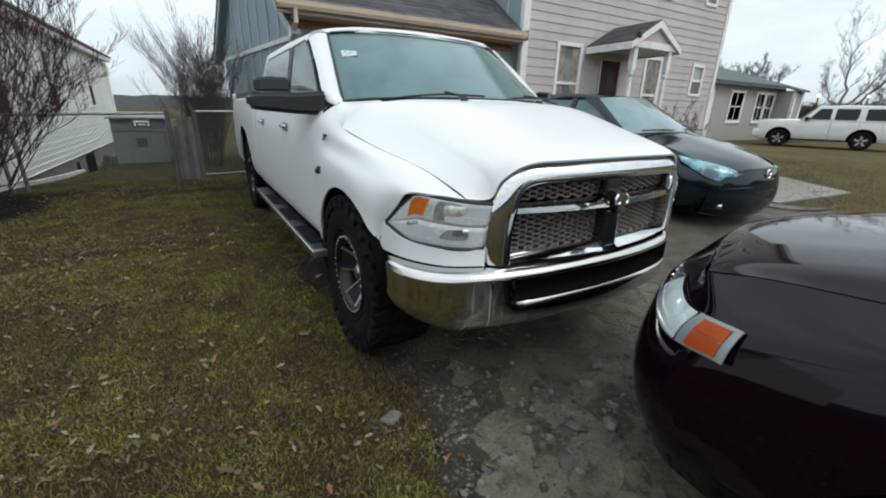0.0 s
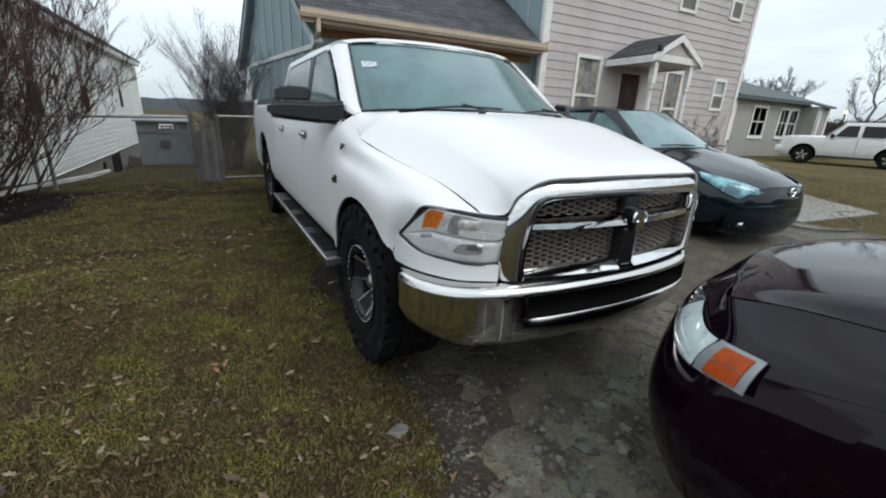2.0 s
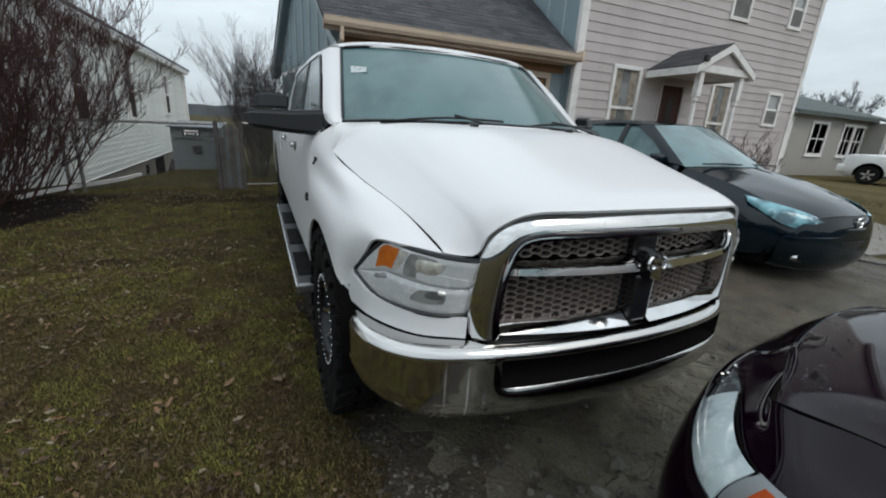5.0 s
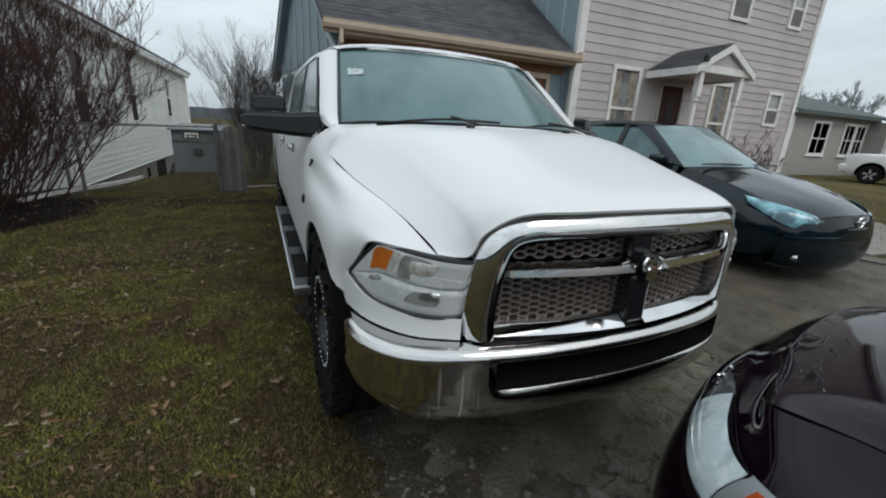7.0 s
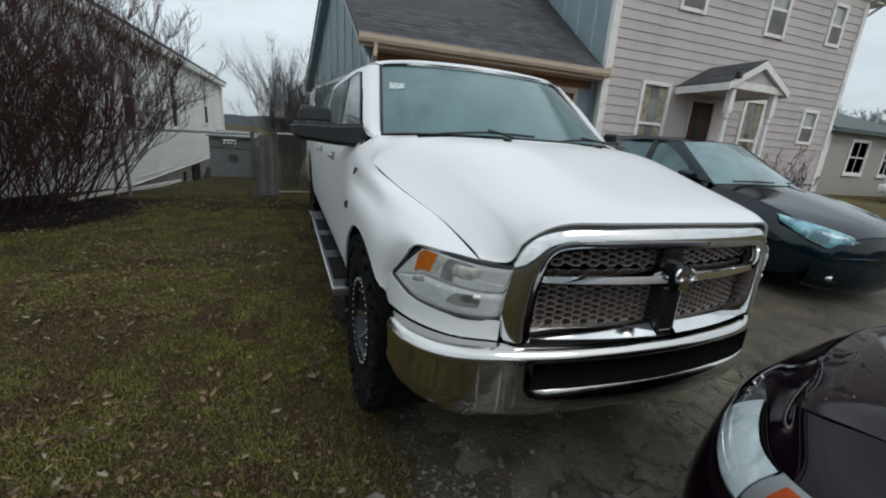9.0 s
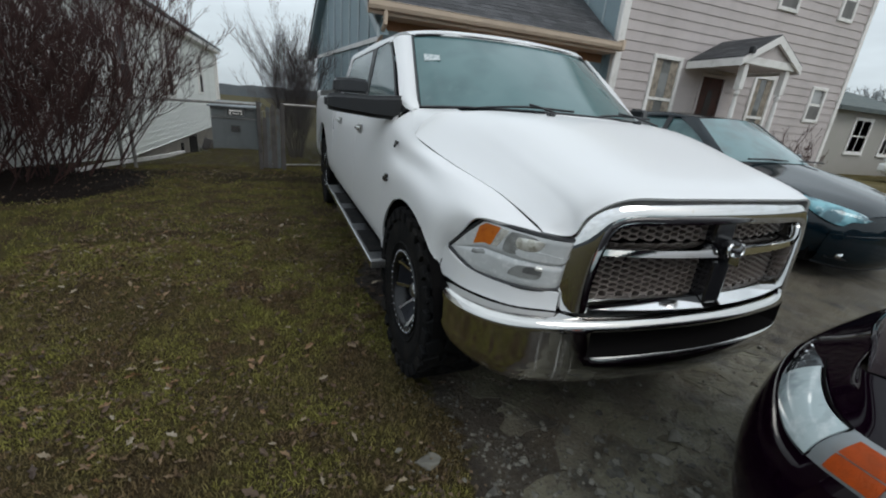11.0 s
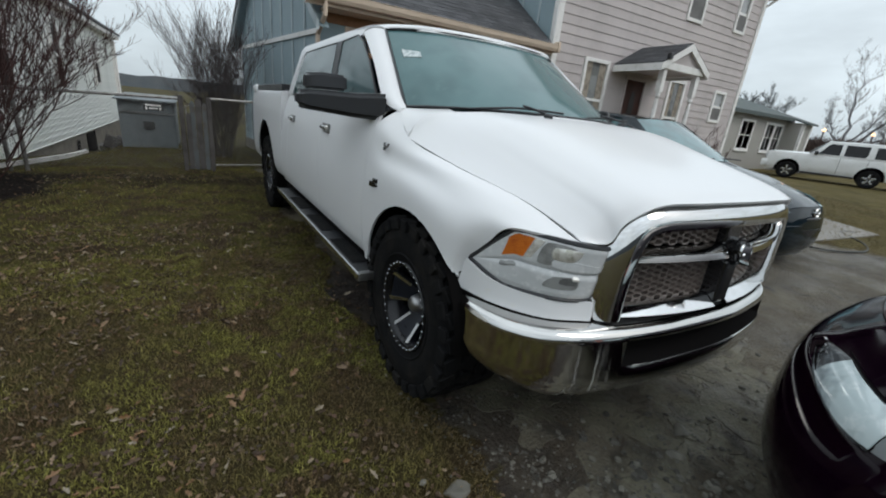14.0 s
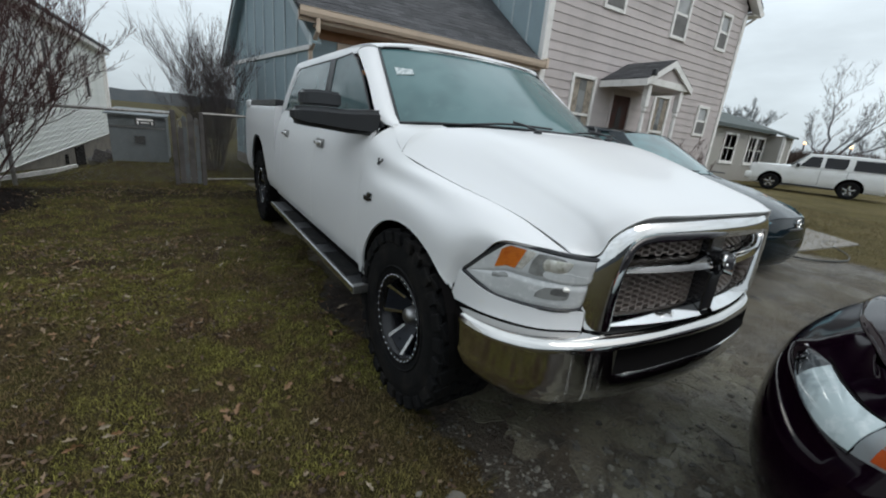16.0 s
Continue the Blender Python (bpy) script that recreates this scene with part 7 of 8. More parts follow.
def suv():
    a, b = Vector((23.73, 8.96, 0)), Vector((24.61, 6.20, 0))
    d = (a - b).normalized()
    yaw = math.degrees(math.atan2(d.x, -d.y))
    o = a + d * 0.95
    c = thing("parked_suv", "white full-size SUV parked on the far lawn", "car", pose(o.x, o.y, rise(o.x, o.y), 0, 0, yaw))
    P = "suv_white"
    pr = [(-0.93, 0.36), (-1.0, 0.58), (-1.005, 0.92), (-0.985, 1.10), (-0.955, 1.22)]
    for s in (False, True):
        st = [[(x * 0.92, 0.06, z) for x, z in pr]] + [[(x, y, z) for x, z in pr] for y in (0.3, 1.0, 2.5, 4.0, 4.85)] + [[(x * 0.96, 5.05, z) for x, z in pr]]
        bm = loft(st, 70, 24, s)
        cut_arch(bm, 0.95, 0.42, 0.50)
        part("body_side", thick(cut_arch(bm, 3.87, 0.42, 0.50), 0.01), P, c, smooth=True)
        m = -1 if s else 1
        f = lambda *p: [(x * m, y, z) for x, y, z in p]
        for y in (0.95, 3.87):
            arch_liner(c, 0.98 if s else -0.98, y, 0.42, 0.498)
            car_wheel(c, 0.88 if s else -0.88, y, 0.39, 0.39, 0.26, "milled")
        part("upper_side", thick(loft([f((-0.955, y, 1.22), (-0.90, y + e, 1.52), (-0.80, y + 2 * e, 1.86)) for y, e in ((1.60, 0.30), (3.0, 0.0), (5.0, -0.05))], 12, 8), 0.02), P, c, smooth=True)
        for q in ([(-0.965, 1.92, 1.28), (-0.965, 2.66, 1.28), (-0.845, 2.66, 1.76), (-0.845, 2.28, 1.76), (-0.86, 2.20, 1.70)], [(-0.965, 2.80, 1.28), (-0.965, 3.52, 1.28), (-0.93, 3.58, 1.42), (-0.845, 3.58, 1.76), (-0.845, 2.80, 1.76)], [(-0.965, 3.80, 1.28), (-0.965, 4.92, 1.28), (-0.88, 4.90, 1.62), (-0.845, 4.80, 1.76), (-0.845, 3.80, 1.76)]):
            part("side_window", polybm(f(*q), (-0.02 * m, 0, 0.0)), "pane_dark", c)
        for y in (2.72, 3.66):
            part("door_gap", boxbm(((min(m * -1.012, m * -0.99), y, 0.50), (max(m * -1.012, m * -0.99), y + 0.012, 1.20))), "gap_dark", c)
        for y in (2.48, 3.42):
            part("handle", boxbm(((min(m * -1.025, m * -0.99), y, 1.06), (max(m * -1.025, m * -0.99), y + 0.16, 1.10)), bevel=0.008), P, c)
        part("mirror", boxbm(((min(m * -1.17, m * -0.95), 1.78, 1.22), (max(m * -1.17, m * -0.95), 1.92, 1.40)), bevel=0.03), "black_plastic", c)
        part("sill_trim", boxbm(((min(m * -1.0, m * -0.92), 1.46, 0.33), (max(m * -1.0, m * -0.92), 3.36, 0.42)), bevel=0.02), "black_plastic", c)
        part("head_lamp", boxbm(((min(m * -0.93, m * -0.55), -0.01, 0.90), (max(m * -0.93, m * -0.55), 0.10, 1.10)), bevel=0.03), "lens_clear", c)
        part("tail_lamp", boxbm(((min(m * -0.995, m * -0.82), 4.96, 0.86), (max(m * -0.995, m * -0.82), 5.08, 1.22)), bevel=0.02), "tail_red", c)
    part("hood", thick(loft(both([[(-0.86, 0.04, 1.12), (-0.5, -0.01, 1.17), (0, -0.03, 1.18)], [(-0.93, 0.30, 1.20), (-0.5, 0.28, 1.25), (0, 0.26, 1.26)], [(-0.955, 1.0, 1.22), (-0.5, 1.0, 1.28), (0, 1.0, 1.29)], [(-0.955, 1.64, 1.23), (-0.5, 1.58, 1.30), (0, 1.54, 1.31)]]), 16, 20), 0.01), P, c, smooth=True)
    part("windscreen", thick(loft(both([[(-0.92, 1.62, 1.24), (0, 1.50, 1.30)], [(-0.78, 2.22, 1.84), (0, 2.12, 1.86)]]), 4, 12, straight=True), 0.01), "pane_dark", c)
    part("roof", thick(loft(both([[(-0.80, 2.18, 1.85), (-0.4, 2.14, 1.89), (0, 2.12, 1.90)], [(-0.80, 3.5, 1.88), (-0.4, 3.5, 1.92), (0, 3.5, 1.93)], [(-0.80, 4.95, 1.85), (-0.4, 5.0, 1.89), (0, 5.02, 1.90)]]), 10, 16), 0.02), P, c, smooth=True)
    part("front_bumper", boxbm(((-0.99, -0.12, 0.45), (0.99, 0.2, 0.80)), bevel=0.07), P, c, smooth=True)
    part("grille", boxbm(((-0.5, -0.03, 0.84), (0.5, 0.06, 1.10)), bevel=0.02), "chrome", c)
    part("rear_bumper", boxbm(((-0.98, 4.90, 0.44), (0.98, 5.18, 0.72)), bevel=0.06), P, c, smooth=True)
    part("tailgate", boxbm(((-0.90, 4.96, 0.6), (0.90, 5.04, 1.80)), bevel=0.03), P, c)
    part("underbody", boxbm(((-0.85, 0.2, 0.34), (0.85, 4.9, 0.95)), ((-0.78, 2.0, 0.95), (0.78, 4.85, 1.2))), "gap_dark", c)


M["bezel_pale"] = mat("bezel_pale", (0.26, 0.28, 0.29), 0.3, metal=0.3, spots=[(20, (0.25, 0.26, 0.26), 0.5, 0.7, 3)])
# Aqua base and bright spots are the clear lens's sheen, set as colour.
M["lamp_aqua"] = mat("lamp_aqua", (0.20, 0.44, 0.50), 0.08, coat=0.6, spots=[(6, (0.05, 0.12, 0.15), 0.42, 0.60, 2), (15, (0.50, 0.70, 0.75), 0.60, 0.75, 2)])
# Pale teal carries the windscreen's sky reflection in the colour itself.
M["glass_sheen_pale"] = mat("glass_sheen_pale", (0.17, 0.26, 0.27), 0.10, ior=1.42, coat=0.0, spots=[(2.5, (0.15, 0.20, 0.21), 0.45, 0.65, 4)])
M["lens_haze"] = mat("lens_haze", (0.50, 0.58, 0.59), 0.12, coat=1.0, spots=[(7, (0.14, 0.17, 0.19), 0.50, 0.68, 3), (22, (0.66, 0.71, 0.71), 0.56, 0.74, 3)])
M["lens_smoke"] = mat("lens_smoke", (0.06, 0.065, 0.07), 0.12, spots=[(14, (0.16, 0.18, 0.19), 0.52, 0.66, 3)])
M["bead"] = mat("bead", (0.03, 0.01, 0.015), 0.03, coat=1.0)
hatchback()
maroon_car()
suv()


# ---- yard and distance ----
def twig_mesh(stems, material, name, parent, sides=3):
    """stems: rows of (points, r0, r1); one mesh of tapered twigs."""
    verts, faces = [], []
    for pts, r0, r1 in stems:
        base = len(verts)
        n = len(pts)
        for i, p in enumerate(pts):
            d = (pts[min(i + 1, n - 1)] - pts[max(i - 1, 0)])
            d = d.normalized() if d.length > 1e-6 else Vector((0, 0, 1))
            a = d.orthogonal().normalized()
            b = d.cross(a)
            r = r0 + (r1 - r0) * i / (n - 1)
            verts += [tuple(p + (a * math.cos(2 * math.pi * k / sides) + b * math.sin(2 * math.pi * k / sides)) * r) for k in range(sides)]
        for i in range(n - 1):
            for k in range(sides):
                q = (k + 1) % sides
                faces.append((base + i * sides + k, base + i * sides + q, base + (i + 1) * sides + q, base + (i + 1) * sides + k))
    me = bpy.data.meshes.new(name)
    me.from_pydata(verts, [], faces)
    me.materials.append(M[material])
    ob = new(name, me)
    ob.parent = parent
    return ob


def grow(rng, start, way, length, radius, depth, out, spread=0.6, up=0.25, kids=3, shrink=0.62, steps=4, min_r=0.002):
    pts = [start.copy()]
    d = way.normalized()
    for i in range(steps):
        d = (d + Vector((rng.uniform(-1, 1), rng.uniform(-1, 1), rng.uniform(-0.6, 1) + up)) * 0.16).normalized()
        pts.append(pts[-1] + d * length / steps)
    end = max(min_r, radius * 0.45)
    out.append((pts, radius, end))
    if depth == 0:
        return
    for k in range(kids):
        i = rng.randint(1, steps)
        nd = (d + Vector((rng.uniform(-1, 1), rng.uniform(-1, 1), rng.uniform(-0.4, 0.8))) * spread).normalized()
        grow(rng, pts[i], nd, length * shrink * rng.uniform(0.7, 1.15), max(min_r, radius * 0.55), depth - 1, out, spread, up, kids, shrink, steps, min_r)


def bush(name, label, at, height, width, stems, material, seed, depth=3, r=0.012, kids=3, min_r=0.0022, base=0.18):
    rng = random.Random(seed)
    b = thing(name, label, "bush", Matrix.Translation(at))
    main, fine = [], []
    for _ in range(stems):
        a = rng.uniform(0, 2 * math.pi)
        rr = rng.random() ** 0.5
        s = Vector((base * width * rr * math.cos(a), base * width * rr * math.sin(a), -0.05))
        w = Vector((math.cos(a) * rr * width / height * 0.8, math.sin(a) * rr * width / height * 0.8, 1))
        got = []
        grow(rng, s, w, height * rng.uniform(0.55, 0.75), r * rng.uniform(0.7, 1.2), depth, got, 0.6, 0.2, kids, 0.55, 4, min_r)
        main.append(got[0])
        fine += got[1:]
    twig_mesh(main, material, "stem", b, 5)["kind"] = "stuff"
    twig_mesh(fine, material, "twig", b, 3)["kind"] = "stuff"
    return b


def tree(label, at, limbs, seed, material, r=0.22, fine=4, min_r=0.008, spread=0.75, kids=4):
    """A bare tree: a short trunk and long forking limbs that rise to given tips (across, away, up), then ever finer twigs."""
    rng = random.Random(seed)
    t = thing("tree", label, "tree", Matrix.Translation(at), group="bare winter trees")
    away = Vector((at[0] + 1.8, at[1] + 0.7, 0)).normalized()
    across = Vector((away.y, -away.x, 0))
    fork = Vector((0, 0, 1.6))
    twig_mesh([([Vector((0, 0, -0.3)), Vector((0.03, 0.02, 0.7)), fork], r, r * 0.8)], material, "trunk", t, 9)
    main, twigs = [], []
    for u, w, z, thick_r in limbs:
        tip = across * u + away * w + Vector((0, 0, z))
        bow = (across * u + away * w) * rng.uniform(0.1, 0.35) + Vector((0, 0, z * rng.uniform(-0.06, 0.03)))
        n = 9
        pts = []
        for k in range(n + 1):
            q = k / n
            p = fork.lerp(tip, q) + bow * math.sin(math.pi * q) * 0.5
            if 0 < k < n:
                p += Vector((rng.uniform(-1, 1), rng.uniform(-1, 1), rng.uniform(-0.5, 0.5))) * 0.035 * (tip - fork).length
            pts.append(p)
        main.append((pts, r * thick_r, max(min_r * 1.6, r * 0.10)))
        reach = (tip - fork).length
        for k in range(3, n + 1):
            for _ in range(2 if k < 6 else 3):
                d = ((pts[k] - pts[k - 1]).normalized() + Vector((rng.uniform(-1, 1), rng.uniform(-1, 1), rng.uniform(-0.3, 0.9))) * 0.85).normalized()
                grow(rng, pts[k], d, reach * rng.uniform(0.16, 0.30), max(min_r * 1.4, r * thick_r * 0.30 * (1.15 - k / n)), fine - 1, twigs, spread, 0.25, kids, 0.62, 4, min_r)
    twig_mesh(main, material, "limb", t, 6)["kind"] = "stuff"
    twig_mesh(twigs, material, "crown", t, 3)["kind"] = "stuff"
    return t


def fence():
    f = thing("chain_link_fence", "galvanised chain-link fence with a pipe top rail", "fence")
    y = 7.6
    part("top_rail", tubebm([(-6.6, y, 1.06), (-4.2, y, 1.11), (-2.09, y, 1.165)], 0.021, 8), "galvanised", f)
    part("top_rail", tubebm([(-1.68, y, 1.20), (-0.1, y + 0.3, 1.22)], 0.021, 8), "galvanised", f)
    part("bottom_rail", tubebm([(-1.68, y, 0.10), (-0.2, y + 0.3, 0.10)], 0.014, 6), "galvanised", f)
    for x, h in ((-6.6, 1.1), (-4.28, 1.16), (-4.10, 1.14)):
        part("post", tubebm([(x, y, -0.2), (x, y, h)], 0.028, 8), "galvanised", f)
    for x, h in ((-2.09, 1.22), (-1.69, 1.22)):
        part("post", boxbm(((x - 0.035, y - 0.04, -0.1), (x + 0.035, y + 0.04, h)), bevel=0.012), "wood_grey", f)
    verts, faces = [], []

    def wire(a, b, w=0.0012):
        a, b = Vector(a), Vector(b)
        d = (b - a).normalized()
        for n in (Vector((-d.z, 0, d.x)), Vector((0, 1, 0))):
            k = len(verts)
            verts.extend([tuple(a - n * w), tuple(a + n * w), tuple(b + n * w), tuple(b - n * w)])
            faces.append((k, k + 1, k + 2, k + 3))

    for x0, x1, z0, z1, st, yy in ((-6.6, -2.09, 0.04, 1.08, 0.055, y), (-1.66, -0.3, 0.06, 1.18, 0.055, y + 0.12)):
        h = z1 - z0
        n = int((x1 - x0 + h) / st)
        for k in range(n):
            for s in (1, -1):
                a0 = x0 - h + k * st if s > 0 else x0 + k * st
                t0, t1 = 0.0, 1.0
                xa, xb = a0, a0 + s * h
                lo, hi = min(xa, xb), max(xa, xb)
                if hi <= x0 or lo >= x1:
                    continue
                ca = max(0.0, (x0 - xa) / (xb - xa) if s > 0 else (x1 - xa) / (xb - xa)) if (xa < x0 or xa > x1) else 0.0
                cb = 1.0 if x0 <= xb <= x1 else ((x1 - xa) / (xb - xa) if s > 0 else (x0 - xa) / (xb - xa))
                if cb > ca:
                    wire((xa + (xb - xa) * ca, yy, z0 + h * ca), (xa + (xb - xa) * cb, yy, z0 + h * cb))
    me = bpy.data.meshes.new("wire_mesh")
    me.from_pydata(verts, [], faces)
    me.materials.append(M["galvanised"])
    o = new("wire_mesh", me)
    o.parent, o["kind"] = f, "stuff"
    # patched gate of weathered boards between the posts
    g = thing("gate", "narrow weathered board gate between two grey posts", "gate")
    part("gate_frame", tubebm([(-2.03, y - 0.02, 0.10), (-2.03, y - 0.02, 1.06), (-1.75, y - 0.02, 1.08), (-1.75, y - 0.02, 0.12), (-2.03, y - 0.02, 0.10)], 0.012, 6), "galvanised", g)
    for x, w, lean, h, m in ((-2.045, 0.075, 0.01, 0.93, "wood_grey"), (-1.965, 0.07, -0.006, 1.12, "board_pale"), (-1.89, 0.085, -0.002, 1.16, "wood_grey"), (-1.80, 0.065, 0.004, 1.10, "board_pale")):
        part("board", polybm([(x, y - 0.05, 0.03), (x + w, y - 0.05, 0.03), (x + w + lean, y - 0.05, h), (x + w * 0.4 + lean, y - 0.05, h + 0.03), (x + lean, y - 0.05, h - 0.02)], (0, 0.018, 0)), m, g)
    s = thing("fence_sign", "small dark sign with white lettering wired to the fence", "sign")
    part("sign_board", boxbm(((-2.60, y - 0.045, 0.945), (-2.33, y - 0.035, 1.055)), bevel=0.004), "sign_dark", s)
    part("lettering_bar", boxbm(((-2.57, y - 0.049, 1.015), (-2.36, y - 0.0455, 1.04)), ((-2.57, y - 0.049, 0.958), (-2.545, y - 0.0455, 1.0)), ((-2.385, y - 0.049, 0.958), (-2.36, y - 0.0455, 1.0)), ((-2.52, y - 0.049, 0.972), (-2.41, y - 0.0455, 0.99))), "trim_white", s)


def back_yard():
    s = thing("shed", "low grey metal shed with a small dark vent", "shed")
    x0, x1, y = -3.36, -2.36, 10.7
    part("shed_body", boxbm(((x0, y, -0.3), (x1, y + 1.6, 0.98)), bevel=0.01), "shed_grey", s)
    part("shed_roof", polybm([(x0 - 0.06, y - 0.08, 0.98), (x1 + 0.06, y - 0.08, 0.98), (x1 + 0.06, y + 1.7, 1.08), (x0 - 0.06, y + 1.7, 1.08)], (0, 0, 0.03)), "shed_grey", s)
    part("rib", boxbm(*[((x0 + 0.25 * k, y - 0.012, -0.2), (x0 + 0.25 * k + 0.02, y - 0.002, 0.96)) for k in range(5)]), "shed_grey", s)
    part("band", boxbm(((x0, y - 0.016, 0.72), (x1, y - 0.004, 0.755))), "dull_metal", s)
    part("vent", boxbm(((x0 + 0.42, y - 0.03, 0.40), (x0 + 0.62, y - 0.004, 0.56)), bevel=0.005), "sign_dark", s)
    lg = thing("white_plank", "long pale weathered plank lying along the grass", "plank")
    part("plank", thick(loft([[(-4.62, 6.75, 0.0), (-4.62, 6.75, 0.055)], [(-4.35, 7.35, 0.03), (-4.35, 7.35, 0.085)], [(-3.95, 8.6, 0.0), (-3.95, 8.6, 0.065)], [(-3.75, 9.35, 0.02), (-3.75, 9.35, 0.07)]], 20, 3), 0.05), "trim_white", lg)
    rng = random.Random(3)
    for k in range(9):
        j = thing("scrap_pile", "dark discarded household junk heaped by the foundation", "junk", NB @ pose(-4.2 + rng.uniform(0, 0.5), 13.6 + rng.uniform(0, 2.0), -0.62 + 0.12 * (k % 3), rng.uniform(-25, 25), rng.uniform(-25, 25), rng.uniform(0, 90)), group="junk by the neighbouring house")
        w = rng.uniform(0.12, 0.3)
        part("scrap", boxbm(((-w, -w * 0.7, -0.12), (w, w * 0.7, rng.uniform(0.1, 0.3))), bevel=0.03), "junk" if k % 3 else "dull_metal", j)
    h = thing("garden_hose", "black garden hose snaking across the wet drive", "hose")
    part("hose_line", tubebm(catmull([(5.35, 2.1, 0.13), (5.3, 1.8, 0.105), (5.55, 1.35, 0.075), (6.3, 1.15, 0.055), (7.0, 1.35, 0.06), (7.5, 1.8, 0.09), (7.9, 1.7, 0.085)], 40), 0.014, 6), "hose", h)
    pv = bmesh.new()
    poly(pv, [(5.9, 1.65, rise(5.9, 1.65) + 0.02), (8.3, 1.5, rise(8, 1.5) + 0.02), (8.9, 2.9, rise(8.9, 2.9) + 0.02), (6.0, 3.1, rise(6, 3.1) + 0.02)], (0, 0, -0.08))
    tagged(obj("pavement", pv, "concrete"), "pale concrete walk beside the drive", "pavement", kind="structure")


def distance():
    rng = random.Random(11)
    verts, faces = [], []
    n = 240
    for k in range(n):
        a = 2 * math.pi * k / n
        # Added, unseen behind the camera: nearer and taller there, covering low sky in reflections.
        back = 0.5 - 0.5 * math.cos(a)
        d = 420 - 350 * back**2
        h = 7.5 + 6 * back + 4 * noise.noise((k * 0.11, 3.0, 0)) + 1.6 * noise.noise((k * 0.9, 1.0, 0)) + 0.8 * rng.random()
        x, y = d * math.sin(a), d * math.cos(a)
        verts += [(x, y, -3), (x * 1.01, y * 1.01, h), (x * 1.1, y * 1.1, h * 1.05)]
    for k in range(n):
        q = (k + 1) % n
        faces += [(3 * k, 3 * q, 3 * q + 1, 3 * k + 1), (3 * k + 1, 3 * q + 1, 3 * q + 2, 3 * k + 2)]
    me = bpy.data.meshes.new("backdrop")
    me.from_pydata(verts, [], faces)
    me.materials.append(M["hill"])
    tagged(new("backdrop", me), "low wooded ridge along the horizon, added nearer and unseen behind the camera", "backdrop", kind="structure")
    # thicket behind the far lawn
    t = thing("hedge_row", "brown leafless thicket along the far lots", "bushes")
    stems = []
    for k in range(520):
        x = 35 + rng.random() * 14
        y = (0.225 + 0.155 * rng.random()) * (x + 1.8) - 0.67
        p = Vector((x, y, 0))
        for _ in range(4):
            d = Vector((rng.uniform(-0.7, 0.7), rng.uniform(-0.7, 0.7), 1)).normalized()
            L = rng.uniform(0.9, 2.7)
            q = p + d * L
            stems.append(([p, p + d * L * 0.5 + Vector((rng.uniform(-0.1, 0.1), rng.uniform(-0.1, 0.1), 0)), q], 0.03, 0.012))
            for _ in range(3):
                e = (d + Vector((rng.uniform(-1, 1), rng.uniform(-1, 1), rng.uniform(-0.3, 0.8))) * 0.8).normalized()
                stems.append(([p + d * L * rng.uniform(0.3, 0.9), p + d * L * 0.8 + e * 0.6], 0.02, 0.008))
    twig_mesh(stems, "thicket", "twig", t, 3)["kind"] = "stuff"
    hazy = "bare tree behind the far houses, distance haze put into its grey bark"
    tree(hazy, (49.6, 25.2, 0), [(-2.2, 0.5, 4.7, 0.6), (-1.0, -0.5, 5.6, 0.6), (0.6, 0.8, 5.5, 0.6), (1.8, -0.6, 4.8, 0.6)], 1, "bark_hazed", 0.17, 4, 0.010)
    tree(hazy, (51.0, 22.6, 0), [(-1.6, 0.4, 5.2, 0.6), (-0.3, -0.5, 5.8, 0.6), (1.4, 0.6, 5.0, 0.6)], 2, "bark_hazed", 0.17, 4, 0.010)
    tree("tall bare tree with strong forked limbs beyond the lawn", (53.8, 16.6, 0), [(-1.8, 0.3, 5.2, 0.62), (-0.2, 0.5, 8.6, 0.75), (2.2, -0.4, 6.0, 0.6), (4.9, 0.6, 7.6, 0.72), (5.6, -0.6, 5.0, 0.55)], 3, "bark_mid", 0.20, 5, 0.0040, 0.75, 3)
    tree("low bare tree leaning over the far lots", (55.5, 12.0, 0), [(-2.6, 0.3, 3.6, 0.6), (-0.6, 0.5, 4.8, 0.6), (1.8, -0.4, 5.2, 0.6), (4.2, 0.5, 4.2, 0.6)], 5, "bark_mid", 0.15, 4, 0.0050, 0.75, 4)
    for x, y, z in ((40.8, 13.9, 3.03), (41.6, 11.2, 2.96)):
        l = thing("street_lamp", "distant street lamp glowing warm orange", "street lamp", group="street lamps")
        part("pole", tubebm([(x, y, 0), (x, y, z)], 0.06, 8), "bark", l)
        bm = bmesh.new()
        bmesh.ops.create_uvsphere(bm, u_segments=12, v_segments=8, radius=0.10)
        bmesh.ops.transform(bm, matrix=Matrix.Translation((x, y, z)), verts=bm.verts[:])
        part("lamp_globe", bm, "lamp_glow", l, smooth=True)


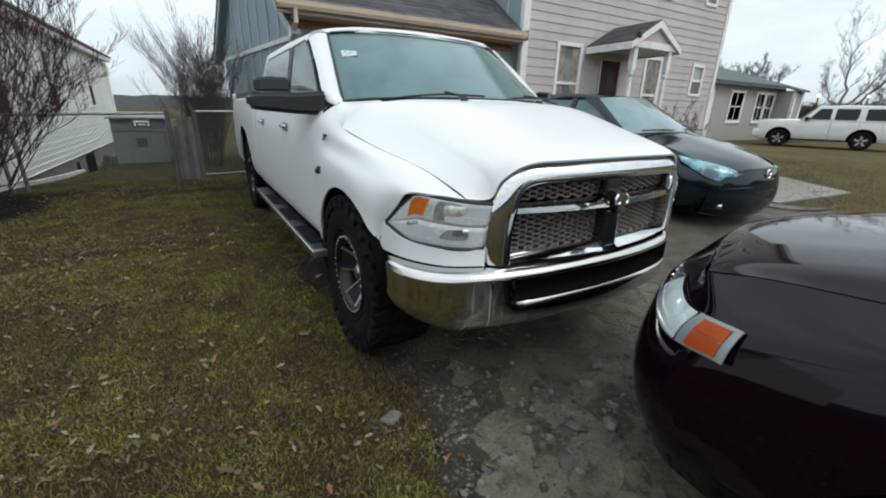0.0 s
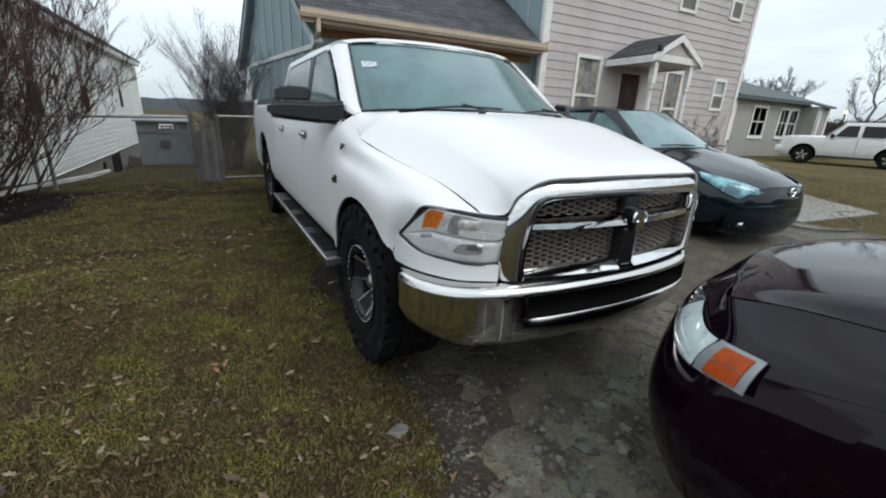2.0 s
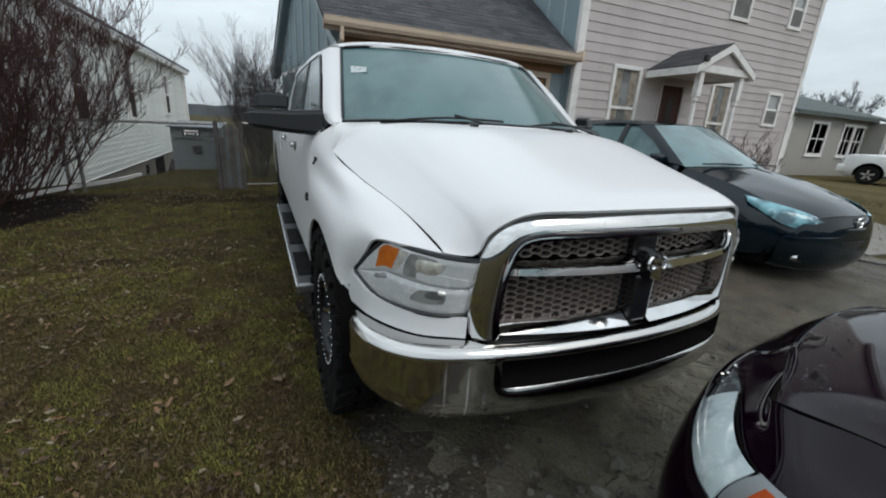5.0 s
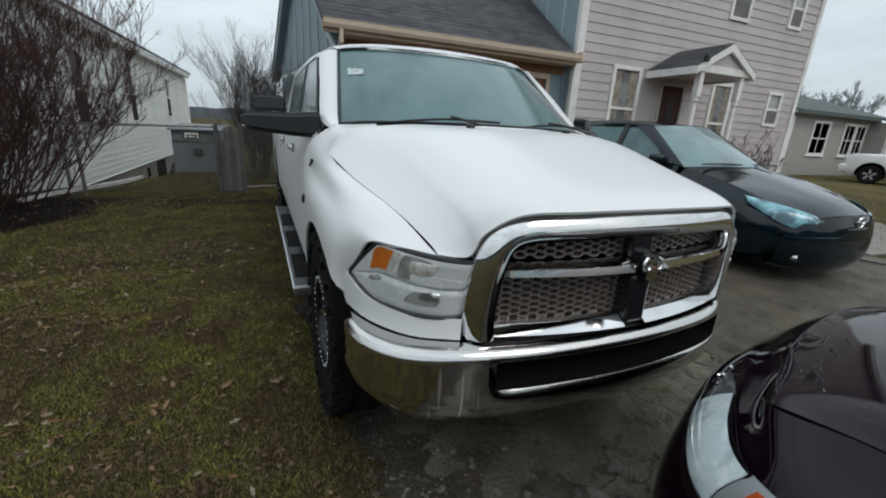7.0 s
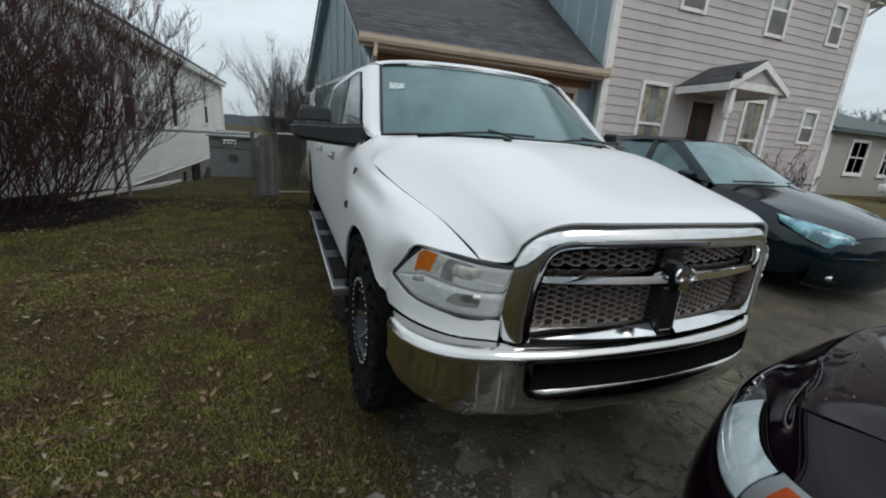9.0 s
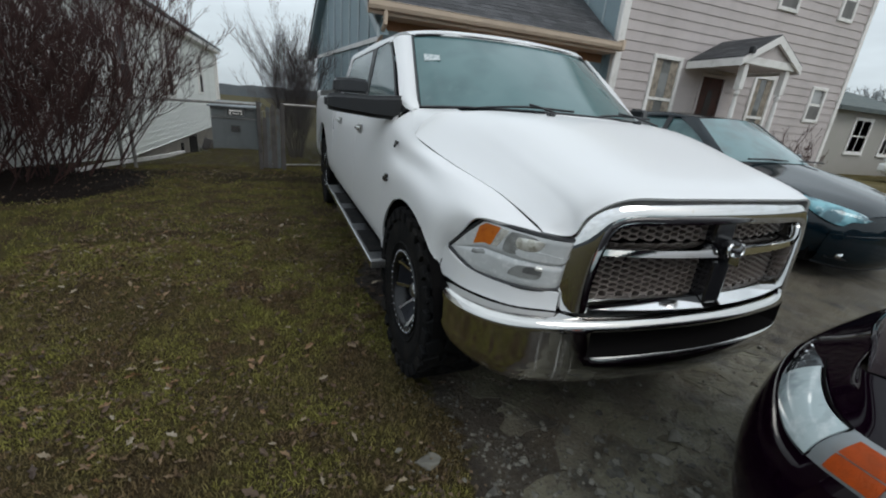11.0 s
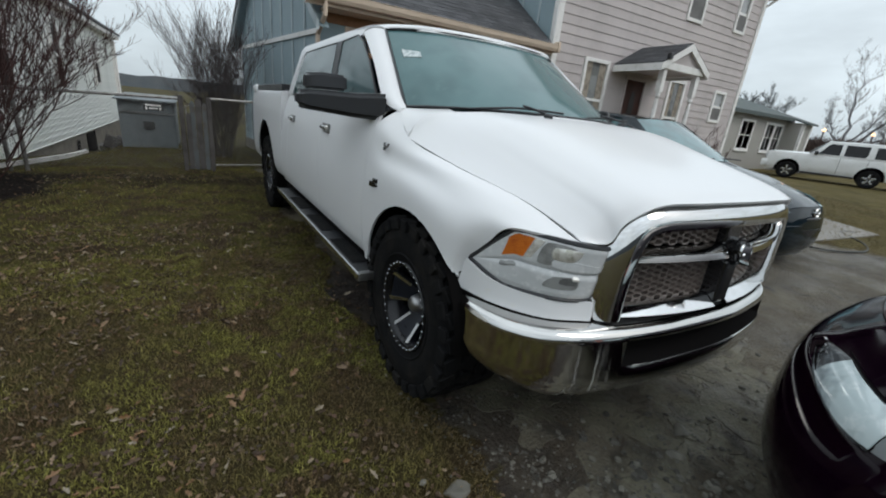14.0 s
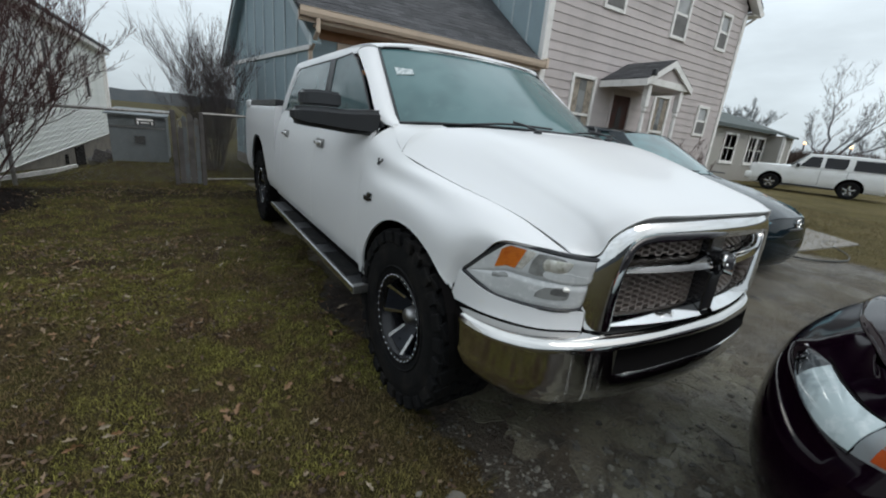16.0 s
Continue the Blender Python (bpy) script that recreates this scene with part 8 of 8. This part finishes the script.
def litter():
    """Grass blades, dead leaves and broken stones over the near ground."""
    rng = np.random.default_rng(5)

    def zat(x, y):
        d = x - drive_edge(y)
        p = min(1.0, max(0.0, 0.5 + d / 0.22))
        return rise(x, y) + 0.035 * (noise.noise((x * 1.3, y * 1.3, 1)) * (1 - p)) + 0.022 * noise.noise((x * 5, y * 5, 4)) + 0.008 * noise.noise((x * 17, y * 17, 2))

    verts, faces = [], []

    def blades(n, x0, x1, y0, y1, hmin, hmax, keep):
        for _ in range(n):
            x, y = rng.uniform(x0, x1), rng.uniform(y0, y1)
            if x > drive_edge(y) - 0.02 and x < 5.5:
                continue
            if noise.noise((x * 1.6, y * 1.6, 7)) + 0.5 * noise.noise((x * 6, y * 6, 9)) < keep:
                continue
            if x < 0 and y > 0.9 and rng.random() < min(0.35, 0.25 * (y - 0.9)):
                continue
            z = zat(x, y) if x < 4 and y < 7 else rise(x, y)
            if x < -3.3 and y > 7:
                z -= min(1.6, 0.10 * (y - 7)) * min(1, (-3.3 - x))
            if ((x + 5.6) / 2.1) ** 2 + ((y - 6.0) / 1.6) ** 2 < 1 or 6.2 < y < 7.3 and rng.random() < 0.6:
                continue
            h, a, w = rng.uniform(hmin, hmax), rng.uniform(0, 6.28), rng.uniform(0.0012, 0.0028)
            lx, ly = rng.normal(0, 0.6) * h, rng.normal(0, 0.6) * h
            c, s = math.cos(a) * w, math.sin(a) * w
            k = len(verts)
            verts.extend([(x - c, y - s, z - 0.004), (x + c, y + s, z - 0.004), (x + lx * 0.45 + c * 0.7, y + ly * 0.45 + s * 0.7, z + h * 0.6), (x + lx * 0.45 - c * 0.7, y + ly * 0.45 - s * 0.7, z + h * 0.6), (x + lx, y + ly, z + h * 0.85)])
            faces.extend([(k, k + 1, k + 2, k + 3), (k + 3, k + 2, k + 4)])

    blades(230000, -3.6, -0.7, -0.9, 3.2, 0.006, 0.026, -0.8)
    blades(60000, -5.0, -0.8, 3.0, 8.0, 0.012, 0.040, -0.7)
    blades(9000, -4.2, 0.2, 8.0, 12.0, 0.03, 0.08, -0.2)
    straw_from = len(verts)
    blades(26000, 6.2, 13.0, 0.2, 5.0, 0.03, 0.08, -0.3)
    straw_faces = len([f for f in faces if f[0] >= straw_from])
    me = bpy.data.meshes.new("grass")
    me.from_pydata(verts, [], faces)
    me.materials.append(M["grass"])
    me.materials.append(M["straw_grass"])
    me.polygons.foreach_set("material_index", [0] * (len(faces) - straw_faces) + [1] * straw_faces)
    tagged(new("grass", me), "short thin olive and straw-coloured winter grass", "grass", kind="stuff")

    verts, faces = [], []
    for k in range(6600):
        if k < 5000:
            x, y = rng.uniform(-3.4, -0.75), rng.uniform(-0.9, 4.2)
        else:
            x, y = rng.uniform(-4.6, -0.9), rng.uniform(4.0, 7.8) if k % 2 else rng.normal(6.7, 0.3)
        if noise.noise((x * 0.9, y * 0.9, 21)) < -0.15 and k % 3:
            continue
        if x > -1.1 and k % 4 or -1.5 < x and y > 0.9 and k % 2:
            continue
        z = zat(x, y) + rng.uniform(0.010, 0.024)
        L = 0.007 + 0.020 * rng.random() ** 1.5 if k % 40 else rng.uniform(0.026, 0.038)
        m = Matrix.Translation((x, y, z)) @ Euler((rng.normal(0, 0.35), rng.normal(0, 0.35), rng.uniform(0, 6.28))).to_matrix().to_4x4()
        w = L * rng.uniform(0.35, 0.6)
        out = [(-L, 0, 0), (-L * 0.5, -w * 0.7, 0.006), (-L * 0.2, -w * 0.45, 0.002), (L * 0.15, -w, 0.008), (L * 0.4, -w * 0.5, 0.002), (L, 0, 0.005), (L * 0.45, w * 0.5, 0.002), (L * 0.1, w, 0.009), (-L * 0.15, w * 0.4, 0.002), (-L * 0.55, w * 0.7, 0.006)]
        b = len(verts)
        verts.extend([tuple(m @ Vector(p)) for p in out] + [tuple(m @ Vector((0, 0, -0.002)))])
        faces.extend([(b + i, b + (i + 1) % 10, b + 10) for i in range(10)])
    me = bpy.data.meshes.new("dead_leaves")
    me.from_pydata(verts, [], faces)
    me.materials.append(M["leaf"])
    tagged(new("dead_leaves", me), "scattered curled brown and tan dead leaves", "leaves", kind="stuff")

    # rotted leaf scraps pressed into the turf
    verts, faces = [], []
    for k in range(9000):
        x, y = rng.uniform(-3.6, -0.85), rng.uniform(-0.9, 4.6)
        if noise.noise((x * 1.7, y * 1.7, 33)) + 0.6 * noise.noise((x * 6, y * 6, 35)) < -0.02 or x > drive_edge(y) + 0.1:
            continue
        z, a = zat(x, y) + rng.uniform(0.004, 0.020), rng.uniform(0, 6.28)
        L = rng.uniform(0.005, 0.016)
        w = L * rng.uniform(0.4, 0.9)
        c, q = math.cos(a), math.sin(a)
        b = len(verts)
        verts.extend([(x + c * u - q * v, y + q * u + c * v, z + h) for u, v, h in ((-L, 0, rng.uniform(-0.004, 0.004)), (0, -w, rng.uniform(-0.004, 0.006)), (L, 0, rng.uniform(-0.004, 0.004)), (0, w, rng.uniform(-0.004, 0.006)))])
        faces.extend([(b, b + 1, b + 2), (b, b + 2, b + 3)])
    me = bpy.data.meshes.new("leaf_scraps")
    me.from_pydata(verts, [], faces)
    me.materials.append(M["litter"])
    tagged(new("leaf_scraps", me), "small dark rotted leaf scraps pressed into the turf", "leaves", kind="stuff")

    def rock(bm, c, r, flat=0.55):
        g = bmesh.ops.create_icosphere(bm, subdivisions=3, radius=1.0)["verts"]
        sx, sy, a, q0 = rng.uniform(0.75, 1.2), rng.uniform(0.75, 1.2), rng.uniform(0, 6.28), rng.uniform(0, 50)
        cuts = [(Vector(rng.normal(0, 1, 3)).normalized(), rng.uniform(0.42, 0.75)) for _ in range(13)]
        for v in g:
            q = v.co.copy()
            for n, d in cuts:
                k = q.dot(n)
                if k > d:
                    q -= n * (k - d) * 0.98
            q *= 1 + 0.06 * noise.noise(q * 4 + Vector((q0, 0, 0)))
            x, y = q.x * sx, q.y * sy
            v.co = Vector((c[0] + r * (x * math.cos(a) - y * math.sin(a)), c[1] + r * (x * math.sin(a) + y * math.cos(a)), c[2] + r * flat * q.z))

    for x, y, r in ((-1.051, 0.272, 0.046), (-0.845, 0.073, 0.026), (-0.538, -0.285, 0.040), (-0.500, -0.325, 0.024), (0.094, 0.107, 0.048), (-0.218, -0.234, 0.045), (-0.963, -0.204, 0.022), (-0.826, -0.159, 0.028), (-0.70, 0.02, 0.024), (-0.30, 0.02, 0.04), (-0.36, -0.16, 0.05), (-1.15, 0.36, 0.02), (-0.06, 0.02, 0.04), (-0.93, 0.16, 0.018)):
        bm = bmesh.new()
        rock(bm, (x, y, zat(x, y) + r * 0.15), r * 1.1)
        o = obj("stone", bm, "stone", smooth=True)
        tagged(o, "loose broken grey concrete lump on the drive", "stone", group="loose stones on the drive")
    verts, faces = [], []
    for k in range(5200):
        if k < 3000:
            y = rng.normal(0.05, 0.42)
            x = drive_edge(y) + rng.normal(0.10, 0.17)
            if noise.noise((x * 5, y * 5, 31)) < -0.05:
                continue
        else:
            x, y = rng.uniform(-1.0, 1.1), rng.uniform(-0.8, 0.9)
            if x < drive_edge(y):
                continue
        r = 0.0018 + 0.0085 * rng.random() ** 5
        z = zat(x, y)
        b = len(verts)
        a = rng.uniform(0, 6.28)
        ring = [(x + r * rng.uniform(0.7, 1.3) * math.cos(a + q * 1.2566), y + r * rng.uniform(0.7, 1.3) * math.sin(a + q * 1.2566), z + r * rng.uniform(0.1, 0.4)) for q in range(5)]
        verts.extend(ring + [(x + r * rng.uniform(-0.3, 0.3), y + r * rng.uniform(-0.3, 0.3), z + r * rng.uniform(0.5, 0.9))] + [(p[0], p[1], z - 0.01) for p in ring])
        faces.extend([(b + q, b + (q + 1) % 5, b + 5) for q in range(5)] + [(b + 6 + q, b + 6 + (q + 1) % 5, b + (q + 1) % 5, b + q) for q in range(5)])
    for k in range(420):
        if k < 300:
            x, y = rng.normal(-0.30, 0.28), rng.normal(-0.12, 0.22)
        else:
            x, y = rng.uniform(-0.9, 1.6), rng.uniform(-0.6, 1.0)
        if x < drive_edge(y) + 0.1:
            continue
        r = 0.006 + 0.018 * rng.random() ** 3
        z, b = zat(x, y) + 0.006, len(verts)
        pts = [Vector((math.cos(a) * rng.uniform(0.7, 1.2), math.sin(a) * rng.uniform(0.7, 1.2), h + rng.uniform(-0.15, 0.15))) for h in (-0.3, 0.45) for a in np.arange(0, 6.2, 1.2566) + rng.uniform(0, 1)]
        verts.extend([(x + p.x * r * (1 if q < 5 else 0.72), y + p.y * r * (1 if q < 5 else 0.72), z + p.z * r) for q, p in enumerate(pts)])
        faces.extend([(b + q, b + (q + 1) % 5, b + 5 + (q + 1) % 5, b + 5 + q) for q in range(5)] + [tuple(b + 5 + q for q in range(5))])
    me = bpy.data.meshes.new("gravel")
    me.from_pydata(verts, [], faces)
    me.materials.append(M["stone"])
    tagged(new("gravel", me), "crumbled pale gravel along the broken drive edge", "gravel", kind="stuff")


def broken_drive():
    """Cracked slabs of old concrete: cells of a random plan, shrunk to leave soil-filled cracks."""
    rng = random.Random(17)
    d = thing("drive", "old grey-green concrete drive broken into cracked plates", "drive", kind="structure")
    seeds = []
    tries = 0
    while len(seeds) < 170 and tries < 9000:
        tries += 1
        x, y = rng.uniform(-0.95, 1.15), rng.uniform(-1.0, 1.3)
        gap = 0.07 + 0.16 * max(0.0, noise.noise((x * 1.5, y * 1.5, 40)) + 0.3)
        if all((x - a) ** 2 + (y - b) ** 2 > gap * gap for a, b in seeds):
            seeds.append((x, y))
    for x, y in seeds:
        if x < drive_edge(y) + 0.24 + 0.25 * noise.noise((x * 2, y * 2, 50)) or rng.random() < 0.08:
            continue
        cell = [(x - 0.4, y - 0.4), (x + 0.4, y - 0.4), (x + 0.4, y + 0.4), (x - 0.4, y + 0.4)]
        for a, b in seeds:
            if (a, b) == (x, y) or (a - x) ** 2 + (b - y) ** 2 > 0.7:
                continue
            mx, my, nx, ny = (a + x) / 2, (b + y) / 2, a - x, b - y
            side = lambda p: (p[0] - mx) * nx + (p[1] - my) * ny
            out = []
            for i, p in enumerate(cell):
                q = cell[(i + 1) % len(cell)]
                sp, sq = side(p), side(q)
                if sp <= 0:
                    out.append(p)
                if sp * sq < 0:
                    k = sp / (sp - sq)
                    out.append((p[0] + (q[0] - p[0]) * k, p[1] + (q[1] - p[1]) * k))
            cell = out
            if len(cell) < 3:
                break
        if len(cell) < 3:
            continue
        rim = []
        for i, p in enumerate(cell):
            q = cell[(i + 1) % len(cell)]
            for k in (0.0, 0.2, 0.4, 0.6, 0.8):
                rim.append((p[0] + (q[0] - p[0]) * k, p[1] + (q[1] - p[1]) * k))
        g = 0.0 if rng.random() < 0.8 else rng.uniform(0.001, 0.006)
        tx, ty, lift = rng.gauss(0, 0.008), rng.gauss(0, 0.008), rng.uniform(0.0, 0.0035)
        top, low = [], []
        for px, py in rim:
            w = Vector((x - px, y - py))
            jx, jy = [0.05 * noise.noise((px * 6, py * 6, k)) + 0.016 * noise.noise((px * 22, py * 22, k)) + 0.006 * noise.noise((px * 60, py * 60, k)) for k in (3, 8)]
            px, py = px + w.x * min(0.5, g / max(0.02, w.length)) + jx, py + w.y * min(0.5, g / max(0.02, w.length)) + jy
            z = rise(px, py) + 0.022 * noise.noise((px * 5, py * 5, 4)) + lift + tx * (px - x) + ty * (py - y)
            top.append((px, py, z))
            low.append((px - w.x * 0.02, py - w.y * 0.02, z - 0.03))
        bm = bmesh.new()
        vt, vl = [bm.verts.new(p) for p in top], [bm.verts.new(p) for p in low]
        c = bm.verts.new((x, y, rise(x, y) + 0.022 * noise.noise((x * 5, y * 5, 4)) + lift + 0.002))
        for i in range(len(vt)):
            j = (i + 1) % len(vt)
            bm.faces.new((vt[i], vt[j], c))
            bm.faces.new((vl[i], vl[j], vt[j], vt[i]))
        part("concrete_plate", bm, "drive_slab", d)


fence()
back_yard()
bush("red_twig_bush", "tall spreading leafless reddish bush rising from dark mulch", (-4.95, 6.95, 0), 3.0, 3.4, 46, "bark_red", 2, 4, 0.011, 4, 0.0026, 0.24)
bush("red_twig_bush", "tall spreading leafless reddish bush rising from dark mulch", (-6.1, 6.5, 0), 3.1, 3.2, 44, "bark_red", 12, 4, 0.012, 4, 0.0026, 0.26)
bush("red_twig_bush", "low dense reddish bush filling the dark mulch bed", (-5.5, 6.2, 0), 1.7, 2.4, 60, "bark_red", 31, 3, 0.010, 4, 0.0030, 0.5)
bush("bare_shrub", "tall bare multi-stemmed shrub behind the gate", (-1.45, 9.6, 0), 2.50, 0.95, 38, "bark", 5, 3, 0.0075, 5, 0.0021)
bush("porch_shrub", "small bare brown shrub beside the porch", (9.6, 5.6, rise(9.6, 5.6)), 1.25, 1.3, 18, "bark_red", 9, 3, 0.009, 3, 0.003)
distance()
litter()
broken_drive()
